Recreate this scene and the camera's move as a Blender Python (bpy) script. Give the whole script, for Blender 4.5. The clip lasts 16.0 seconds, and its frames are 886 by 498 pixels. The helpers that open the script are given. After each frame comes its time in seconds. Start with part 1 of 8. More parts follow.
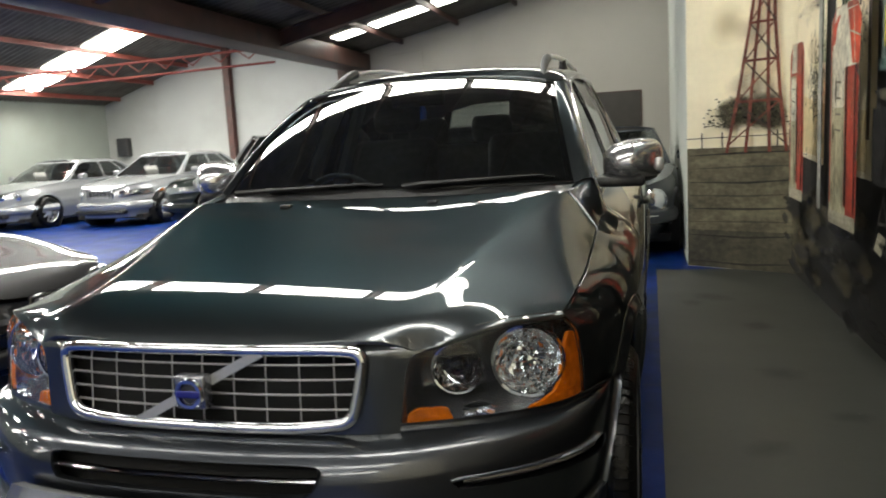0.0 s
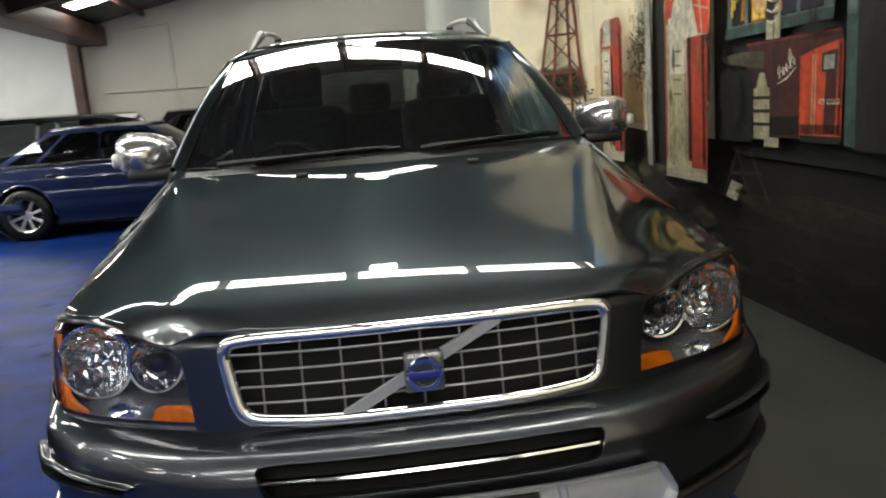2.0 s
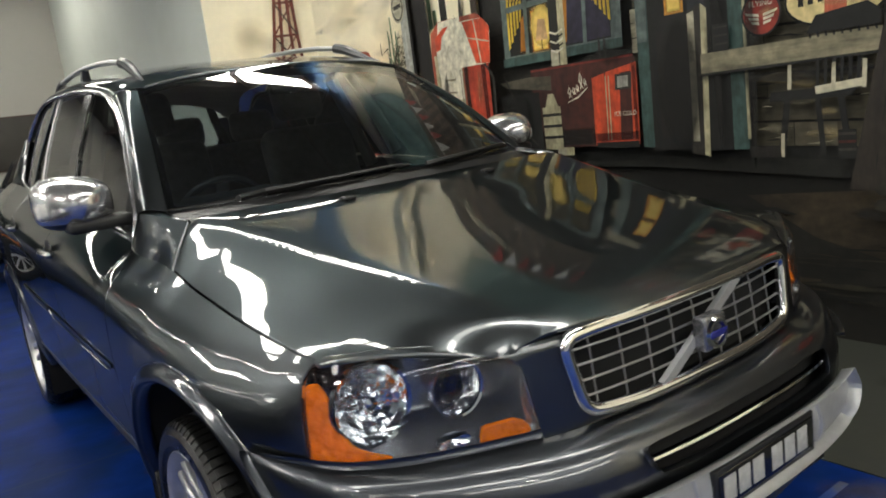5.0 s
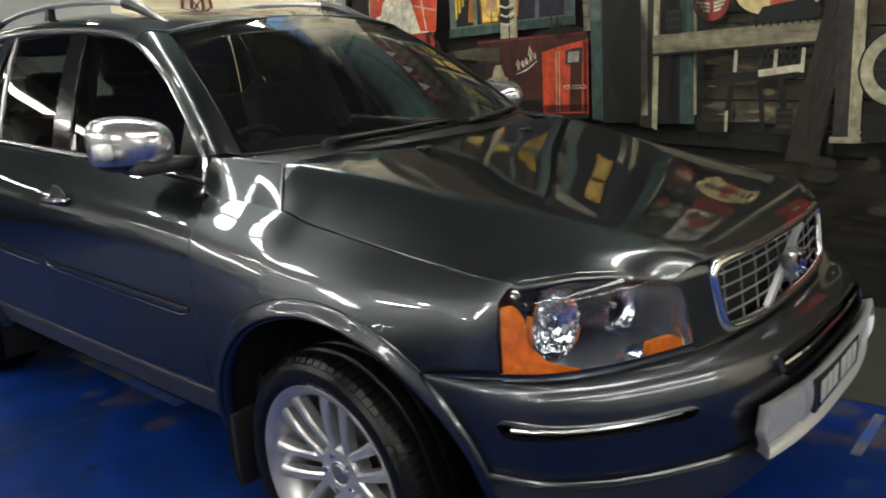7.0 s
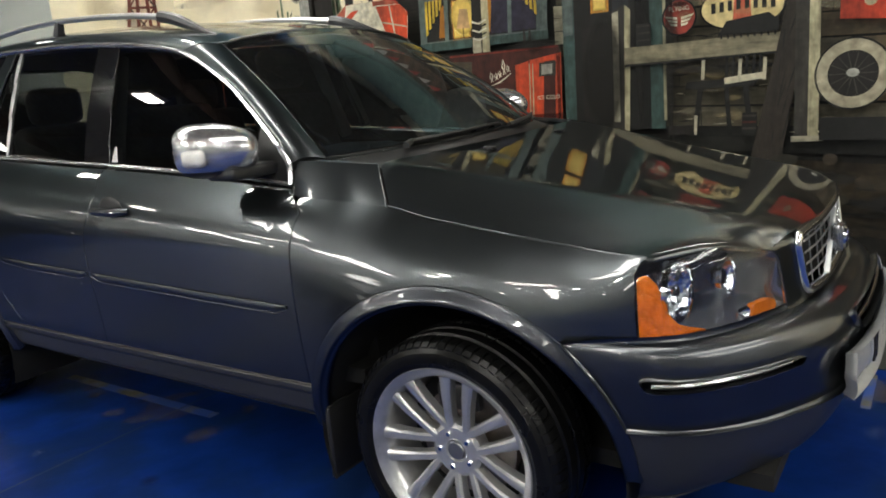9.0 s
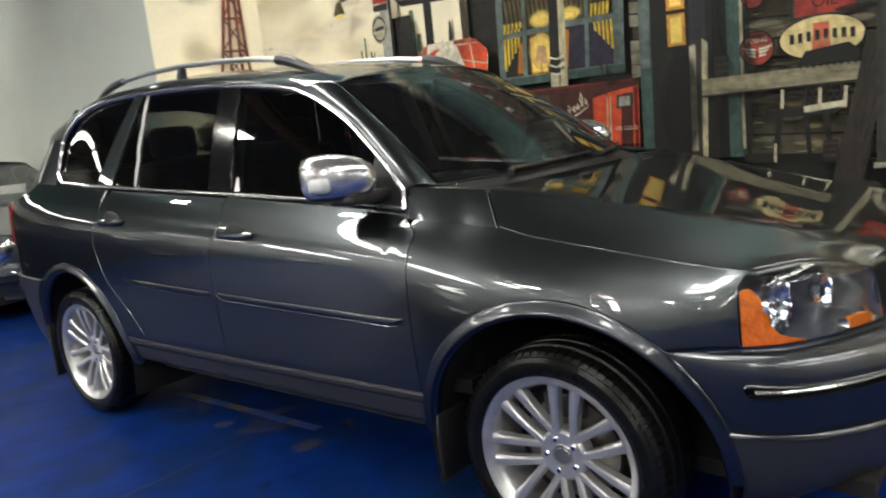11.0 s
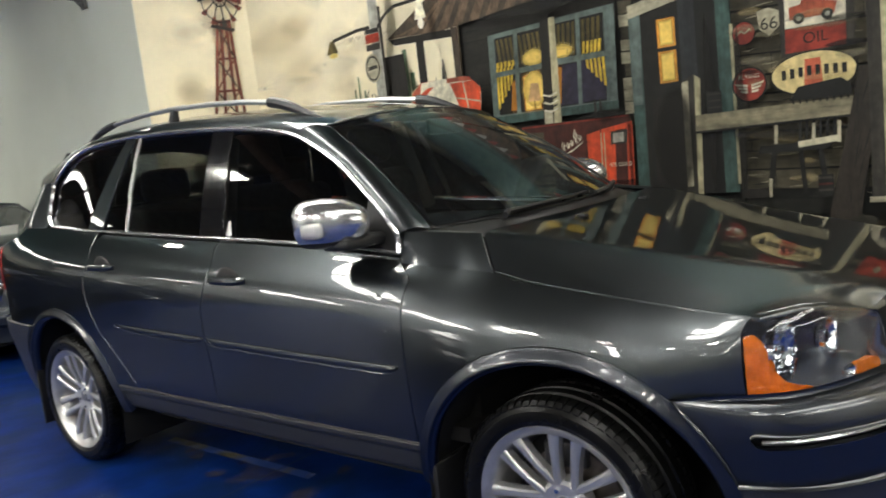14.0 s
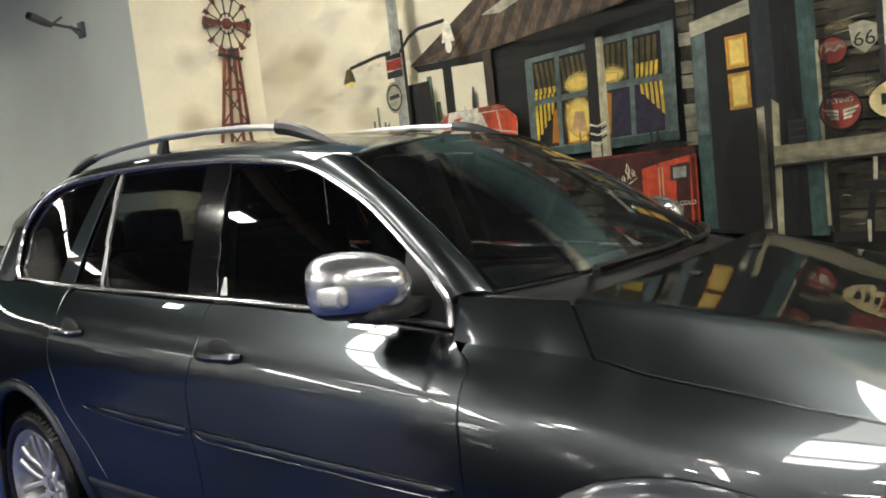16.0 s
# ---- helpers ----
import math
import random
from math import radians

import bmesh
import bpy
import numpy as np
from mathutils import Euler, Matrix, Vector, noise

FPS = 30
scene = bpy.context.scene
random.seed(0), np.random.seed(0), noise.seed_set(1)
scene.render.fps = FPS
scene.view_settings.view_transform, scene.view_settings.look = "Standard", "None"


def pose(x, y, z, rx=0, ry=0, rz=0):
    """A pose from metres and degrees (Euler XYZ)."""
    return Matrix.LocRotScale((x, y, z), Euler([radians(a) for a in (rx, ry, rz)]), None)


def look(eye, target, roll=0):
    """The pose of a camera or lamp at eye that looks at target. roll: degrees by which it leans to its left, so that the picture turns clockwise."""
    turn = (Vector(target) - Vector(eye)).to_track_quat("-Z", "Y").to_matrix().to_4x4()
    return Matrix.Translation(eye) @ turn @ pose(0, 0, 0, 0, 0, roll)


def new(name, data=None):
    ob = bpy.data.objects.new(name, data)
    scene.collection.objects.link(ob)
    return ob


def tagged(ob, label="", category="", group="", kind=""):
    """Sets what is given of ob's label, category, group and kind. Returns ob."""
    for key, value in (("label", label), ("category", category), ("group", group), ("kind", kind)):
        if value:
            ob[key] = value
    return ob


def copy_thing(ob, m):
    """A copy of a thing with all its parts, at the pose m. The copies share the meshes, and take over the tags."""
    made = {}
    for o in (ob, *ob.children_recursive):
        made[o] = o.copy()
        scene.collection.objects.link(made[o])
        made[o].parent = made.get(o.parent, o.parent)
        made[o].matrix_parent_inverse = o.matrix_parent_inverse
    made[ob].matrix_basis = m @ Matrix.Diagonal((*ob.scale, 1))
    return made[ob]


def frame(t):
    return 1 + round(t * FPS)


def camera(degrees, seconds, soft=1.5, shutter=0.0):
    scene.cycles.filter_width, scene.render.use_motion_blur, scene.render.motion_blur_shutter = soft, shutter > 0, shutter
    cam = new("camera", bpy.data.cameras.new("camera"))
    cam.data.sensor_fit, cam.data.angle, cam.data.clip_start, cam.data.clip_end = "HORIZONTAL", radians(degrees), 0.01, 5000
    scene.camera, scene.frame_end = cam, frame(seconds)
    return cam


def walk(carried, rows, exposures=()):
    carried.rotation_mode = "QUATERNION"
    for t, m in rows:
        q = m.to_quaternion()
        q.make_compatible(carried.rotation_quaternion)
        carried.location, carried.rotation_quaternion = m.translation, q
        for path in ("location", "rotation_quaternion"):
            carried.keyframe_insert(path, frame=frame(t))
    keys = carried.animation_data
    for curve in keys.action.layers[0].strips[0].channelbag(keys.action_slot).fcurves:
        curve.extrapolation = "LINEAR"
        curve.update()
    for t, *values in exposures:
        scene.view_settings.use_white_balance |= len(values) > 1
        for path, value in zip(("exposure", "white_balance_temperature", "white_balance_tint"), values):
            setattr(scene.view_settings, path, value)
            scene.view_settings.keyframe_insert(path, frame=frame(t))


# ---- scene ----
cam = camera(61.5, 16.0, 1.8, 0.5)
PATH = [
    (0, (0.969, -1.263, 1.303), (0.427, 0.641, 1.025), -3.2),
    (0.4, (0.793, -1.268, 1.299), (0.394, 0.674, 1.036), -4.1),
    (0.5, (0.739, -1.265, 1.317), (0.399, 0.683, 1.024), -3.5),
    (1, (0.435, -1.304, 1.296), (0.390, 0.668, 0.968), -0.3),
    (1.2, (0.349, -1.327, 1.260), (0.305, 0.647, 0.943), -0.3),
    (1.5, (0.168, -1.294, 1.277), (0.199, 0.682, 0.966), -1.0),
    (2, (-0.076, -1.257, 1.289), (0.113, 0.699, 0.917), -4.5),
    (2.5, (-0.322, -1.254, 1.314), (0.147, 0.651, 0.925), -4.0),
    (2.8, (-0.472, -1.271, 1.322), (0.118, 0.592, 0.898), -5.6),
    (3, (-0.564, -1.268, 1.318), (0.056, 0.584, 0.883), -4.5),
    (3.5, (-0.792, -1.168, 1.308), (0.017, 0.632, 0.988), -5.0),
    (5.8, (-1.582, -0.691, 1.353), (-0.312, 0.810, 0.984), -3.8),
    (6, (-1.650, -0.654, 1.350), (-0.342, 0.815, 0.988), -2.9),
    (6.5, (-1.815, -0.584, 1.376), (-0.418, 0.777, 0.927), -7.0),
    (7, (-1.951, -0.490, 1.354), (-0.521, 0.827, 0.881), -4.3),
    (7.5, (-2.030, -0.358, 1.365), (-0.575, 0.970, 1.023), -7.6),
    (7.8, (-2.068, -0.269, 1.345), (-0.605, 1.042, 0.973), -9.3),
    (8, (-2.122, -0.215, 1.348), (-0.639, 1.069, 0.958), -8.5),
    (8.2, (-2.198, -0.156, 1.354), (-0.656, 1.044, 0.925), -6.8),
    (10.3, (-2.592, -0.177, 1.353), (-0.966, 0.903, 0.917), -4.7),
    (10.5, (-2.612, -0.176, 1.341), (-1.006, 0.943, 0.927), -5.4),
    (11, (-2.664, -0.153, 1.360), (-1.136, 1.092, 1.019), -5.9),
    (11.5, (-2.678, -0.148, 1.371), (-1.180, 1.144, 1.076), -5.5),
    (12, (-2.670, -0.165, 1.378), (-1.148, 1.102, 1.099), -6.3),
    (12.5, (-2.664, -0.159, 1.383), (-1.122, 1.085, 1.113), -6.4),
    (13, (-2.665, -0.156, 1.377), (-1.142, 1.108, 1.092), -6.9),
    (13.5, (-2.670, -0.146, 1.386), (-1.162, 1.143, 1.130), -6.9),
    (14, (-2.621, -0.126, 1.391), (-1.070, 1.111, 1.135), -6.5),
    (14.5, (-2.529, -0.038, 1.404), (-0.931, 1.139, 1.155), -6.7),
    (15, (-2.413, 0.117, 1.374), (-0.887, 1.379, 1.095), -6.4),
    (15.1, (-2.376, 0.148, 1.377), (-0.860, 1.425, 1.111), -6.6),
    (15.5, (-2.266, 0.251, 1.391), (-0.740, 1.532, 1.217), -7.6),
    (16, (-2.177, 0.395, 1.402), (-0.628, 1.651, 1.250), -6.6),
]
walk(cam, [(t, look(eye, target, roll)) for t, eye, target, roll in PATH], [(0.0, 0.74), (3.5, 0.71), (6.0, 0.73), (8.0, 0.72), (10.5, 0.90), (11.5, 0.93), (14.0, 0.83), (16.0, 0.70)])

# ---- light ----
world = bpy.data.worlds.new("world")
scene.world = world
world.use_nodes = True
world.node_tree.nodes["Background"].inputs[0].default_value = (0.75, 0.85, 1.0, 1)
world.node_tree.nodes["Background"].inputs[1].default_value = 0.3
SKYLIGHT = 14.0
SKYLIGHT_FAR = 22.0
SKYLIGHT_FRONT = 8.5
SKYLIGHT_NOSE = 13.0
SKYLIGHT_DULL = 4.5
LAMP = 115.0
LAMP_NEAR = 32.0


# ---- materials ----
def srgb(r, g, b):
    return tuple((c / 12.92 if c <= 0.04045 else ((c + 0.055) / 1.055) ** 2.4) for c in (r / 255, g / 255, b / 255))


def material(name, base, rough=0.5, metal=0.0, coat=0.0, coat_rough=0.03, vary=0.12, scale=6.0, bump=0.0, bump_scale=60.0,
             second=None, second_scale=1.5, amount=0.5, stretch=(1, 1, 1), rough_vary=0.0, flakes=0.0):
    m = bpy.data.materials.new(name)
    m.use_nodes = True
    nt = m.node_tree
    p = nt.nodes["Principled BSDF"]
    link = nt.links.new
    co = nt.nodes.new("ShaderNodeTexCoord")
    mp = nt.nodes.new("ShaderNodeMapping")
    mp.inputs["Scale"].default_value = stretch
    link(co.outputs["Object"], mp.inputs[0])

    def tex(s, detail):
        n = nt.nodes.new("ShaderNodeTexNoise")
        n.inputs["Scale"].default_value = s
        n.inputs["Detail"].default_value = detail
        link(mp.outputs[0], n.inputs["Vector"])
        return n

    fine = tex(scale, 6)
    ramp = nt.nodes.new("ShaderNodeValToRGB")
    ramp.color_ramp.elements[0].position, ramp.color_ramp.elements[1].position = 0.3, 0.7
    ramp.color_ramp.elements[0].color = (*[c * (1 - vary) for c in base], 1)
    ramp.color_ramp.elements[1].color = (*[min(1, c * (1 + vary)) for c in base], 1)
    link(fine.outputs[0], ramp.inputs[0])
    colour = ramp.outputs[0]
    if second:
        big = tex(second_scale, 8)
        edge = nt.nodes.new("ShaderNodeValToRGB")
        edge.color_ramp.elements[0].position, edge.color_ramp.elements[1].position = 0.62 - 0.25 * amount, 0.78 - 0.25 * amount
        link(big.outputs[0], edge.inputs[0])
        mix = nt.nodes.new("ShaderNodeMix")
        mix.data_type = "RGBA"
        link(edge.outputs[0], mix.inputs[0])
        link(colour, mix.inputs[6])
        mix.inputs[7].default_value = (*second, 1)
        colour = mix.outputs[2]
    link(colour, p.inputs["Base Color"])
    p.inputs["Roughness"].default_value = rough
    if rough_vary:
        mr = nt.nodes.new("ShaderNodeMapRange")
        mr.inputs[3].default_value, mr.inputs[4].default_value = max(0, rough - rough_vary), min(1, rough + rough_vary)
        link(tex(scale * 0.4, 5).outputs[0], mr.inputs[0])
        link(mr.outputs[0], p.inputs["Roughness"])
    p.inputs["Metallic"].default_value = metal
    p.inputs["Coat Weight"].default_value = coat
    p.inputs["Coat Roughness"].default_value = coat_rough
    p.inputs["Coat IOR"].default_value = 1.5
    p.inputs["Specular IOR Level"].default_value = 0.1 if coat == 1.0 else 0.5
    if bump:
        b = nt.nodes.new("ShaderNodeBump")
        b.inputs["Strength"].default_value = bump
        b.inputs["Distance"].default_value = 0.01
        link(tex(bump_scale, 4).outputs[0], b.inputs["Height"])
        link(b.outputs[0], p.inputs["Normal"])
    return m


def glow(name, colour, strength):
    m = bpy.data.materials.new(name)
    m.use_nodes = True
    p = m.node_tree.nodes["Principled BSDF"]
    p.inputs["Base Color"].default_value = (*colour, 1)
    p.inputs["Emission Color"].default_value = (*colour, 1)
    p.inputs["Emission Strength"].default_value = strength
    return m


def glass(name, tint, ior=1.5, rough=0.0, gain=1.0, veil=0.0):
    """A pane: clear or tinted, with a mirror's gloss that grows at grazing angles."""
    m = bpy.data.materials.new(name)
    m.use_nodes = True
    nt = m.node_tree
    nt.nodes.remove(nt.nodes["Principled BSDF"])
    clear, gloss = nt.nodes.new("ShaderNodeBsdfTransparent"), nt.nodes.new("ShaderNodeBsdfGlossy")
    clear.inputs[0].default_value = (*tint, 1)
    gloss.inputs["Roughness"].default_value = rough
    gloss.inputs["Color"].default_value = (gain, gain, gain, 1)
    f = nt.nodes.new("ShaderNodeFresnel")
    f.inputs[0].default_value = ior
    mix = nt.nodes.new("ShaderNodeMixShader")
    nt.links.new(f.outputs[0], mix.inputs[0])
    through_glass = clear.outputs[0]
    # even pale haze mixed in to lift the pane's brightness
    if veil:
        film, haze = nt.nodes.new("ShaderNodeBsdfDiffuse"), nt.nodes.new("ShaderNodeMixShader")
        film.inputs[0].default_value = (0.5, 0.52, 0.53, 1)
        haze.inputs[0].default_value = veil
        nt.links.new(clear.outputs[0], haze.inputs[1])
        nt.links.new(film.outputs[0], haze.inputs[2])
        through_glass = haze.outputs[0]
    nt.links.new(through_glass, mix.inputs[1])
    nt.links.new(gloss.outputs[0], mix.inputs[2])
    nt.links.new(mix.outputs[0], nt.nodes["Material Output"].inputs[0])
    return m


CAR_PAINT = material("grey metallic paint", (0.079, 0.087, 0.092), 0.31, 1.0, 1.0, 0.012, 0.03, 500)
CAR_PAINT.node_tree.nodes["Principled BSDF"].inputs["Coat IOR"].default_value = 1.55
BUMPER = material("satin grey painted plastic", (0.066, 0.071, 0.080), 0.36, 1.0, 1.0, 0.06, 0.05, 300)
for lacquered in (CAR_PAINT, BUMPER):
    lacquered.node_tree.nodes["Principled BSDF"].inputs["Specular Tint"].default_value = (0.27, 0.29, 0.29, 1)
CLAD = material("dark grey moulded plastic", (0.038, 0.039, 0.043), 0.42, 0.35, 0.25, 0.2, 0.08, 300, bump=0.03, bump_scale=500)
CHROME = material("chrome", (0.78, 0.79, 0.81), 0.06, 1.0, vary=0.02, scale=30)
BRIGHT = material("bright satin chrome", (0.66, 0.66, 0.68), 0.21, 0.9, 0.2, 0.1, 0.03, 60)
SATIN = material("satin aluminium", (0.72, 0.72, 0.72), 0.32, 1.0, vary=0.05, scale=90)
ALLOY = material("silver wheel lacquer", (0.56, 0.56, 0.57), 0.3, 0.75, 0.5, 0.08, 0.05, 60, second=(0.35, 0.34, 0.33), second_scale=6, amount=0.1)
SKID = material("silver painted plastic", (0.48, 0.49, 0.50), 0.4, 0.5, 0.3, 0.2, 0.05, 60)
BLACK = material("black plastic", (0.012, 0.012, 0.013), 0.45, vary=0.2, scale=40)
GLOSSBLACK = material("gloss black trim", (0.008, 0.008, 0.009), 0.12, coat=0.5, vary=0.1)
RUBBER = material("tyre rubber", (0.004, 0.004, 0.004), 0.30, vary=0.25, scale=25, bump=0.1, bump_scale=200, rough_vary=0.12)
RUBBER.node_tree.nodes["Principled BSDF"].inputs["Specular IOR Level"].default_value = 0.25
# almost no colour: the shade of gaps and hollows is put into the paint
DARK = material("near-black lining for deep shade", (0.004, 0.004, 0.004), 0.9)
SEAT = material("dark leather", (0.12, 0.115, 0.105), 0.5, vary=0.2, scale=30, bump=0.1, bump_scale=150)
DASH = material("dashboard plastic", (0.055, 0.058, 0.065), 0.55, vary=0.15, scale=200, bump=0.05, bump_scale=400)
LINER = material("light roof lining", (0.6, 0.58, 0.53), 0.9, vary=0.05)
SCREEN = glass("windscreen glass", (0.58, 0.66, 0.68), 2.3, veil=0.010)
PLATE_GREY = material("pale plate characters", (0.42, 0.42, 0.40), 0.5, vary=0.15, scale=80)
BARS = material("dim silver bars", (0.30, 0.30, 0.30), 0.4, 0.7)
TINT = glass("tinted side glass", (0.24, 0.26, 0.26), 1.6, veil=0.003)
REARGLASS = glass("rear window glass", (0.6, 0.62, 0.6), 1.5)
CLEAR = glass("clear lamp lens", (0.92, 0.94, 0.95), 1.45)
REFLECT = material("lamp reflector", (0.88, 0.89, 0.92), 0.10, 1.0, vary=0.03, bump=0.25, bump_scale=45)
AMBER = material("amber lens", (0.54, 0.125, 0.004), 0.12, 0.0, 0.9, 0.05, 0.25, 40, bump=0.6, bump_scale=70)
REDLENS = material("red lens", (0.35, 0.012, 0.01), 0.1, 0.0, 1.0, 0.03, 0.2, 40)
EMBLEM = material("blue enamel", (0.03, 0.035, 0.22), 0.15, 0.2, 1.0, 0.03)
WHITE = material("white paint", (0.78, 0.78, 0.75), 0.5, vary=0.04)
DISC = material("brake disc iron", (0.25, 0.22, 0.2), 0.4, 1.0, vary=0.2, scale=30)


# ---- mesh helpers ----
def lerp(a, b, t):
    return a + (b - a) * t


def smooth(a, b, x):
    t = min(1.0, max(0.0, (x - a) / (b - a)))
    return t * t * (3 - 2 * t)


def spline(*pts):
    """A smooth curve through (x, y) pairs, level beyond its ends."""
    xs, ys = [p[0] for p in pts], [p[1] for p in pts]
    n = len(xs)
    d = [(ys[i + 1] - ys[i]) / (xs[i + 1] - xs[i]) for i in range(n - 1)]
    m = [d[0]] + [0.0 if d[i - 1] * d[i] <= 0 else 2 * d[i - 1] * d[i] / (d[i - 1] + d[i]) for i in range(1, n - 1)] + [d[-1]]

    def f(x):
        if x <= xs[0]:
            return ys[0]
        if x >= xs[-1]:
            return ys[-1]
        i = 0
        while x > xs[i + 1]:
            i += 1
        h = xs[i + 1] - xs[i]
        t = (x - xs[i]) / h
        return ((2 * t**3 - 3 * t**2 + 1) * ys[i] + (t**3 - 2 * t**2 + t) * h * m[i] + (3 * t**2 - 2 * t**3) * ys[i + 1] + (t**3 - t**2) * h * m[i + 1])

    return f


def put(name, me, mat, parent=None, label=""):
    ob = new(name, me)
    if mat:
        me.materials.append(mat)
    if parent:
        ob.parent = parent
    if label:
        ob["label"] = label
    return ob


def part(name, bm, mat, parent=None, label="", shade=35):
    """Links a bmesh as one mesh object, smooth but for edges sharper than shade degrees."""
    bmesh.ops.recalc_face_normals(bm, faces=bm.faces)
    me = bpy.data.meshes.new(name)
    for f in bm.faces:
        f.smooth = shade > 0
    for e in bm.edges:
        e.smooth = not (len(e.link_faces) == 2 and e.calc_face_angle(0) > radians(shade))
    bm.to_mesh(me)
    bm.free()
    return put(name, me, mat, parent, label)


def empty(name, label, category, group="", kind=""):
    return tagged(new(name), label, category, group, kind)


def box(bm, lo, hi, bevel=0.0, seg=2, m=None):
    lo, hi = Vector(lo), Vector(hi)
    c = (lo + hi) / 2
    r = bmesh.ops.create_cube(bm, size=1.0, matrix=Matrix.Translation(c) @ Matrix.Diagonal((*(hi - lo), 1)))
    vs = r["verts"]
    if bevel:
        es = list({e for v in vs for e in v.link_edges})
        out = bmesh.ops.bevel(bm, geom=es, offset=bevel, segments=seg, affect="EDGES", profile=0.5)
        vs = list({v for f in out["faces"] for v in f.verts} | {v for v in vs if v.is_valid})
    if m:
        bmesh.ops.transform(bm, matrix=m, verts=[v for v in vs if v.is_valid])
    return vs


def boxed(name, lo, hi, mat, parent=None, label="", bevel=0.0, seg=2, m=None):
    bm = bmesh.new()
    box(bm, lo, hi, bevel, seg, m)
    return part(name, bm, mat, parent, label, 50)


def lathe(bm, profile, segs, m=None, closed=False):
    """Turns (radius, height) pairs about the z axis."""
    rings = []
    for r, h in profile:
        rings.append([bm.verts.new((r * math.cos(2 * math.pi * k / segs), r * math.sin(2 * math.pi * k / segs), h)) for k in range(segs)])
    pairs = list(zip(rings, rings[1:])) + ([(rings[-1], rings[0])] if closed else [])
    for a, b in pairs:
        for k in range(segs):
            bm.faces.new((a[k], a[(k + 1) % segs], b[(k + 1) % segs], b[k]))
    vs = [v for r in rings for v in r]
    if m:
        bmesh.ops.transform(bm, matrix=m, verts=vs)
    return rings


def tube(bm, pts, radius, segs=8, flat=1.0, cap=True):
    """A round (or flattened) bar along a line of points. radius: one number, or one for each point."""
    pts = [Vector(p) for p in pts]
    rings = []
    for i, p in enumerate(pts):
        d = (pts[min(i + 1, len(pts) - 1)] - pts[max(i - 1, 0)]).normalized()
        up = Vector((0, 0, 1)) if abs(d.z) < 0.95 else Vector((0, 1, 0))
        a = d.cross(up).normalized()
        b = a.cross(d).normalized()
        r = radius[i] if isinstance(radius, (list, tuple)) else radius
        rings.append([bm.verts.new(p + a * r * math.cos(2 * math.pi * k / segs) + b * r * flat * math.sin(2 * math.pi * k / segs)) for k in range(segs)])
    for r0, r1 in zip(rings, rings[1:]):
        for k in range(segs):
            bm.faces.new((r0[k], r0[(k + 1) % segs], r1[(k + 1) % segs], r1[k]))
    if cap:
        bm.faces.new(rings[0][::-1])
        bm.faces.new(rings[-1])


def polygon_distance(poly):
    """A function that is positive inside the polygon, by the distance to its edge."""
    n = len(poly)

    def f(x, y):
        best, inside = 1e9, False
        for i in range(n):
            (ax, ay), (bx, by) = poly[i], poly[(i + 1) % n]
            dx, dy = bx - ax, by - ay
            t = max(0.0, min(1.0, ((x - ax) * dx + (y - ay) * dy) / (dx * dx + dy * dy + 1e-12)))
            best = min(best, (x - ax - t * dx) ** 2 + (y - ay - t * dy) ** 2)
            if (ay > y) != (by > y) and x < ax + (y - ay) * dx / dy:
                inside = not inside
        return math.sqrt(best) * (1 if inside else -1)

    return f


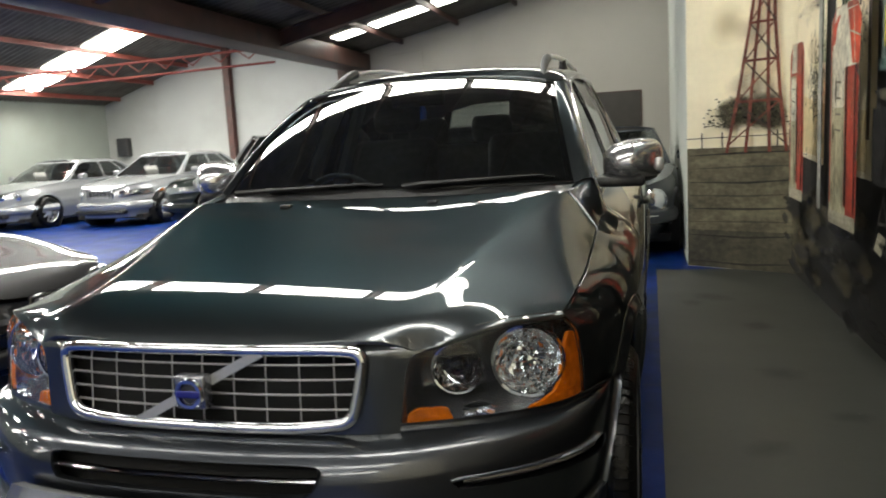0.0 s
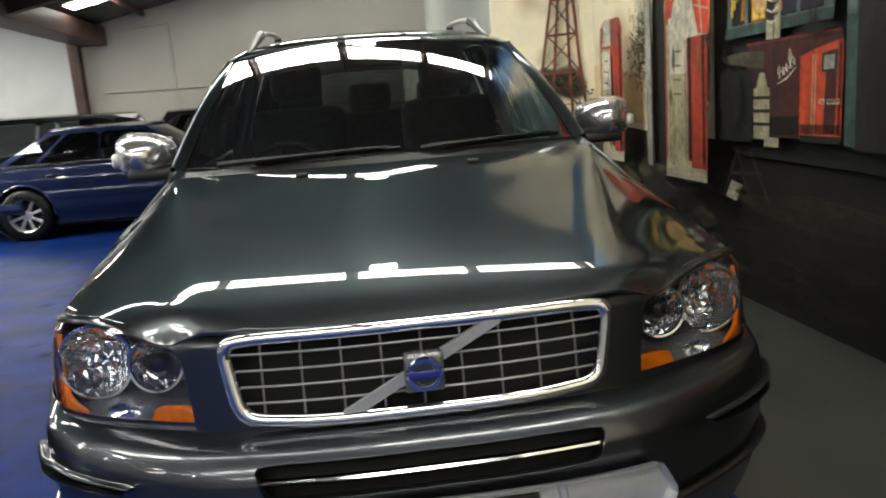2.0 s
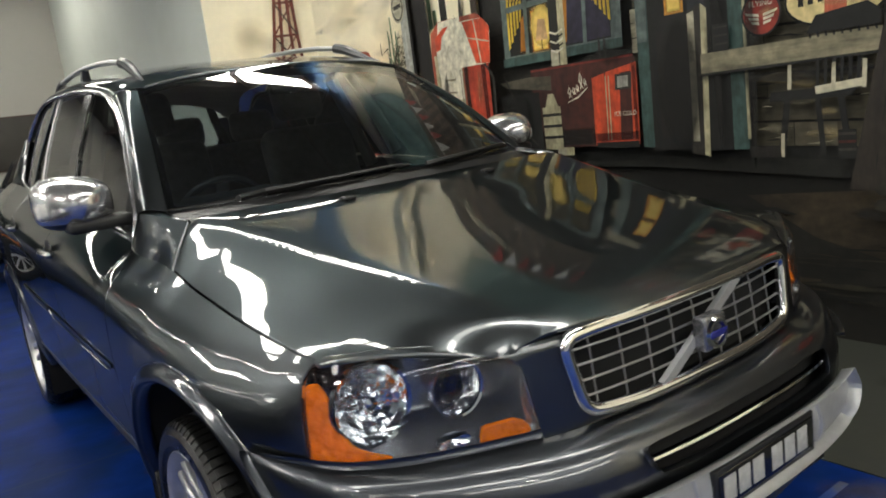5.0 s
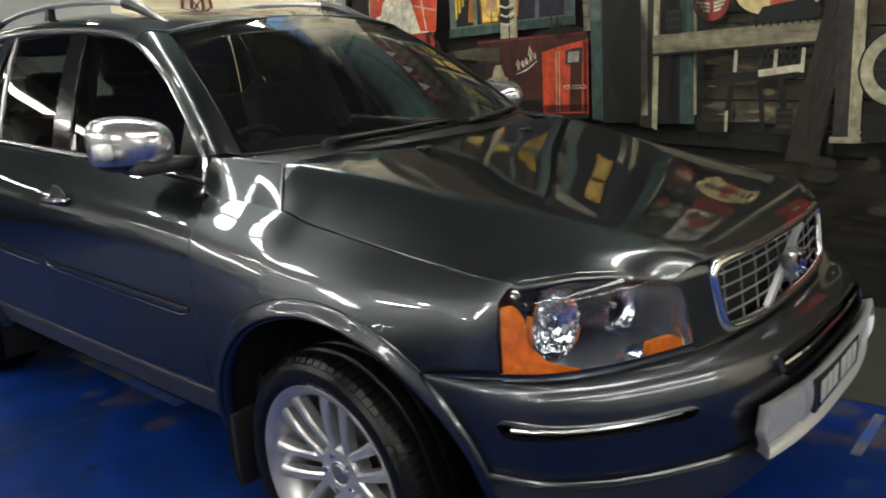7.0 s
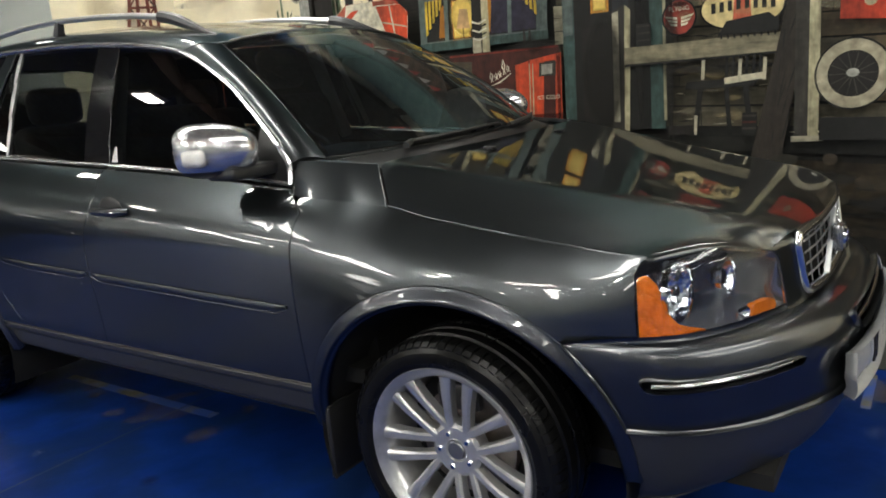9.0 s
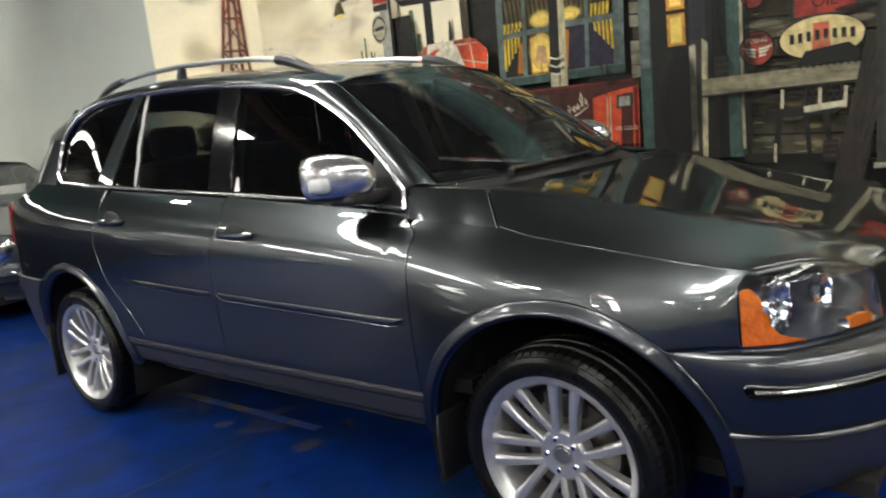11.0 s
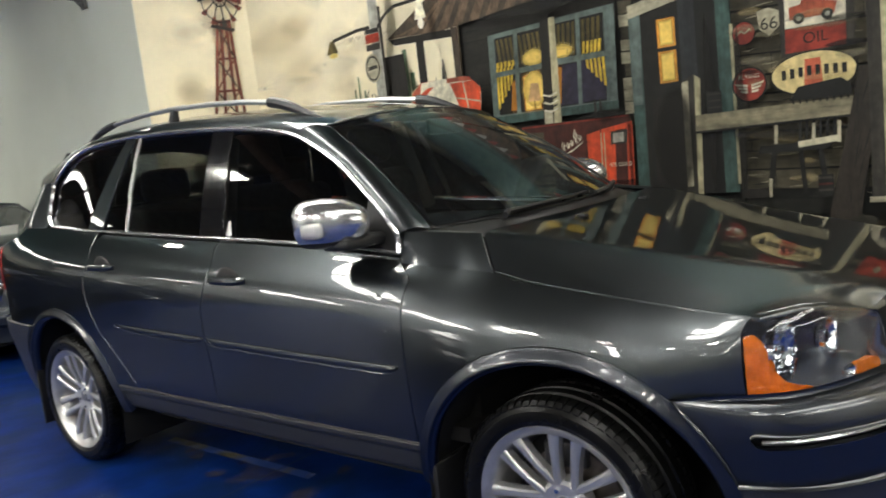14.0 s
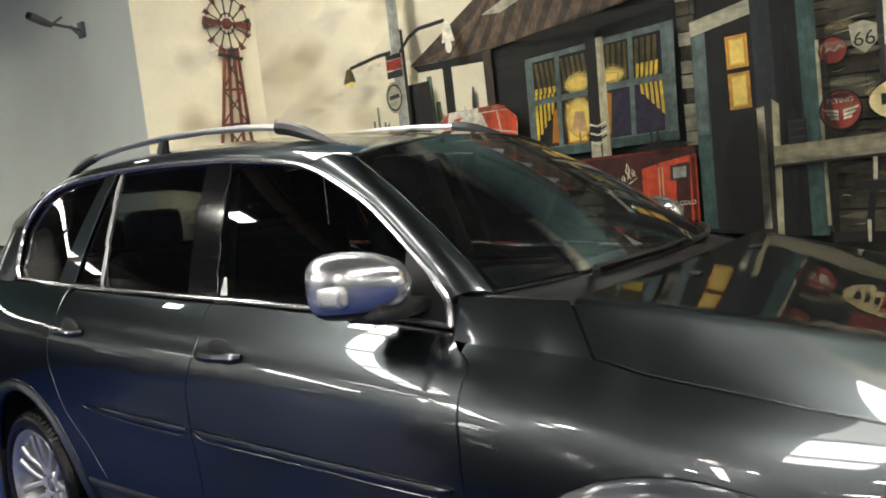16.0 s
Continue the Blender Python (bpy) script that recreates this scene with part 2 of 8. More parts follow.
def sheet(name, P, us, vs, keep=(), mat=None, parent=None, label="", thick=0.012, side=1, off=0.0):
    """A curved panel: the surface P(u, v) over a grid, trimmed to where every function of keep is positive, with edges turned in by thick.
    side -1 mirrors it in x."""
    e = 1e-4

    def where(u, v):
        return Vector(P(u, v))

    def normal(u, v):
        a = where(u + e, v) - where(u - e, v)
        b = where(u, v + e) - where(u, v - e)
        c = a.cross(b)
        return c.normalized() if c.length > 1e-14 else Vector((0, 0, 1))

    index, uvs, faces = {}, [], []

    def vert(u, v):
        k = (round(u, 5), round(v, 5))
        if k not in index:
            index[k] = len(uvs)
            uvs.append((u, v))
        return index[k]

    cache = {}

    def value(f, k, u, v):
        key = (k, round(u, 6), round(v, 6))
        if key not in cache:
            cache[key] = f(u, v)
        return cache[key]

    for i in range(len(us) - 1):
        for j in range(len(vs) - 1):
            poly = [(us[i], vs[j]), (us[i + 1], vs[j]), (us[i + 1], vs[j + 1]), (us[i], vs[j + 1])]
            for k, f in enumerate(keep):
                vals = [value(f, k, *p) for p in poly]
                if min(vals) >= 0:
                    continue
                if max(vals) <= 0:
                    poly = []
                    break
                out = []
                for (p, a), (q, b) in zip(zip(poly, vals), zip(poly[1:] + poly[:1], vals[1:] + vals[:1])):
                    if a >= 0:
                        out.append(p)
                    if (a >= 0) != (b >= 0):
                        t = a / (a - b)
                        out.append((p[0] + (q[0] - p[0]) * t, p[1] + (q[1] - p[1]) * t))
                poly = out
                if len(poly) < 3:
                    poly = []
                    break
            if poly:
                ids = []
                for p in poly:
                    n = vert(*p)
                    if not ids or (ids[-1] != n and n not in ids):
                        ids.append(n)
                if len(ids) >= 3:
                    faces.append(ids)
    if not faces:
        return None
    nor = [normal(*p) for p in uvs]
    pos = [where(*p) + n * off for p, n in zip(uvs, nor)]
    count = {}
    for f in faces:
        for a, b in zip(f, f[1:] + f[:1]):
            count[(a, b)] = count.get((a, b), 0) + 1
    rim = [(a, b) for (a, b) in count if (b, a) not in count]
    verts, fn = [tuple(p) for p in pos], [[nor[i] for i in f] for f in faces]
    if thick:
        inner = {}
        for a, b in rim:
            for k in (a, b):
                if k not in inner:
                    inner[k] = len(verts)
                    verts.append(tuple(pos[k] - nor[k] * thick))
            faces.append([b, a, inner[a], inner[b]])
            d = (pos[a] - pos[b]).cross(-nor[a])
            d = d.normalized() if d.length > 1e-12 else nor[a]
            fn.append([(nor[b] * 0.8 + d * 0.6).normalized(), (nor[a] * 0.8 + d * 0.6).normalized(), d, d])
    if side < 0:
        verts = [(-x, y, z) for x, y, z in verts]
        faces = [f[::-1] for f in faces]
        fn = [[Vector((-n.x, n.y, n.z)) for n in f[::-1]] for f in fn]
    me = bpy.data.meshes.new(name)
    me.from_pydata(verts, [], faces)
    me.polygons.foreach_set("use_smooth", [True] * len(me.polygons))
    me.update()
    me.normals_split_custom_set([tuple(n) for f in fn for n in f])
    return put(name, me, mat, parent, label)


def steps(a, b, d):
    n = max(1, math.ceil(abs(b - a) / d))
    return [a + (b - a) * i / n for i in range(n + 1)]


def flat_text(name, words, size, mat, m, parent=None, label=""):
    c = bpy.data.curves.new(name, "FONT")
    c.body, c.size, c.align_x, c.align_y = words, size, "CENTER", "CENTER"
    o = bpy.data.objects.new(name, c)
    scene.collection.objects.link(o)
    me = bpy.data.meshes.new_from_object(o)
    bpy.data.objects.remove(o)
    bpy.data.curves.remove(c)
    me.materials.clear()
    ob = put(name, me, mat, parent, label)
    ob.matrix_basis = m
    return ob


# ---- the hall ----
BLUE_FLOOR = material("blue floor paint", (0.0034, 0.021, 0.135), 0.42, vary=0.30, scale=5.0, second=(0.006, 0.020, 0.080), second_scale=2.4, amount=0.62, bump=0.10, bump_scale=14, rough_vary=0.12)
BLUE_FLOOR.node_tree.nodes["Principled BSDF"].inputs["Specular IOR Level"].default_value = 0.06
GREY_FLOOR = material("grey floor paint", (0.031, 0.033, 0.027), 0.55, vary=0.1, scale=2.0, second=(0.036, 0.038, 0.031), second_scale=1.3, amount=0.4, bump=0.06, bump_scale=14, rough_vary=0.1)
WORN = material("worn yellow line paint", (0.11, 0.10, 0.055), 0.6, vary=0.4, scale=14, second=(0.02, 0.06, 0.25), second_scale=7, amount=0.9)
WALL_WHITE = material("white wall paint", (0.34, 0.35, 0.34), 0.75, vary=0.03, scale=1.2, second=(0.30, 0.31, 0.295), second_scale=0.7, amount=0.4, bump=0.03, bump_scale=40)
WALL_BEIGE = material("cream wall paint", (0.42, 0.405, 0.365), 0.8, vary=0.03, scale=1.2, second=(0.38, 0.365, 0.325), second_scale=0.6, amount=0.4, bump=0.03, bump_scale=40)
WALL_PALE = material("pale green white wall paint", (0.60, 0.63, 0.57), 0.8, vary=0.03, scale=1.0, second=(0.54, 0.57, 0.51), second_scale=0.6, amount=0.4, bump=0.03, bump_scale=40)
STEEL = material("brown red steel", (0.060, 0.024, 0.018), 0.55, vary=0.25, scale=4, second=(0.03, 0.02, 0.017), second_scale=2.5, amount=0.4)
PURLIN = material("red oxide steel", (0.16, 0.035, 0.025), 0.6, vary=0.25, scale=5)
ROOF = material("aged corrugated iron", (0.075, 0.07, 0.062), 0.6, 0.1, vary=0.35, scale=3, second=(0.05, 0.044, 0.038), second_scale=1.6, amount=0.5)
SKY = glow("translucent roof sheet", (1.0, 0.985, 0.905), SKYLIGHT)
SKYFAR = glow("bright translucent roof sheet", (1.0, 0.985, 0.905), SKYLIGHT_FAR)
LAMPGLOW = glow("lamp glass", (1.0, 0.99, 0.88), LAMP)
LAMPDIM = glow("dimmer lamp glass", (1.0, 0.98, 0.86), LAMP_NEAR)
CONCRETE_SEAM = material("dark floor joint", (0.01, 0.02, 0.07), 0.7)

floor = boxed("floor", (-13.8, -8.2, -0.12), (2.4, 16.7, 0.0), BLUE_FLOOR)
tagged(floor, "worn glossy blue painted concrete showroom floor", "floor", kind="structure")
strip = boxed("floor_strip", (1.0, -8.0, 0.0), (2.18, 6.05, 0.004), GREY_FLOOR)
tagged(strip, "grey-green painted floor strip along the mural", "floor", kind="structure")
for i, (a, b, w) in enumerate((((-13, 3.05), (1.0, 2.62), 0.012), ((-13, -2.2), (1.0, -2.5), 0.012), ((-3.4, -8), (-3.1, 13), 0.012))):
    a, b = Vector((*a, 0.002)), Vector((*b, 0.002))
    n = Vector((-(b - a).y, (b - a).x, 0)).normalized() * w / 2
    bm = bmesh.new()
    bm.faces.new([bm.verts.new(p) for p in (a - n, b - n, b + n, a + n)])
    tagged(part("floor_joint", bm, CONCRETE_SEAM), "dark thin joint line in the blue floor", "joint", kind="structure")
for x0, y0, x1, y1 in ((-0.555, 2.45, -0.50, 3.6), (0.58, 0.03, 0.93, 0.065), (0.62, 0.25, 0.90, 0.28)):
    bm = bmesh.new()
    bm.faces.new([bm.verts.new(p) for p in ((x0, y0, 0.002), (x1, y0, 0.002), (x1, y1, 0.002), (x0, y1, 0.002))])
    tagged(part("floor_marking", bm, WORN), "worn yellow bay marking on the blue floor", "marking", kind="structure")


def wall(name, lo, hi, mat, label):
    return tagged(boxed(name, lo, hi, mat), label, "wall", kind="structure")


mural_wall = wall("wall_mural", (2.18, -8.2, 0), (2.4, 6.25, 5.0), material("mural ground", srgb(240, 232, 206), 0.8, vary=0.04, scale=2), "long wall painted with an old roadside store mural")
END_A, END_B = Vector((1.30, 6.28, 0)), Vector((2.178, 5.775, 0))
END_ALONG = (END_B - END_A).normalized()
END_IN = Vector((END_ALONG.y, -END_ALONG.x, 0))
end_frame = Matrix.Translation(END_A) @ Matrix.Rotation(math.atan2(END_ALONG.y, END_ALONG.x), 4, "Z")
mill_wall = tagged(boxed("wall_mural_end", (0, 0, 0), ((END_B - END_A).length, 0.2, 5.0), material("mural sky end", srgb(238, 230, 204), 0.8, vary=0.05, scale=2), m=end_frame), "short slanting end wall painted with a red windmill", "wall", kind="structure")
wall("wall_return", (1.30, 6.285, 0), (1.50, 13.4, 5.0), WALL_PALE, "plain pale wall behind the mural end")
wall("wall_back", (-5.1, 13.2, 0), (1.30, 13.4, 5.0), WALL_BEIGE, "cream painted back wall of panels")
wall("wall_step", (-5.1, 13.4, 0), (-4.9, 16.5, 5.0), WALL_WHITE, "white wall at the step between the bays")
wall("wall_back_far", (-13.8, 16.5, 0), (-4.9, 16.7, 5.0), WALL_WHITE, "bright white end wall of the far bay")
WALL_GREEN = material("grey green wall paint", (0.26, 0.285, 0.255), 0.8, vary=0.04, scale=1.0, second=(0.23, 0.25, 0.22), second_scale=0.6, amount=0.4, bump=0.03, bump_scale=40)
wall("wall_far_side", (-13.8, -8.2, 0), (-13.6, 16.5, 4.0), WALL_GREEN, "grey green side wall of the far bay")
wall("wall_front", (-13.6, -8.2, 0), (2.18, -8.0, 5.0), WALL_WHITE, "white wall behind the walkway")

# roof: two bays that meet in a valley at x = -4.7
RIGHT = lambda x: 3.22 + 0.22 * (x + 4.7)
LEFT = lambda x: 2.85 + 0.33 * (x + 13.7) if x < -9.2 else 4.335 - 0.25 * (x + 9.2)
ROOFZ = lambda x: LEFT(x) if x < -4.7 else RIGHT(x)


def corrugated(name, x0, x1):
    bm = bmesh.new()
    ys = steps(-8.2, 16.7, 0.0375)
    rows = [[bm.verts.new((x, y, ROOFZ(x if x > -4.7 else x) + 0.02 * math.sin(2 * math.pi * y / 0.15))) for y in ys] for x in (x0, x1)]
    for k in range(len(ys) - 1):
        bm.faces.new((rows[0][k], rows[0][k + 1], rows[1][k + 1], rows[1][k]))
    return tagged(part(name, bm, ROOF, shade=60), "dark aged corrugated iron roof sheets", "ceiling", kind="structure")


corrugated("ceiling_near", -4.699, 2.4)
corrugated("ceiling_valley_side", -9.2, -4.701)
corrugated("ceiling_far", -13.8, -9.2)


def roof_bar(name, x, depth, width, mat, y0=-8.0, y1=16.4, drop=0.03, label="red steel purlin under the roof sheets", category="purlin"):
    z = ROOFZ(x) - drop
    return tagged(boxed(name, (x - width / 2, y0, z - depth), (x + width / 2, y1, z), mat), label, category, "roof steel", kind="structure")


for k in range(6):
    roof_bar("purlin", -3.75 + k * 1.15, 0.09, 0.05, STEEL, y1=13.2)
for k in range(8):
    x = -13.0 + k * 1.1
    roof_bar("purlin", x, 0.10, 0.05, PURLIN)
# valley girder and columns
tagged(boxed("valley_beam", (-4.95, -8.0, 2.86), (-4.45, 16.4, 3.17), STEEL, bevel=0.01), "deep brown steel valley girder", "beam", kind="structure")
for x, y in ((-5.0, 13.08), (-9.62, 16.38), (-4.75, -7.8)):
    bm = bmesh.new()
    box(bm, (x - 0.09, y - 0.09, 0), (x + 0.09, y - 0.075, ROOFZ(x) - 0.05))
    box(bm, (x - 0.09, y + 0.075, 0), (x + 0.09, y + 0.09, ROOFZ(x) - 0.05))
    box(bm, (x - 0.01, y - 0.075, 0), (x + 0.01, y + 0.075, ROOFZ(x) - 0.05))
    tagged(part("steel_column", bm, STEEL, shade=0), "dark brown steel column against the wall", "column", "columns", kind="structure")
# rafters across the near bay, trusses across the far bay
for y in (-2.6, 1.4, 5.4, 9.4):
    bm = bmesh.new()
    a, b = -4.5, 2.18
    for dz0, dz1, w in ((-0.14, -0.12, 0.07), (-0.36, -0.34, 0.07), (-0.34, -0.14, 0.008)):
        vs = [bm.verts.new((x, y + s * w, ROOFZ(x) + z)) for x in (a, b) for s in (-1, 1) for z in (dz0, dz1)]
        for q in ((0, 1, 3, 2), (4, 5, 7, 6), (0, 1, 5, 4), (2, 3, 7, 6), (0, 2, 6, 4), (1, 3, 7, 5)):
            bm.faces.new([vs[i] for i in q])
    tagged(part("rafter", bm, STEEL, shade=0), "brown steel rafter across the roof", "rafter", "rafters", kind="structure")
for y in (4.0, 10.0):
    bm = bmesh.new()
    for z in (2.78, 3.02):
        tube(bm, [(-13.5, y, z - 0.12), (-4.9, y, z)], 0.022, 6)
    for k in range(16):
        x = -13.3 + k * 0.53
        tube(bm, [(x, y, 2.67 + 0.014 * k), (x + 0.26, y, 2.9 + 0.01 * k)], 0.011, 5)
        tube(bm, [(x + 0.26, y, 2.9 + 0.01 * k), (x + 0.53, y, 2.67 + 0.014 * k)], 0.011, 5)
    tagged(part("roof_truss", bm, PURLIN), "thin red lattice truss under the far roof", "truss", "trusses", kind="structure")


# translucent roof sheets between the purlins
def skylight(x0, x1, y, w=0.5, mat=SKY):
    bm = bmesh.new()
    pts = [(x0, y - w / 2), (x1, y - w / 2), (x1, y + w / 2), (x0, y + w / 2)]
    for z in (-0.024, -0.03):
        bm.faces.new([bm.verts.new((a, b, ROOFZ(a) + z)) for a, b in pts])
    tagged(part("skylight", bm, mat, shade=0), "bright translucent skylight sheet in the roof", "skylight", "skylights", kind="structure")


# the rows differ only in the strength of their glow
SKYNOSE = glow("nose row translucent roof sheet", (1.0, 0.985, 0.905), SKYLIGHT_NOSE)
# glow turned down on two sheets to weaken their reflection on the fender
SKYDULL = glow("dimmed translucent roof sheet", (1.0, 0.985, 0.905), SKYLIGHT_DULL)
SKYFRONT = glow("weaker translucent roof sheet", (1.0, 0.985, 0.905), SKYLIGHT_FRONT)
SKY_Y = ((-6.0, 0.7, SKYFRONT), (-3.2, 0.7, SKYFRONT), (0.2, 0.42, SKYNOSE), (4.2, 0.36, SKY), (11.4, 0.45, SKYFRONT))
for y, w, mat in SKY_Y:
    for k in range(7):
        x0 = -4.4 if k == 0 else -3.75 + (k - 1) * 1.15 + 0.06
        x1 = min(2.1, -3.75 + k * 1.15 - 0.06)
        skylight(x0, x1, y, w, SKYDULL if mat == SKYNOSE and k in (2, 3) else mat)
for y, w in ((-4.0, 0.22), (1.5, 0.34), (7.6, 1.0), (13.0, 1.0)):
    for k in range(7):
        if k != 3:
            skylight(-13.0 + k * 1.1 + 0.06, -13.0 + (k + 1) * 1.1 - 0.06, y, w, SKYFAR)


def high_bay(x, y, z):
    lamp = empty("high_bay_lamp", "square white high bay lamp hanging from the roof", "lamp", "high bay lamps")
    lamp.location = (x, y, z)
    bm = bmesh.new()
    box(bm, (-0.15, -0.15, 0.01), (0.15, 0.15, 0.08), 0.03, 3)
    box(bm, (-0.07, -0.07, 0.08), (0.07, 0.07, 0.11), 0.02, 2)
    part("shade", bm, WHITE, lamp)
    boxed("diffuser", (-0.13, -0.13, 0.0), (0.13, 0.13, 0.012), LAMPGLOW if x < -4 else LAMPDIM, lamp, "glowing greenish white glass", 0.004)
    bm = bmesh.new()
    tube(bm, [(0, 0, 0.10), (0, 0, ROOFZ(x) - z - 0.02)], 0.008, 6)
    part("rod", bm, STEEL, lamp)


for x, y in ((-9.3, 12.6), (-6.6, 3.2), (-6.6, -0.6), (-6.6, -4.4), (-9.4, 4.6), (-9.4, 0.6), (-9.4, -3.0), (-11.8, 2.4), (-11.8, -1.4), (0.0, 4.45), (-0.2, 7.0), (-2.75, 6.2), (0.6, 9.6), (-1.9, -4.6)):
    high_bay(x, y, ROOFZ(x) - 0.17)

# fittings on the walls
board = empty("notice_board", "dark rectangular board on the cream back wall", "board")
boxed("panel", (-0.85, 13.165, 1.25), (0.80, 13.19, 2.08), material("dark board face", (0.05, 0.045, 0.04), 0.6, vary=0.1), board, bevel=0.004)
boxed("frame", (-0.87, 13.175, 1.23), (0.82, 13.199, 2.10), STEEL, board, bevel=0.004)
bm = bmesh.new()
tube(bm, [(-4.6, 13.18, 2.02), (-0.9, 13.18, 2.0)], 0.014, 8)
tagged(part("conduit", bm, WALL_BEIGE), "thin painted conduit along the back wall", "pipe", kind="structure")
bm = bmesh.new()
tube(bm, [(-4.0, 13.17, 3.1), (-3.35, 13.17, 3.16), (-3.33, 13.17, 1.0)], 0.02, 8)
tagged(part("wall_pipe", bm, WALL_BEIGE), "cream painted pipe bending down the back wall", "pipe", kind="structure")
speaker = empty("wall_speaker", "small black loudspeaker on the far white wall", "speaker")
boxed("cabinet", (-13.2, 16.30, 1.45), (-12.85, 16.5, 1.95), BLACK, speaker, bevel=0.02)
boxed("grille", (-13.17, 16.29, 1.48), (-12.88, 16.302, 1.92), CLAD, speaker, bevel=0.004)

# small camera on a bracket, high on the pale wall
cctv = empty("wall_camera", "small dark grey camera on a wall bracket", "camera")
CAMGREY = material("grey camera shell", (0.10, 0.10, 0.10), 0.45)
CAM_Y, CAM_Z = 7.10, 3.23
boxed("bracket", (1.27, CAM_Y - 0.05, CAM_Z - 0.07), (1.298, CAM_Y + 0.05, CAM_Z + 0.07), CAMGREY, cctv, bevel=0.006)
for rise, reach in ((0.0, 0.25), (-0.06, 0.09)):
    bm = bmesh.new()
    tube(bm, [(1.275, CAM_Y, CAM_Z + rise), (1.22, CAM_Y, CAM_Z + 0.01 + rise * 0.3), (1.275 - reach, CAM_Y, CAM_Z + 0.03)], 0.014, 8)
    part("arm", bm, CAMGREY, cctv)
bm = bmesh.new()
tube(bm, [(1.03, CAM_Y, CAM_Z + 0.03), (1.12, CAM_Y, CAM_Z + 0.10)], 0.010, 8)
part("stay", bm, CAMGREY, cctv)
bm = bmesh.new()
tube(bm, [(1.02, CAM_Y, CAM_Z + 0.02), (0.94, CAM_Y - 0.02, CAM_Z + 0.035), (0.82, CAM_Y - 0.05, CAM_Z + 0.065)], [0.026, 0.036, 0.038], 14)
part("body", bm, CAMGREY, cctv)
bm = bmesh.new()
tube(bm, [(0.82, CAM_Y - 0.05, CAM_Z + 0.065), (0.805, CAM_Y - 0.053, CAM_Z + 0.069)], 0.030, 14)
part("lens", bm, GLOSSBLACK, cctv)


# ---- the grey estate car; its nose points to -y ----
suv = empty("suv", "polished dark grey metallic family suv parked on the blue floor", "car")

PLAN = [(0, 0.105), (0.2, 0.110), (0.40, 0.140), (0.55, 0.196), (0.68, 0.265), (0.762, 0.335), (0.812, 0.42), (0.862, 0.56), (0.903, 0.76), (0.926, 1.0),
        (0.940, 1.6), (0.945, 2.6), (0.943, 3.5), (0.932, 4.05), (0.895, 4.42), (0.82, 4.62), (0.62, 4.73), (0.3, 4.78), (0, 4.79)]


def plan_line():
    pts = [Vector((-PLAN[1][0], PLAN[1][1]))] + [Vector(p) for p in PLAN] + [Vector((-PLAN[-2][0], PLAN[-2][1]))]
    out = []
    for i in range(1, len(pts) - 2):
        a, b, c, d = pts[i - 1:i + 3]
        ta, tb, tc = (b - a).length ** 0.5, (c - b).length ** 0.5, (d - c).length ** 0.5
        m1 = ((b - a) / ta - (c - a) / (ta + tb) + (c - b) / tb) * tb
        m2 = ((c - b) / tb - (d - b) / (tb + tc) + (d - c) / tc) * tb
        for k in range(24):
            t = k / 24
            out.append((2 * t**3 - 3 * t**2 + 1) * b + (t**3 - 2 * t**2 + t) * m1 + (3 * t**2 - 2 * t**3) * c + (t**3 - t**2) * m2)
    out.append(Vector(PLAN[-1]))
    return out


_line = plan_line()
_len = [0.0]
for _a, _b in zip(_line, _line[1:]):
    _len.append(_len[-1] + (_b - _a).length)
_lx, _ly, _lu = np.array([p.x for p in _line]), np.array([p.y for p in _line]), np.array(_len)
U_END = float(_lu[-1])
_half = int(np.argmax(_lx))


def plan(u):
    """Place and outward normal on the body's widest outline, u metres along it from the middle of the nose."""
    s = 1 if u >= 0 else -1
    u = abs(u)
    x, y = float(np.interp(u, _lu, _lx)), float(np.interp(u, _lu, _ly))
    h = 0.012
    tx = float(np.interp(u + h, _lu, _lx)) - (float(np.interp(u - h, _lu, _lx)) if u > h else -float(np.interp(h - u, _lu, _lx)))
    ty = float(np.interp(u + h, _lu, _ly)) - float(np.interp(abs(u - h), _lu, _ly))
    k = math.hypot(tx, ty)
    return s * x, y, s * ty / k, -tx / k


u_of_x = lambda x: float(np.interp(x, _lx[:_half], _lu[:_half]))
u_of_y = lambda y: float(np.interp(y, _ly, _lu))
y_front = lambda x: float(np.interp(abs(x), _lx[:_half], _ly[:_half]))
width_at = lambda y: float(np.interp(y, _ly, _lx))

shoulder = spline((0.3, 0.850), (0.45, 0.870), (0.7, 0.898), (1.0, 0.937), (1.1, 0.952), (1.3, 0.985), (1.45, 1.0), (2.4, 1.03), (3.4, 1.07), (4.3, 1.11), (4.8, 1.12))
lower = spline((0.2, 0.11), (0.3, 0.066), (0.40, 0.036), (0.5, 0.0185), (0.6, 0.0085), (0.70, 0.002), (0.76, 0.0))
dent = spline((0.50, 0.0), (0.58, 0.006), (0.66, 0.008), (0.74, 0.002), (0.8, 0.0))


tuck = lambda y: smooth(0.42, 0.7, y) * (1 - smooth(0.95, 1.75, y))
belt = spline((1.50, 1.068), (1.535, 1.075), (2.12, 1.120), (2.64, 1.148), (3.27, 1.182), (4.12, 1.231), (4.6, 1.255))
top_of = lambda y: belt(y) - 0.012
# the seam between hood and fender, which runs on as the foot of the cheek behind the hood
seam_z = spline((0.30, 0.897), (0.426, 0.906), (0.615, 0.931), (0.814, 0.959), (1.02, 0.987), (1.137, 1.014), (1.30, 1.028), (1.50, 1.045))
SIDE_X = 0.786
ledge_x = spline((0.42, 0.772), (0.6, 0.790), (0.8, 0.800), (1.14, 0.802), (1.5, SIDE_X))


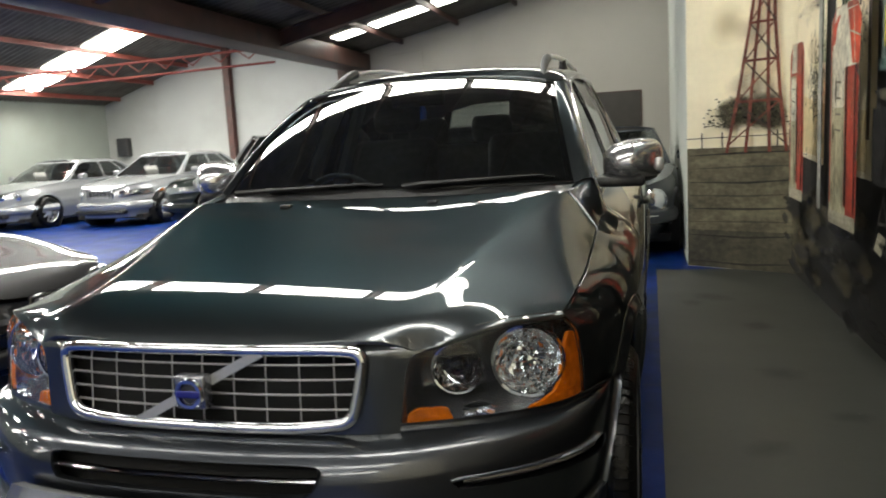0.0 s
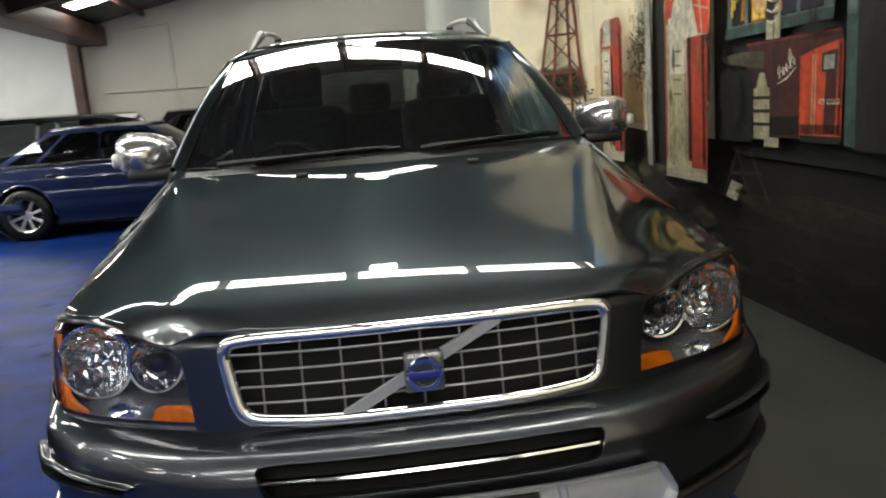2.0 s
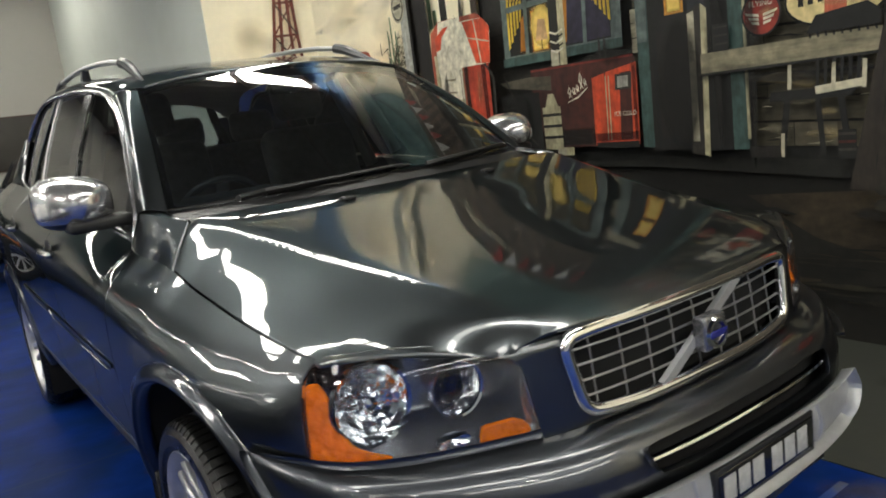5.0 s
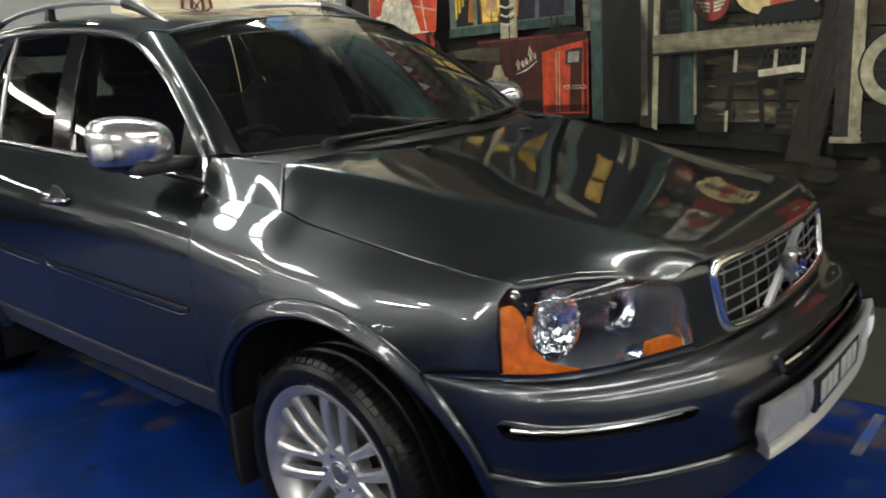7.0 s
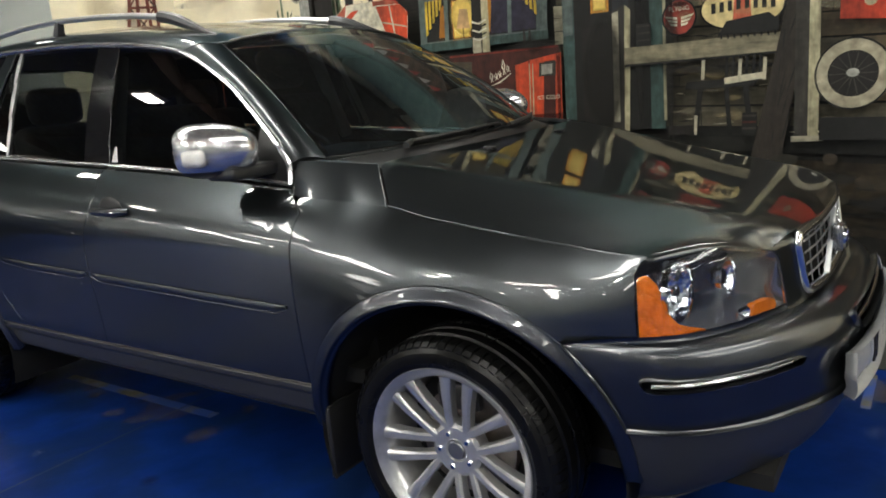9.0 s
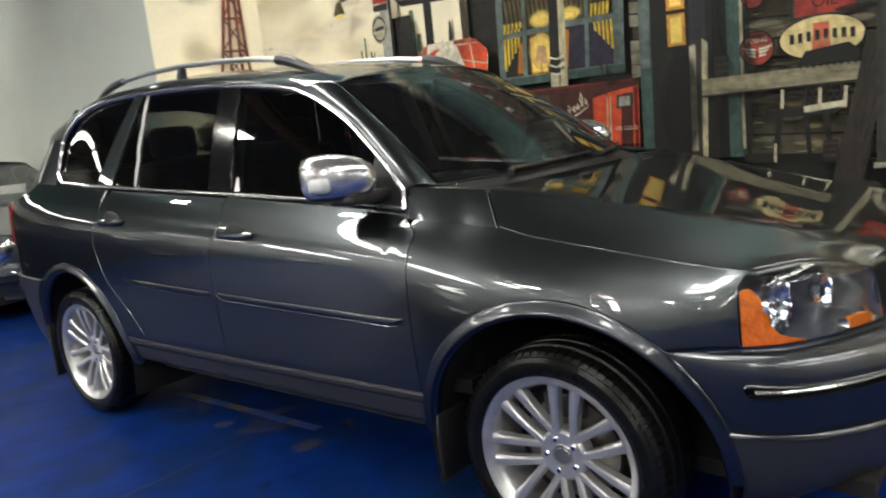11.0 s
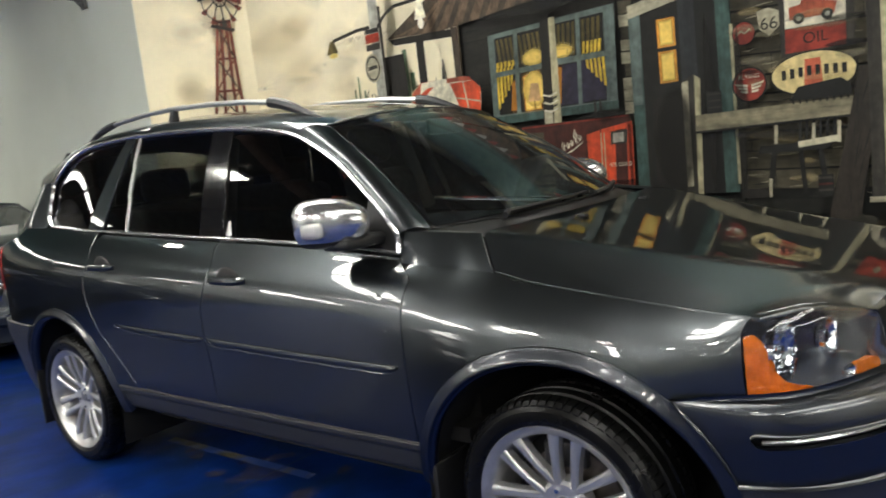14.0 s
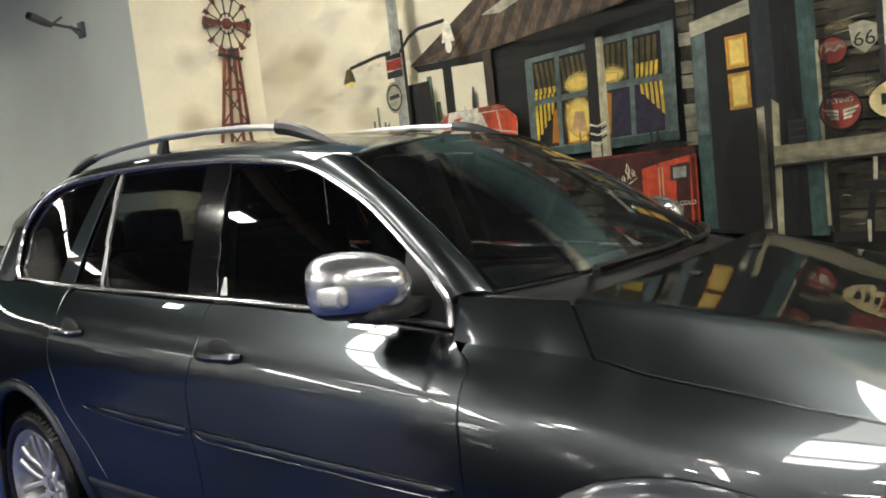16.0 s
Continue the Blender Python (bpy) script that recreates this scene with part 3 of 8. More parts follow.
def ledge(y, z):
    """The level shoulder that runs in from the flank to the hood's seam and the windows."""
    k = smooth(1.25, 1.5, y)
    top = lerp(seam_z(y), top_of(y), k)
    foot = shoulder(y) - 0.17
    t = max(0.0, (z - foot) / (top - foot))
    return max(0.0, width_at(y) - ledge_x(y) - 0.022 * tuck(y)) * min(1.25, t) ** 3.3


def inset(u, z):
    x, y, nx, ny = plan(u)
    side = ledge(y, z) + lower(z) + 0.6 * dent(z) * smooth(1.35, 2.1, y) * (1 - smooth(3.1, 3.4, y))
    side += 0.022 * tuck(y) * smooth(-0.24, 0.03, z - shoulder(y))
    nose = (z - 0.70) * 0.10 + 0.022 * smooth(0.872, 0.905, z)
    lampy = (z - 0.70) * 0.10 + 0.05 * smooth(0.86, 0.96, z)
    k = smooth(0.42, 0.52, abs(x)) if y < 1 else 1.0
    front = lerp(nose, lampy, k)
    w = smooth(0.30, 0.52, y) if y < 2 else 1.0
    return lerp(front, side, w)


def body(u, z):
    x, y, nx, ny = plan(u)
    d = inset(u, z)
    return (x - nx * d, y - ny * d, z)


# bumper section: height and outward push, from the shelf under the lamps down to the floor pan
bz = spline((0, 0.704), (0.06, 0.700), (0.14, 0.690), (0.24, 0.668), (0.34, 0.640), (0.45, 0.605), (0.6, 0.55), (0.75, 0.485), (0.9, 0.39), (1.0, 0.30), (1.08, 0.25))
bo = spline((0, -0.006), (0.06, 0.030), (0.14, 0.068), (0.24, 0.092), (0.34, 0.104), (0.45, 0.108), (0.6, 0.106), (0.75, 0.098), (0.9, 0.065), (1.0, 0.0), (1.08, -0.10))
bk = spline((0.0, 1.0), (0.35, 0.98), (0.6, 0.76), (0.8, 0.48), (0.95, 0.26), (1.1, 0.07), (1.22, 0.0), (1.35, 0.0))


def bumper(u, v):
    x, y, nx, ny = plan(u)
    z = bz(v)
    k = bk(abs(u))
    d = k * bo(v) - (1 - k) * lower(z)
    return (x + nx * d, y + ny * d, z)


v_of_z = lambda z: float(np.interp(-z, [-bz(k / 100) for k in range(109)], [k / 100 for k in range(109)]))

FW, RW, AXLE = (0.935, 0.322), (3.775, 0.322), 0.340
ARCH_OUT, ARCH_IN = 0.508, 0.457
arch_f = lambda y, z, r: math.hypot(y - FW[0], z - FW[1]) - r
arch_r = lambda y, z, r: math.hypot(y - RW[0], z - RW[1]) - r

# hood and its seams
seam_x = lambda y: ledge_x(max(y, 0.42))
centre_z = spline((0.10, 0.885), (0.125, 0.900), (0.16, 0.917), (0.22, 0.938), (0.34, 0.968), (0.55, 1.008), (0.8, 1.053), (1.0, 1.093), (1.2, 1.130), (1.4, 1.160))
ridge_x = spline((0.1, 0.415), (0.2, 0.432), (0.4, 0.475), (0.6, 0.522), (0.8, 0.578), (1.0, 0.638), (1.2, 0.698))
lamp_top = spline((0.36, 0.905), (0.41, 0.902), (0.44, 0.893), (0.465, 0.883), (0.485, 0.876), (0.51, 0.877), (0.54, 0.885), (0.58, 0.897), (0.63, 0.908), (0.69, 0.914), (0.735, 0.913), (0.785, 0.905), (0.83, 0.89))


def lip_y(x):
    """The hood's front edge, where it meets the grille panel and the lamps."""
    x = abs(x)
    t = lamp_top(x)
    back = (t - 0.70) * 0.10 + 0.05 * smooth(0.86, 0.96, t) * smooth(0.42, 0.52, x)
    return y_front(x) + lerp(0.018, back * 0.9 + 0.004, smooth(0.40, 0.50, x))


def soft_step(d, w):
    """Nought below 0, rising as d above it, rounded over a width w."""
    return w * math.log1p(math.exp(min(40.0, d / w)))


def hood_far(x, y):
    """The hood before it rolls down to its front edge: a level middle between two ridges, and slopes out to the seams."""
    xr, xs = ridge_x(y), seam_x(y)
    k = min(x, xr)
    zc = centre_z(y) - 0.012 * (k / 0.7) ** 2 + 0.007 * smooth(0.55, 1.15, y) * (k / xr) ** 2
    total = zc - seam_z(y)
    bend = lambda d: 1 - math.exp(-soft_step(d, 0.012) / 1.1)
    t = min(1.0, max(0.0, (x - xr) / (xs - xr)))
    crown = 0.012 * smooth(0.30, 0.70, y) * (1 - smooth(0.95, 1.15, y)) * math.sin(math.pi * t) * (0.4 + 0.6 * t)
    return zc + crown - total * (bend(x - xr) - bend(-xr)) / (bend(xs - xr) - bend(-xr))


def hood_z(x, y):
    x = abs(x)
    far = hood_far(x, y)
    if x < 0.34:
        return far
    ly = lip_y(x)
    drop = hood_far(x, ly) - lamp_top(x)
    reach = lerp(0.07, 0.14, smooth(0.46, 0.60, x))
    s = max(0.0, y - ly)
    return far - drop * (1 - min(1.0, s / reach)) ** 2.6


def hood(a, y):
    x = a * seam_x(y)
    return (x, y, hood_z(x, y))


hood_rear = lambda x: 1.195 + 0.035 * (min(abs(x), 0.703) / 0.703) ** 2 - 0.98 * max(0.0, abs(x) - 0.703)
GAP = 0.006

sheet("hood", hood, steps(-1, 1, 0.009), steps(0.10, 1.25, 0.012), [
    lambda a, y: y - lip_y(a * seam_x(y)),
    lambda a, y: hood_rear(a * seam_x(y)) - y,
    lambda a, y: 1 - GAP / 0.8 - abs(a) if y > 0.41 else 1.0,
], CAR_PAINT, suv)

# front panel round the grille
GRILLE = [(-0.335, 0.727), (-0.36, 0.75), (-0.382, 0.86), (-0.372, 0.879), (-0.30, 0.884), (0.30, 0.884), (0.372, 0.879), (0.382, 0.86), (0.36, 0.75), (0.335, 0.727), (0.2, 0.718), (-0.2, 0.718)]
in_grille = polygon_distance(GRILLE)
lens_edge = spline((0.70, 0.452), (0.74, 0.457), (0.80, 0.465), (0.835, 0.472), (0.857, 0.481), (0.871, 0.497), (0.8755, 0.52))
sheet("grille_surround", body, steps(-0.53, 0.53, 0.012), steps(0.704, 0.93, 0.008), [
    lambda u, z: -in_grille(plan(u)[0], z),
    lambda u, z: lamp_top(abs(plan(u)[0])) - 0.001 - z,
    lambda u, z: lens_edge(z) - 0.003 - abs(plan(u)[0]),
], CAR_PAINT, suv)


def ring(name, outline, width, mat, parent, P, off=0.0, depth=0.012, label="", segs=6):
    """A rounded moulding along a closed outline on the surface P."""
    n = len(outline)
    bm = bmesh.new()
    rings = []
    for i in range(n):
        u, v = outline[i]
        p = Vector(P(u, v))
        e = 1e-3
        nn = (Vector(P(u + e, v)) - Vector(P(u - e, v))).cross(Vector(P(u, v + e)) - Vector(P(u, v - e))).normalized()
        t = (Vector(P(*outline[(i + 1) % n])) - Vector(P(*outline[i - 1]))).normalized()
        b = nn.cross(t).normalized()
        rings.append([bm.verts.new(p + nn * off + b * width / 2 * math.cos(2 * math.pi * k / segs) + nn * depth * math.sin(2 * math.pi * k / segs)) for k in range(segs)])
    for i in range(n):
        for k in range(segs):
            bm.faces.new((rings[i][k], rings[i][(k + 1) % segs], rings[(i + 1) % n][(k + 1) % segs], rings[(i + 1) % n][k]))
    return part(name, bm, mat, parent, label, 60)


def rounded(poly, r=0.25, n=5):
    """Rounds a polygon's corners."""
    out = []
    for i in range(len(poly)):
        a, b, c = Vector(poly[i - 1]), Vector(poly[i]), Vector(poly[(i + 1) % len(poly)])
        p, q = b + (a - b) * r, b + (c - b) * r
        for k in range(n + 1):
            t = k / n
            out.append(tuple(p * (1 - t) ** 2 + b * 2 * t * (1 - t) + q * t**2))
    return out


grille = part("grille", bmesh.new(), BLACK, suv, "black grille with thin silver bars in a chrome frame")
gpoly = rounded(GRILLE, 0.3, 3)
dense = []
for i in range(len(gpoly)):
    a, b = gpoly[i], gpoly[(i + 1) % len(gpoly)]
    m = max(1, int(math.hypot(b[0] - a[0], b[1] - a[1]) / 0.03))
    dense += [(lerp(a[0], b[0], k / m), lerp(a[1], b[1], k / m)) for k in range(m)]
gmap = lambda x, z: body(math.copysign(u_of_x(abs(x)), x), z)
ring("chrome_frame", dense, 0.030, CHROME, grille, gmap, 0.002, 0.014, "polished chrome frame", 10)
gback = lambda x, z: tuple(Vector(gmap(x, z)) + Vector((0, 0.045, 0)))
sheet("backing", gback, steps(-0.40, 0.40, 0.05), steps(0.71, 0.90, 0.03), [lambda x, z: in_grille(x, z) + 0.02], DARK, grille, thick=0)
gwidth = lambda z: lerp(0.352, 0.378, (z - 0.72) / 0.16)
for k in range(1, 5):
    z = lerp(0.724, 0.884, k / 5)
    bm = bmesh.new()
    tube(bm, [tuple(Vector(gmap(x, z)) + Vector((0, 0.008, 0))) for x in steps(-gwidth(z), gwidth(z), 0.04)], 0.0032, 6, 0.8)
    part("bar", bm, BARS, grille)
for k in range(-4, 5):
    x = k * 0.078 + 0.0
    bm = bmesh.new()
    tube(bm, [tuple(Vector(gmap(x, z)) + Vector((0, 0.014, 0))) for z in steps(0.722, 0.882, 0.04)], 0.0022, 5)
    part("upright", bm, BARS, grille)
bm = bmesh.new()
a, b = Vector(gmap(-0.155, 0.724)) + Vector((0, -0.006, 0)), Vector(gmap(0.155, 0.882)) + Vector((0, -0.006, 0))
d = (b - a).normalized()
s = d.cross(Vector((0, 1, 0))).normalized() * 0.0105
for q in (((a - s), (a + s), (b + s), (b - s)),):
    front = [bm.verts.new(p + Vector((0, -0.006, 0))) for p in q]
    back = [bm.verts.new(p + Vector((0, 0.008, 0))) for p in q]
    bm.faces.new(front)
    bm.faces.new(back[::-1])
    for i in range(4):
        bm.faces.new((front[i], back[i], back[(i + 1) % 4], front[(i + 1) % 4]))
part("diagonal_bar", bm, SKID, grille, "chrome bar laid diagonally across the grille", 20)
badge = boxed("badge", (-0.038, 0.078, 0.763), (0.038, 0.112, 0.839), material("badge plate", (0.30, 0.30, 0.32), 0.25, 0.8, 0.5), grille, "square badge with a silver ring and blue bar", bevel=0.006)
bm = bmesh.new()
lathe(bm, [(0.022, -0.003), (0.025, 0.004), (0.032, 0.004), (0.035, -0.003)], 32, pose(0, 0.075, 0.80, 90), closed=True)
part("badge_ring", bm, CHROME, badge)
boxed("badge_bar", (-0.029, 0.069, 0.792), (0.029, 0.079, 0.808), EMBLEM, badge, "blue bar", bevel=0.002)
bm = bmesh.new()
lathe(bm, [(0.0, 0.002), (0.02, 0.0)], 24, pose(0, 0.0765, 0.80, 90))
part("badge_field", bm, CLAD, badge)

# bumper, its slots and the cladding below
u_arch = u_of_y(0.62)
low_slot = polygon_distance(rounded([(-0.325, 0.672), (0.325, 0.672), (0.305, 0.622), (-0.305, 0.622)], 0.12, 3))


def fog_slot(sgn):
    return polygon_distance([(sgn * 0.54, 0.632), (sgn * 0.552, 0.616), (sgn * 0.88, 0.598), (sgn * 0.908, 0.602), (sgn * 0.925, 0.628), (sgn * 0.90, 0.631), (sgn * 0.84, 0.628)][::int(sgn)])


fog_a, fog_b = fog_slot(1), fog_slot(-1)
arch_keep = lambda u, v: arch_f(plan(u)[1], bz(v), ARCH_OUT + 0.004) if plan(u)[1] > 0.3 else 1.0
sheet("front_bumper", bumper, steps(-u_arch - 0.1, u_arch + 0.1, 0.016), steps(0.0, 0.75, 0.018), [
    arch_keep,
    lambda u, v: -low_slot(bumper(u, v)[0], bz(v)),
    lambda u, v: -fog_a(u, bz(v)), lambda u, v: -fog_b(u, bz(v)),
    lambda u, v: u_of_y(0.63) - abs(u),
    lambda u, v: bz(v) - 0.492,
], BUMPER, suv, "satin grey front bumper", thick=0.02)
lower_clad = sheet("bumper_cladding", bumper, steps(-u_arch, u_arch, 0.03), steps(0.70, 1.08, 0.02), [
    arch_keep, lambda u, v: u_of_y(0.62) - abs(u), lambda u, v: 0.489 - bz(v)], CLAD, suv, "dark grey lower bumper cladding", thick=0.006, off=-0.004)
# added sheet behind the bumper; its black stands for the shade inside
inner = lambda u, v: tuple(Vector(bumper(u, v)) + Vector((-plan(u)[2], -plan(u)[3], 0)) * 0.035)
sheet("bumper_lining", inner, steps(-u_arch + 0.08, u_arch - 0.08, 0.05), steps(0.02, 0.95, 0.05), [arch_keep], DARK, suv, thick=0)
pocket = lambda u, v: tuple(Vector(bumper(u, v)) + Vector((-plan(u)[2], -plan(u)[3], 0)) * 0.016)
for sgn in (1, -1):
    sheet("slot_pocket", pocket, steps(0.50, 0.96, 0.02), steps(v_of_z(0.65), v_of_z(0.58), 0.02), [], BUMPER, suv, "", 0, sgn)
bm = bmesh.new()
tube(bm, [tuple(Vector(bumper(u, v_of_z(0.649))) + Vector((0, -0.001, 0))) for u in steps(-0.300, 0.300, 0.03)], 0.0085, 8, 0.75)
part("chrome_strip", bm, CHROME, suv, "chrome strip in the lower air slot")
for sgn in (1, -1):
    bm = bmesh.new()
    pts = []
    for k in range(14):
        u = lerp(0.565, 0.890, k / 13)
        pts.append(tuple(Vector(bumper(sgn * u, v_of_z(lerp(0.622, 0.610, k / 13)))) + Vector((0, 0.006, 0))))
    tube(bm, pts, 0.0085, 8, 0.85)
    part("corner_chrome_strip", bm, BRIGHT, suv, "chrome strip in the bumper corner")


def skid(u, v):
    x, y, nx, ny = plan(u)
    z = lerp(0.598 - 0.012 * abs(x), 0.482, v)
    d = bk(abs(u)) * 0.108 + 0.012 + 0.010 * math.sin(math.pi * min(1, v)) - 0.03 * max(0, v - 0.8)
    return (x + nx * d, y + ny * d, z)


sheet("skid_plate", skid, steps(-0.52, 0.52, 0.02), steps(0, 1, 0.1), [
    lambda u, v: 0.418 - 0.05 * abs(v - 0.45) - abs(u),
], SKID, suv, "silver skid plate across the lower bumper", thick=0.03)
for x in (-0.218, 0.218):
    bm = bmesh.new()
    tube(bm, [tuple(Vector(skid(x + 0.012 * v, v)) + Vector((0, -0.001, 0))) for v in steps(0.02, 0.98, 0.12)], 0.010, 6, 0.6)
    part("skid_rib", bm, SKID, suv)
plate = boxed("number_plate", (-0.186, -0.026, 0.490), (0.186, -0.014, 0.584), BLACK, suv, "black number plate with pale characters in a holder", bevel=0.003)
boxed("plate_face", (-0.174, -0.029, 0.500), (0.174, -0.024, 0.574), GLOSSBLACK, plate, bevel=0.002)
for x in (-0.140, -0.090, -0.040, 0.030, 0.080, 0.130):
    boxed("plate_bar", (x - 0.020, -0.0305, 0.510), (x + 0.020, -0.028, 0.564), PLATE_GREY, plate, bevel=0.001)

# headlamps
def facets(r, rings, segs, m):
    """A bowl of small flat mirrors, each tipped a little its own way."""
    rnd = random.Random(int(r * 1e4))
    bm = bmesh.new()
    bowl = lambda k: (r * lerp(0.14, 0.96, k), -r * 0.60 * (1 - k ** 1.8))
    for i in range(rings):
        for j in range(segs):
            quad = []
            for k, t in ((i, j), (i, j + 1), (i + 1, j + 1), (i + 1, j)):
                q, h = bowl(k / rings)
                a = 2 * math.pi * (t + 0.5 * (i % 2)) / segs
                quad.append(bm.verts.new(m @ Vector((q * math.cos(a), q * math.sin(a), h + rnd.uniform(-0.05, 0.05) * r))))
            bm.faces.new(quad[:3])
            bm.faces.new((quad[0], quad[2], quad[3]))
    return bm


LAMP_OUT = [(u_of_x(x), z) for x, z in ((0.452, 0.706), (0.457, 0.74), (0.465, 0.80), (0.472, 0.835), (0.481, 0.857), (0.497, 0.871), (0.52, 0.8755), (0.54, 0.882), (0.58, 0.895), (0.63, 0.906), (0.69, 0.912), (0.735, 0.911))]
LAMP_OUT += [(u_of_y(0.375), 0.908), (u_of_y(0.405), 0.895), (u_of_y(0.421), 0.870), (u_of_y(0.424), 0.80), (u_of_y(0.42), 0.708)]
in_lamp = polygon_distance(LAMP_OUT)
for sgn in (1, -1):
    lamp = sheet("headlamp", body, steps(0.40, 1.12, 0.012), steps(0.69, 0.95, 0.008), [lambda u, z: in_lamp(u, z) - 0.003], CLEAR, suv, "clear headlamp with two round reflectors and amber corners", 0.006, sgn, 0.002)
    lamp.visible_shadow = False
    deep = lambda u, z: tuple(Vector(body(u, z)) + Vector((-0.35, 0.94, 0)) * (0.15 * smooth(-0.006, 0.05, in_lamp(u, z)) + 0.004))
    sheet("housing", deep, steps(0.40, 1.12, 0.02), steps(0.69, 0.95, 0.014), [lambda u, z: in_lamp(u, z) + 0.006], material("lamp housing", (0.32, 0.325, 0.34), 0.22, 0.85) if sgn == 1 else bpy.data.materials["lamp housing"], lamp, thick=0, side=sgn)
    for xc, zc, r, yy in ((0.545, 0.808, 0.056, 0.285), (0.692, 0.806, 0.081, 0.362)):
        face = Vector((0.10, -1, 0.06)).normalized()
        m = Matrix.Translation((xc * sgn, yy, zc)) @ Vector((face.x * sgn, face.y, face.z)).to_track_quat("Z", "Y").to_matrix().to_4x4()
        part("reflector", facets(r, 5 if r < 0.06 else 6, 18, m), REFLECT, lamp, "bright faceted round reflector", 0)
        bm = bmesh.new()
        lathe(bm, [(r * 0.93, -0.004), (r * 0.95, 0.005), (r * 1.03, 0.006), (r * 1.06, -0.006)], 36, m, closed=True)
        part("bezel", bm, CHROME, lamp)
        bm = bmesh.new()
        if r < 0.06:
            lathe(bm, [(0.0, -0.002), (r * 0.3, -0.004), (r * 0.5, -0.014), (r * 0.52, -0.03), (0, -0.032)], 24, m)
            part("projector", bm, GLOSSBLACK, lamp, "dark projector lens")
        else:
            lathe(bm, [(0.0, 0.004), (r * 0.16, 0.0), (r * 0.18, -0.04), (0.0, -0.045)], 16, m)
            part("bulb_shield", bm, CHROME, lamp)
    # amber lenses: the corner and the inner turn signal
    corner = polygon_distance([(u_of_y(0.417), 0.712), (u_of_y(0.420), 0.862), (u_of_y(0.398), 0.868), (u_of_y(0.378), 0.845), (u_of_y(0.362), 0.80), (u_of_y(0.352), 0.765), (u_of_x(0.762), 0.744), (u_of_x(0.738), 0.732), (u_of_x(0.712), 0.724), (u_of_x(0.705), 0.711)])
    sheet("amber_corner", body, steps(0.70, 1.12, 0.01), steps(0.70, 0.88, 0.008), [lambda u, z: corner(u, z)], AMBER, lamp, "orange corner lens", 0.01, sgn, -0.006)
    turn = polygon_distance([(u_of_x(0.462), 0.711), (u_of_x(0.468), 0.735), (u_of_x(0.49), 0.745), (u_of_x(0.55), 0.742), (u_of_x(0.56), 0.713)])
    sheet("turn_signal", body, steps(0.42, 0.64, 0.01), steps(0.70, 0.76, 0.008), [lambda u, z: turn(u, z)], AMBER, lamp, "orange turn signal", 0.02, sgn, -0.022)
    bm = bmesh.new()
    lathe(bm, [(0.004, -0.012), (0.02, -0.006), (0.03, 0.0)], 16, Matrix.Translation((0.605 * sgn, 0.232, 0.735)) @ Vector((0.3 * sgn, -1, 0.1)).to_track_quat("Z", "Y").to_matrix().to_4x4() @ Matrix.Diagonal((1.2, 0.62, 1, 1)))
    part("side_light", bm, REFLECT, lamp)

# flanks: panels of one surface, with gaps between them
yz = lambda u: plan(u)[1]
DOOR_F, DOOR_B, SILL = 1.425, 2.485, 0.478
seam_door = lambda z: DOOR_F + 0.09 * smooth(1.0, 1.06, z)
seam_b = lambda z: DOOR_B - 0.045 * smooth(0.85, 1.02, z) + 0.08 * smooth(1.04, 1.14, z)
seam_c = spline((0.5, 3.12), (0.62, 3.22), (0.78, 3.37), (0.94, 3.425), (1.08, 3.41), (1.20, 3.52))


def fender_top(u):
    old = lerp(lamp_top(body(u, 0.9)[0]), seam_z(yz(u)), smooth(0.40, 0.47, yz(u))) + 0.001
    yb = body(u, 0.92)[1]
    return max(old, hood_z(seam_x(yb), yb) - 0.001) if 0.395 < yb < 0.56 else old


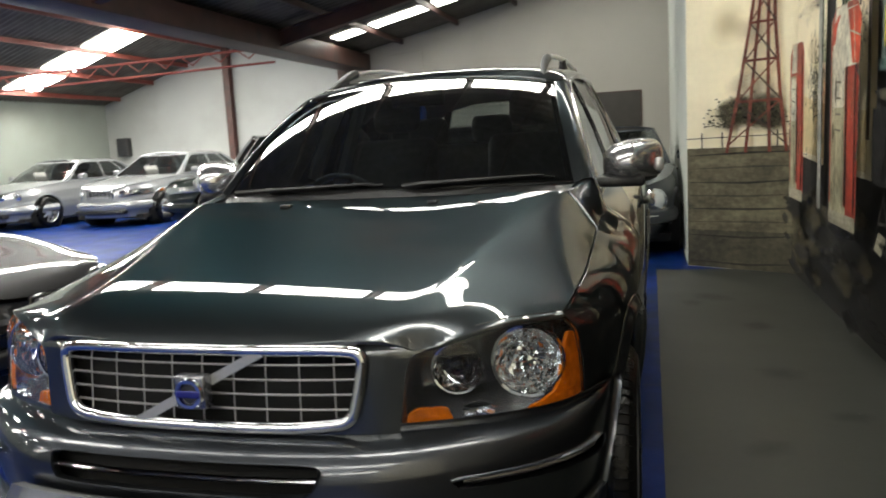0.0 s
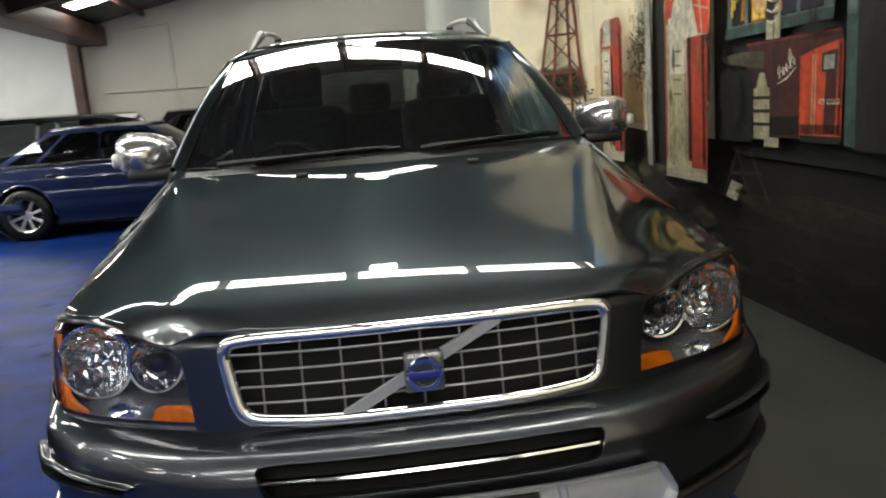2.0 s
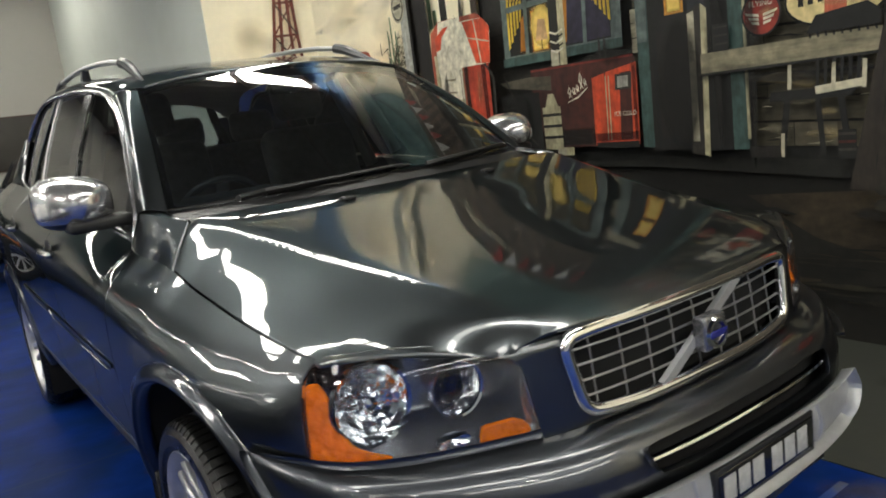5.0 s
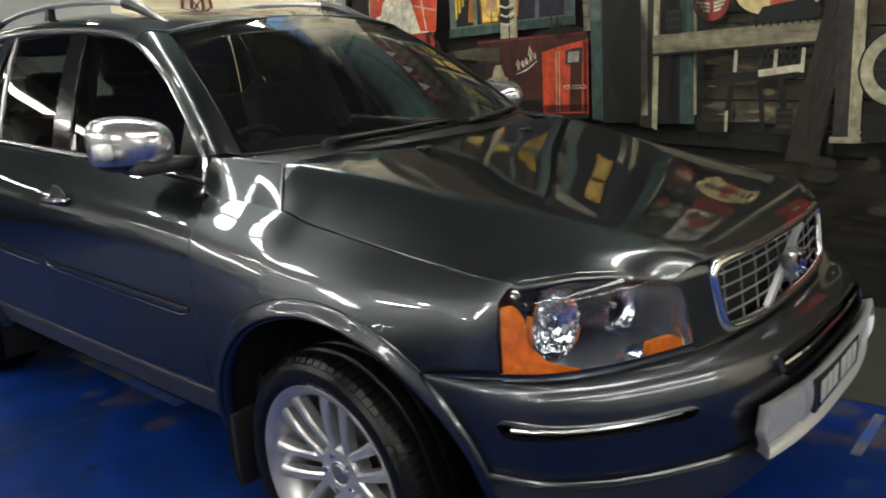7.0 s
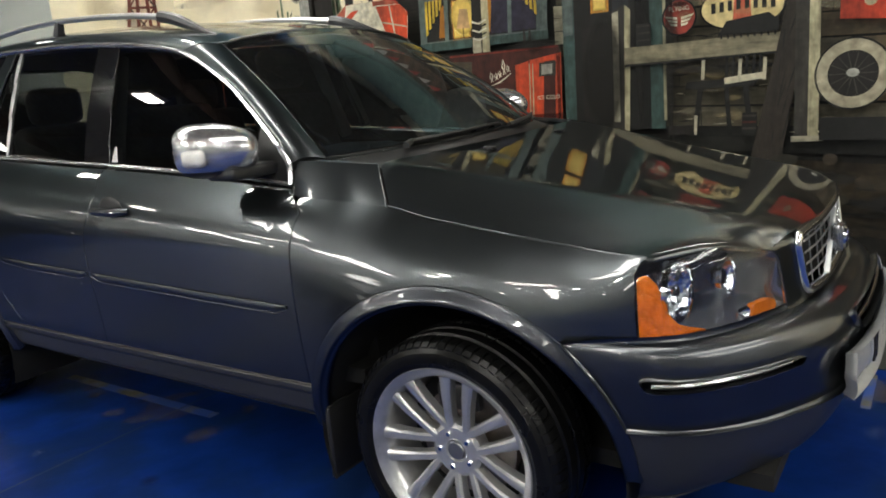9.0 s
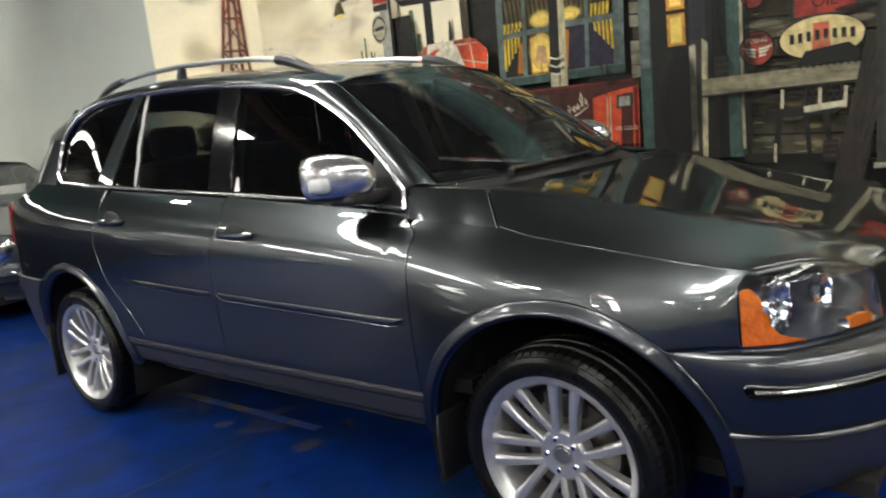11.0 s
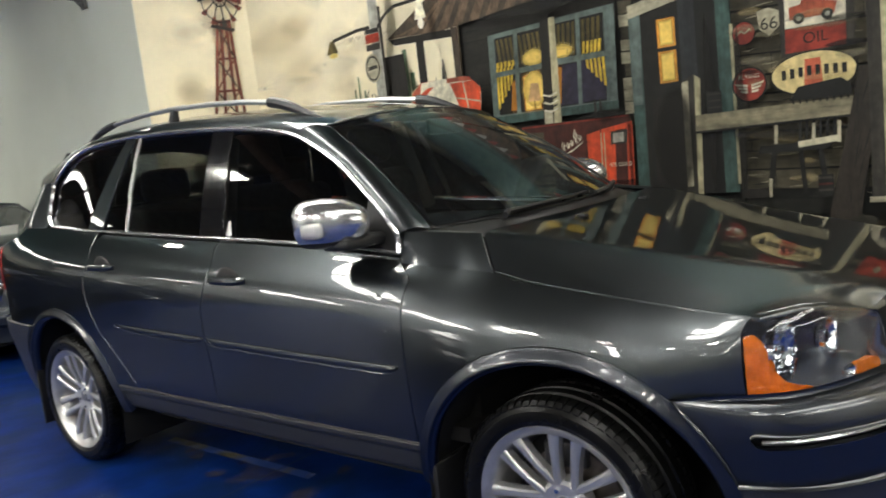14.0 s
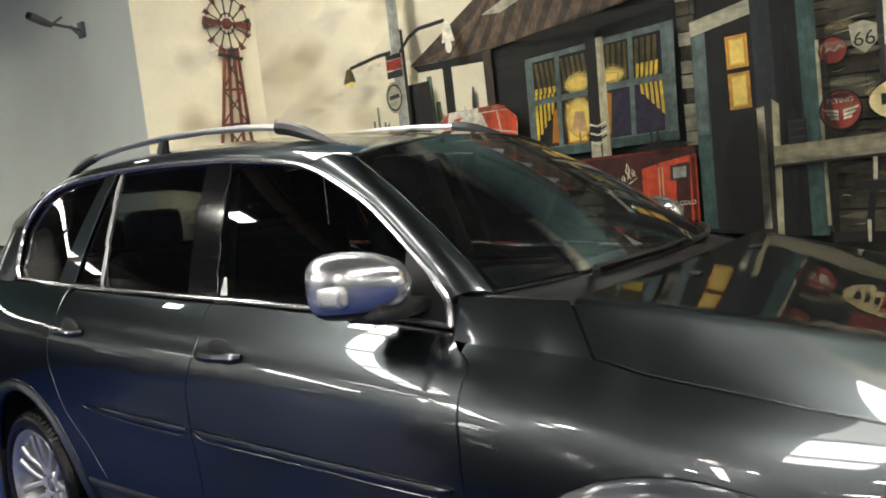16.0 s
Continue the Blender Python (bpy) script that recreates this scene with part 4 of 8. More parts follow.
for sgn in (1, -1):
    U, V = steps(u_of_y(0.355), u_of_y(1.46), 0.010), steps(0.44, 1.13, 0.010)
    fender = sheet("front_fender", body, U, V, [
        lambda u, z: -in_lamp(u, z) - 0.0035 if yz(u) < 0.47 else 1.0,
        lambda u, z: z - 0.7045 if yz(u) < 0.62 else 1.0,
        lambda u, z: arch_f(yz(u), z, ARCH_OUT + 0.002),
        lambda u, z: seam_door(z) - GAP - yz(u),
        lambda u, z: fender_top(u) - z,
        lambda u, z: z - SILL,
    ], CAR_PAINT, suv, "", 0.014, sgn)
    U = steps(u_of_y(1.38), u_of_y(2.52), 0.02)
    V = steps(0.46, 1.16, 0.016)
    door = sheet("front_door", body, U, V, [
        lambda u, z: yz(u) - seam_door(z), lambda u, z: seam_b(z) - GAP - yz(u), lambda u, z: top_of(yz(u)) - z, lambda u, z: z - SILL - 0.003,
    ], CAR_PAINT, suv, "", 0.014, sgn)
    rear = sheet("rear_door", body, steps(u_of_y(2.40), u_of_y(3.45), 0.02), steps(0.46, 1.22, 0.016), [
        lambda u, z: yz(u) - seam_b(z), lambda u, z: seam_c(z) - GAP - yz(u), lambda u, z: top_of(yz(u)) - z, lambda u, z: z - SILL - 0.003,
        lambda u, z: arch_r(yz(u), z, ARCH_OUT + 0.014),
    ], CAR_PAINT, suv, "", 0.014, sgn)
    sheet("rear_quarter", body, steps(u_of_y(3.06), u_of_y(4.50), 0.022), steps(0.46, 1.26, 0.02), [
        lambda u, z: yz(u) - seam_c(z), lambda u, z: top_of(yz(u)) + 0.006 - z, lambda u, z: arch_r(yz(u), z, ARCH_OUT + 0.002),
        lambda u, z: z - 0.70 if yz(u) > 3.8 else z - SILL - 0.003,
        lambda u, z: 4.452 - 0.16 * smooth(1.14, 1.20, z) - yz(u),
    ], CAR_PAINT, suv, "", 0.014, sgn)
    sheet("tail_lamp", body, steps(u_of_y(4.2), u_of_y(4.79) - 0.62, 0.02), steps(0.90, 1.27, 0.02), [
        lambda u, z: yz(u) - 4.457, lambda u, z: z - 0.90, lambda u, z: 1.135 - z], REDLENS, suv, "tall red tail lamp", 0.02, sgn, 0.002)
    # lining behind the gaps, near-black to stand in for their shade
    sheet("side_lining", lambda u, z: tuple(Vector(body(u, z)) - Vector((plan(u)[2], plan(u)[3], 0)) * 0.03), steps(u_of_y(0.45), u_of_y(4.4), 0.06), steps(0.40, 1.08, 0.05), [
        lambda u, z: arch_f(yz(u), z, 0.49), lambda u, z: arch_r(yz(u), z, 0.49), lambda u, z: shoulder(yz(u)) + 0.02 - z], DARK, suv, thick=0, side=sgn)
    # sill and its step
    def sill(u, v):
        x, y, nx, ny = plan(u)
        z = lerp(0.476, 0.325, v)
        d = 0.014 * smooth(0.0, 0.08, v) * (1 - smooth(0.16, 0.30, v)) - 0.012 - lower(z) * 1.1 - 0.06 * max(0.0, v - 0.7) ** 2 / 0.09
        return (x + nx * d, y, z)
    sheet("sill", sill, steps(u_of_y(1.24), u_of_y(3.44), 0.03), steps(0, 1, 0.04), [
        lambda u, v: arch_f(yz(u), lerp(0.476, 0.325, v), 0.490), lambda u, v: arch_r(yz(u), lerp(0.476, 0.325, v), 0.490)], CLAD, suv, "dark grey sill cladding with a ledge", 0.0, sgn)
    # door mouldings
    for a, b, nm, own in ((1.455, 2.47, "moulding", door), (2.50, 3.17, "moulding", rear)):
        zt = lambda y: 0.722 + 0.028 * (y - 1.43)
        def strip_at(u, v, a=a, b=b):
            x, y, nx, ny = plan(u)
            t = min((y - a) / 0.06, (b - y) / (0.06 if b < 3 else 0.3), 1)
            h = 0.030 * (0.35 + 0.65 * max(0, t) ** 0.5)
            z = zt(y) + 0.012 - h * v
            d = inset(u, z) - 0.0038 * math.sin(math.pi * min(1, max(0, v)) * 0.9 + 0.15) * max(0, min(1, t * 2)) - 0.001
            return (x - nx * d, y, z)
        sheet(nm, strip_at, steps(u_of_y(a), u_of_y(b), 0.03), steps(0, 1, 0.1), [], CAR_PAINT, own, "slim side moulding", 0.004, sgn)
    # wheel arch lips
    for c, own in ((FW, suv), (RW, suv)):
        def lip(t, s, c=c):
            r = lerp(ARCH_IN, ARCH_OUT, s)
            y, z = c[0] - r * math.cos(t) * 1.0, c[1] + r * math.sin(t)
            x, yy, nx, ny = plan(u_of_y(y))
            k = min(1.0, max(0.0, s))
            return (x - inset(u_of_y(y), z) + 0.003 + 0.011 * smooth(1.0, 0.25, k) - 0.016 * (1 - smooth(0.0, 0.25, k)) ** 2, y, z)
        sheet("arch_lip", lip, steps(math.radians(-2), math.radians(190), 0.05), steps(0, 1, 0.125), [lambda t, s, c=c: lip(t, s)[2] - 0.33], BUMPER, suv, "satin grey wheel arch lip", 0.03, -sgn * -1)
        # wheel well, with its shade put into a near-black colour
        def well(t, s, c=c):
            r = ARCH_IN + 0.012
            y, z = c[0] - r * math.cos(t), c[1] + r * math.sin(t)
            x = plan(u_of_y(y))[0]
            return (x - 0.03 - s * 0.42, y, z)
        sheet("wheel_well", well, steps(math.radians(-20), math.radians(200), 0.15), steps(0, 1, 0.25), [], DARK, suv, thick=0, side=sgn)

# greenhouse
frame_top = spline((1.525, 1.075), (1.538, 1.135), (1.575, 1.176), (1.60, 1.203), (1.70, 1.284), (1.75, 1.322), (1.86, 1.398), (2.0, 1.470), (2.09, 1.510), (2.20, 1.545), (2.35, 1.572), (2.66, 1.609), (3.1, 1.636), (3.46, 1.643), (3.8, 1.628), (3.956, 1.60), (4.06, 1.545), (4.13, 1.466))
WINDOW_END = 4.13
lean = lambda y: 0.782 - 0.018 * smooth(3.2, 4.3, y)


def side_glass(y, z):
    h = z - belt(y)
    return (lean(y) - 0.30 * h - 0.25 * h * h * (1 if h > 0 else 0) - 0.03 * smooth(3.6, 4.2, y), y, z)


third_rear = lambda z: lerp(4.08, WINDOW_END, smooth(1.22, 1.30, z))
line_x = lambda y0, y1: (lambda z: lerp(y0, y1, (z - 1.15) / 0.43))
B_FRONT, B_REAR = line_x(2.50, 2.57), line_x(2.66, 2.705)
DIV = line_x(3.245, 3.30)
C_FRONT, C_REAR = line_x(3.49, 3.355), line_x(3.645, 3.44)
inner_top = lambda y: frame_top(y) - 0.014
for sgn in (1, -1):
    GY, GZ = steps(1.52, 4.18, 0.02), steps(1.06, 1.66, 0.016)
    in_frame = lambda y, z: min(inner_top(y) - z, (z - belt(y) - 0.004))
    pane = sheet("front_door_glass", side_glass, GY, GZ, [in_frame, lambda y, z: B_FRONT(z) - y, lambda y, z: y - 1.70], TINT, suv, "dark tinted door window", 0.004, sgn, -0.012)
    sheet("rear_door_glass", side_glass, GY, GZ, [in_frame, lambda y, z: y - B_REAR(z), lambda y, z: DIV(z) - 0.008 - y], TINT, suv, "dark tinted door window", 0.004, sgn, -0.012)
    sheet("vent_glass", side_glass, GY, GZ, [in_frame, lambda y, z: y - DIV(z) - 0.008, lambda y, z: C_FRONT(z) - y], TINT, suv, "small dark tinted pane", 0.004, sgn, -0.012)
    sheet("quarter_glass", side_glass, GY, GZ, [in_frame, lambda y, z: y - C_REAR(z), lambda y, z: third_rear(z) - y], TINT, suv, "dark tinted rear quarter window", 0.004, sgn, -0.012)
    sheet("mirror_corner", side_glass, GY, GZ, [in_frame, lambda y, z: 1.70 - y], BLACK, suv, "black mirror corner trim", 0.006, sgn, -0.006)
    sheet("b_pillar_trim", side_glass, GY, GZ, [in_frame, lambda y, z: y - B_FRONT(z), lambda y, z: B_REAR(z) - y], GLOSSBLACK, suv, "gloss black pillar trim", 0.006, sgn, -0.004)
    sheet("window_divider", side_glass, GY, GZ, [in_frame, lambda y, z: 0.010 - abs(y - DIV(z))], SATIN, suv, "", 0.006, sgn, -0.004)
    sheet("window_divider", side_glass, GY, GZ, [in_frame, lambda y, z: 0.009 - abs(y - B_FRONT(z))], GLOSSBLACK, suv, "", 0.006, sgn, -0.001)
    sheet("c_pillar", side_glass, GY, GZ, [in_frame, lambda y, z: y - C_FRONT(z), lambda y, z: C_REAR(z) - y], CAR_PAINT, suv, "painted rear door pillar", 0.006, sgn, 0.0)
    # bright surround, belt and upper line
    bm = bmesh.new()
    pts = [side_glass(y, belt(y) + 0.002) for y in steps(1.527, 4.08, 0.05)]
    tube(bm, [(sgn * (x + 0.002), y, z) for x, y, z in pts], 0.0085, 6, 0.9)
    part("belt_chrome", bm, BRIGHT, suv, "chrome strip along the window sills")
    bm = bmesh.new()
    pts = [side_glass(y, frame_top(y) - 0.006) for y in [1.526, 1.529, 1.533, 1.538, 1.55, 1.575, 1.60] + steps(1.62, WINDOW_END, 0.03)] + [side_glass(WINDOW_END, z) for z in (1.42, 1.34)] + [side_glass(4.125, 1.28), side_glass(4.08, 1.235)]
    tube(bm, [(sgn * (x + 0.004), y, z) for x, y, z in pts], 0.0105, 6, 0.9)
    part("window_chrome", bm, BRIGHT, suv, "chrome strip round the side windows")

# windscreen, pillars, roof
scr_bot = lambda s: Vector((0.700 * s, 1.235 + 0.205 * s * s, 1.150 - 0.013 * s * s))
scr_top = lambda s: Vector((0.567 * s, 1.950 + 0.050 * s * s, 1.592 - 0.052 * s * s))


def windscreen(s, t):
    p = scr_bot(s).lerp(scr_top(s), t)
    b = 0.030 * math.sin(math.pi * max(0, min(1, t))) * (1 - 0.45 * s * s)
    return tuple(p + Vector((0, -0.5, 0.85)) * b)


sheet("windscreen", windscreen, steps(-1, 1, 0.04), steps(0, 1, 0.05), [], SCREEN, suv, "clear glossy windscreen", 0.005)
sheet("screen_border", windscreen, steps(-1, 1, 0.04), steps(0, 1, 0.05), [lambda s, t: max(abs(s) - 0.972, t - 0.955, 0.035 - t)], GLOSSBLACK, suv, thick=0, off=-0.006)


def pillar(t, s, sgn=1):
    a = scr_bot(1).lerp(scr_top(1), t)
    b = 0.030 * math.sin(math.pi * max(0, min(1, t))) * 0.55
    a += Vector((0, -0.5, 0.85)) * b
    y = lerp(1.538, 2.15, t)
    x2, y2, z2 = side_glass(y, frame_top(y))
    c = Vector((x2 + 0.004, y2, z2))
    p = a.lerp(c, s)
    return tuple(p + Vector((0.55, -0.4, 0.6)) * 0.030 * math.sin(math.pi * max(0.0, min(1.0, s))) * (1 - 0.2 * t))


roof_z = spline((1.85, 1.575), (1.95, 1.595), (2.1, 1.625), (2.3, 1.655), (2.8, 1.700), (3.3, 1.722), (3.8, 1.712), (4.2, 1.672), (4.5, 1.61))


def roof(a, y):
    """a = 0 at the middle line, 1 at the window frame."""
    yy = min(y, WINDOW_END)
    x2, _, z2 = side_glass(yy, frame_top(yy))
    zc = roof_z(y)
    if y > WINDOW_END:
        z2 = frame_top(WINDOW_END) + (roof_z(y) - roof_z(WINDOW_END))
        x2 -= 0.1 * (y - WINDOW_END)
    th = a * math.pi / 2
    return ((x2 + 0.004) * math.copysign(abs(math.sin(th)) ** 0.93, th), y, z2 + (zc - z2) * max(0.0, math.cos(th)) ** 0.8)


for sgn in (1, -1):
    sheet("a_pillar", pillar, steps(0, 1, 0.05), steps(0, 1, 0.1), [], CAR_PAINT, suv, "painted windscreen pillar", 0.004, sgn)
    sheet("roof_side", lambda a, y: roof(a, y), steps(0.62, 1.0, 0.03), steps(1.94, 4.37, 0.03), [lambda a, y: y - lerp(1.988, 2.15, (a - 0.62) / 0.38)], CAR_PAINT, suv, "", 0.004, sgn)
sheet("roof_panel", roof, steps(-0.62, 0.62, 0.04), steps(1.94, 4.37, 0.03), [lambda a, y: y - 1.953 - 0.050 * (roof(a, y)[0] / 0.567) ** 2], CAR_PAINT, suv, "", 0.01)
for sgn in (1, -1):
    # rail: dark feet and a bright bar
    RAIL = 0.60
    bm = bmesh.new()
    pts = []
    for y, h in ((2.40, 0.046), (2.6, 0.052), (2.85, 0.055), (3.15, 0.055), (3.45, 0.051), (3.70, 0.043)):
        x, _, z = roof(RAIL, y)
        pts.append((sgn * x, y, z + h))
    tube(bm, pts, 0.015, 8, 0.8)
    rail = part("roof_rail", bm, SATIN, suv, "satin aluminium roof rail with dark feet")
    bm = bmesh.new()
    pts, rad = [], []
    for k in range(9):
        y = lerp(2.085, 2.42, k / 8)
        x, _, z = roof(RAIL, y)
        pts.append((sgn * x, y, z + lerp(-0.004, 0.046, smooth(0, 1, k / 8))))
        rad.append(lerp(0.007, 0.021, min(1, k / 5)))
    tube(bm, pts, rad, 8, 1.1)
    part("front_foot", bm, CLAD, rail, "dark grey front foot")
    bm = bmesh.new()
    x, _, z = roof(RAIL, 3.16)
    tube(bm, [(sgn * x, 3.16, z - 0.005), (sgn * x, 3.14, z + 0.05)], [0.026, 0.018], 8)
    part("middle_foot", bm, CLAD, rail)
    bm = bmesh.new()
    pts = []
    for k in range(7):
        y = lerp(3.69, 4.0, k / 6)
        x, _, z = roof(RAIL, y)
        pts.append((sgn * x, y, z + lerp(0.044, -0.004, (k / 6) ** 1.6)))
    tube(bm, pts, [0.017, 0.019, 0.02, 0.019, 0.016, 0.012, 0.006], 8)
    part("rear_foot", bm, CLAD, rail)

# tail of the car
def tailgate(a, t):
    y = spline((0, 4.36), (0.25, 4.47), (0.5, 4.63), (0.75, 4.775), (1, 4.80))(t)
    z = spline((0, 1.63), (0.25, 1.45), (0.5, 1.20), (0.75, 0.9), (1, 0.62))(t)
    w = spline((0, 0.50), (0.25, 0.58), (0.5, 0.71), (0.75, 0.76), (1, 0.74))(t)
    return (a * w, y - 0.10 * a * a, z)


sheet("tailgate", tailgate, steps(-1, 1, 0.1), steps(0.44, 1, 0.05), [], CAR_PAINT, suv)
sheet("rear_window", tailgate, steps(-0.92, 0.92, 0.1), steps(0.03, 0.43, 0.05), [], REARGLASS, suv, "dark tinted rear window", 0.005)
sheet("tailgate_frame", tailgate, steps(-1, 1, 0.08), steps(0, 0.45, 0.04), [lambda a, t: max(abs(a) - 0.90, 0.05 - t, t - 0.42)], CAR_PAINT, suv, "", 0.008, 1, 0.003)
for sgn in (1, -1):
    def d_pillar(t, s):
        z = lerp(belt(WINDOW_END) - 0.01, frame_top(WINDOW_END), t)
        a = Vector(side_glass(WINDOW_END, z))
        b = Vector(tailgate(1.0, float(np.interp(-z, [-1.63, -1.45, -1.20], [0, 0.25, 0.5]))))
        p = a.lerp(b, s)
        return tuple(p + Vector((0.05, 0.02, 0)) * math.sin(math.pi * max(0.0, min(1.0, s))))
    sheet("d_pillar", d_pillar, steps(0, 1, 0.1), steps(0, 1, 0.1), [], CAR_PAINT, suv, "", 0.006, -sgn)
sheet("rear_bumper", lambda u, z: tuple(Vector(body(u, min(max(z, 0.5), 0.66))) + Vector((plan(u)[2], plan(u)[3], 0)) * (0.02 - lower(z)) + Vector((0, 0, z - min(max(z, 0.5), 0.66)))), steps(u_of_y(3.9), U_END, 0.04), steps(0.30, 0.72, 0.03), [
    lambda u, z: arch_r(yz(u), z, ARCH_OUT), lambda u, z: yz(u) - 4.0], CLAD, suv, "", 0.02)
sheet("rear_bumper_side", lambda u, z: tuple(Vector(body(u, min(max(z, 0.5), 0.66))) + Vector((plan(u)[2], plan(u)[3], 0)) * (0.02 - lower(z)) + Vector((0, 0, z - min(max(z, 0.5), 0.66)))), steps(u_of_y(3.9), U_END, 0.04), steps(0.30, 0.72, 0.03), [
    lambda u, z: arch_r(yz(u), z, ARCH_OUT), lambda u, z: yz(u) - 4.0], CLAD, suv, "", 0.02, -1)
boxed("floor_pan", (-0.62, 0.50, 0.25), (0.62, 4.5, 0.30), DARK, suv)
boxed("under_tray", (-0.58, 0.16, 0.255), (0.58, 0.52, 0.30), DARK, suv)
for y0, y1 in ((1.4, 3.25),):
    boxed("floor_side", (-0.78, y0, 0.29), (0.78, y1, 0.44), DARK, suv)
boxed("mud_flap", (-0.90, 4.215, 0.14), (-0.68, 4.235, 0.48), BLACK, suv, "black mud flap", bevel=0.006)
boxed("mud_flap", (0.68, 4.215, 0.14), (0.90, 4.235, 0.48), BLACK, suv, "black mud flap", bevel=0.006)
boxed("mud_flap", (-0.90, 1.378, 0.16), (-0.68, 1.398, 0.40), BLACK, suv, "black mud flap", bevel=0.006)
boxed("mud_flap", (0.68, 1.378, 0.16), (0.90, 1.398, 0.40), BLACK, suv, "black mud flap", bevel=0.006)

# cowl and wipers
def cowl(s, t):
    p = scr_bot(s)
    x = p.x * lerp(1.0, 1.02, t)
    f = Vector((x, hood_rear(x) - 0.02, hood_z(x, hood_rear(x) - 0.02) - 0.028))
    return tuple(p.lerp(f, t) + Vector((0, 0, -0.012 * math.sin(math.pi * max(0, min(1, t))))))


sheet("cowl", cowl, steps(-1, 1, 0.05), steps(-0.05, 1, 0.15), [], BLACK, suv, "black plastic scuttle below the windscreen", 0.01, -1)
for x0, s1, t1 in ((-0.55, 0.02, 0.012), (0.12, 0.86, 0.03)):
    a = Vector((x0, 1.255, 1.150))
    pts = [a + Vector((0, -0.01, 0.012))]
    for k in range(1, 8):
        s = lerp(x0 / 0.74, s1, k / 7)
        p = Vector(windscreen(s, lerp(-0.01, t1, k / 7)))
        pts.append(p + Vector((0, -0.012, 0.022)))
    bm = bmesh.new()
    tube(bm, pts, [0.011, 0.010, 0.009, 0.008, 0.007, 0.007, 0.006, 0.004], 6)
    arm = part("wiper", bm, BLACK, suv, "black wiper arm and blade")
    bm = bmesh.new()
    tube(bm, [Vector(windscreen(lerp(x0 / 0.74 + 0.12, s1 + 0.05, k / 6), lerp(0.0, t1 + 0.008, k / 6))) + Vector((0, -0.006, 0.010)) for k in range(7)], 0.006, 5)
    part("blade", bm, RUBBER, arm)
for x in (-0.27, 0.27):
    boxed("washer_jet", (x - 0.018, 1.09, hood_z(x, 1.1) - 0.002), (x + 0.018, 1.125, hood_z(x, 1.1) + 0.012), BLACK, suv, bevel=0.005)

# painted cheek behind the hood, up to the windscreen and the door
def cheek(s, t):
    y = lerp(1.143, 1.505, s)
    a = Vector(body(u_of_y(y), seam_z(y) + 0.001))
    b = Vector((0.708, 1.237, 1.125)).lerp(Vector((0.762, 1.508, 1.146)), s)
    k = max(0.0, min(1.0, t))
    return tuple(a.lerp(b, t) + Vector((0.6, 0, 0.8)) * 0.003 * math.sin(math.pi * k))


def cheek_top(s, t):
    a = Vector((0.708, 1.237, 1.125)).lerp(Vector((0.762, 1.508, 1.146)), s)
    b = Vector((0.694, 1.250, 1.116)).lerp(Vector((0.698, 1.440, 1.138)), s)
    return tuple(a.lerp(b, t) + Vector((0, 0, 0.006)) * math.sin(math.pi * max(0.0, min(1.0, t))))


for sgn in (1, -1):
    sheet("fender_cheek", cheek, steps(0, 1, 0.04), steps(0, 1, 0.05), [], CAR_PAINT, suv, "", 0.010, sgn)
    sheet("cheek_ledge", cheek_top, steps(0, 1, 0.08), steps(0, 1, 0.2), [], CAR_PAINT, suv, "", 0.004, sgn)
    # near-black strip under the hood's corner gap, in place of shade there
    sheet("hood_gap_lining", lambda s, t: tuple(Vector(cheek(lerp(-0.12, 0.06, s), t)) - Vector((0.016, 0, 0.008))), steps(0, 1, 0.25), steps(-0.1, 0.95, 0.15), [], DARK, suv, "", 0, sgn)

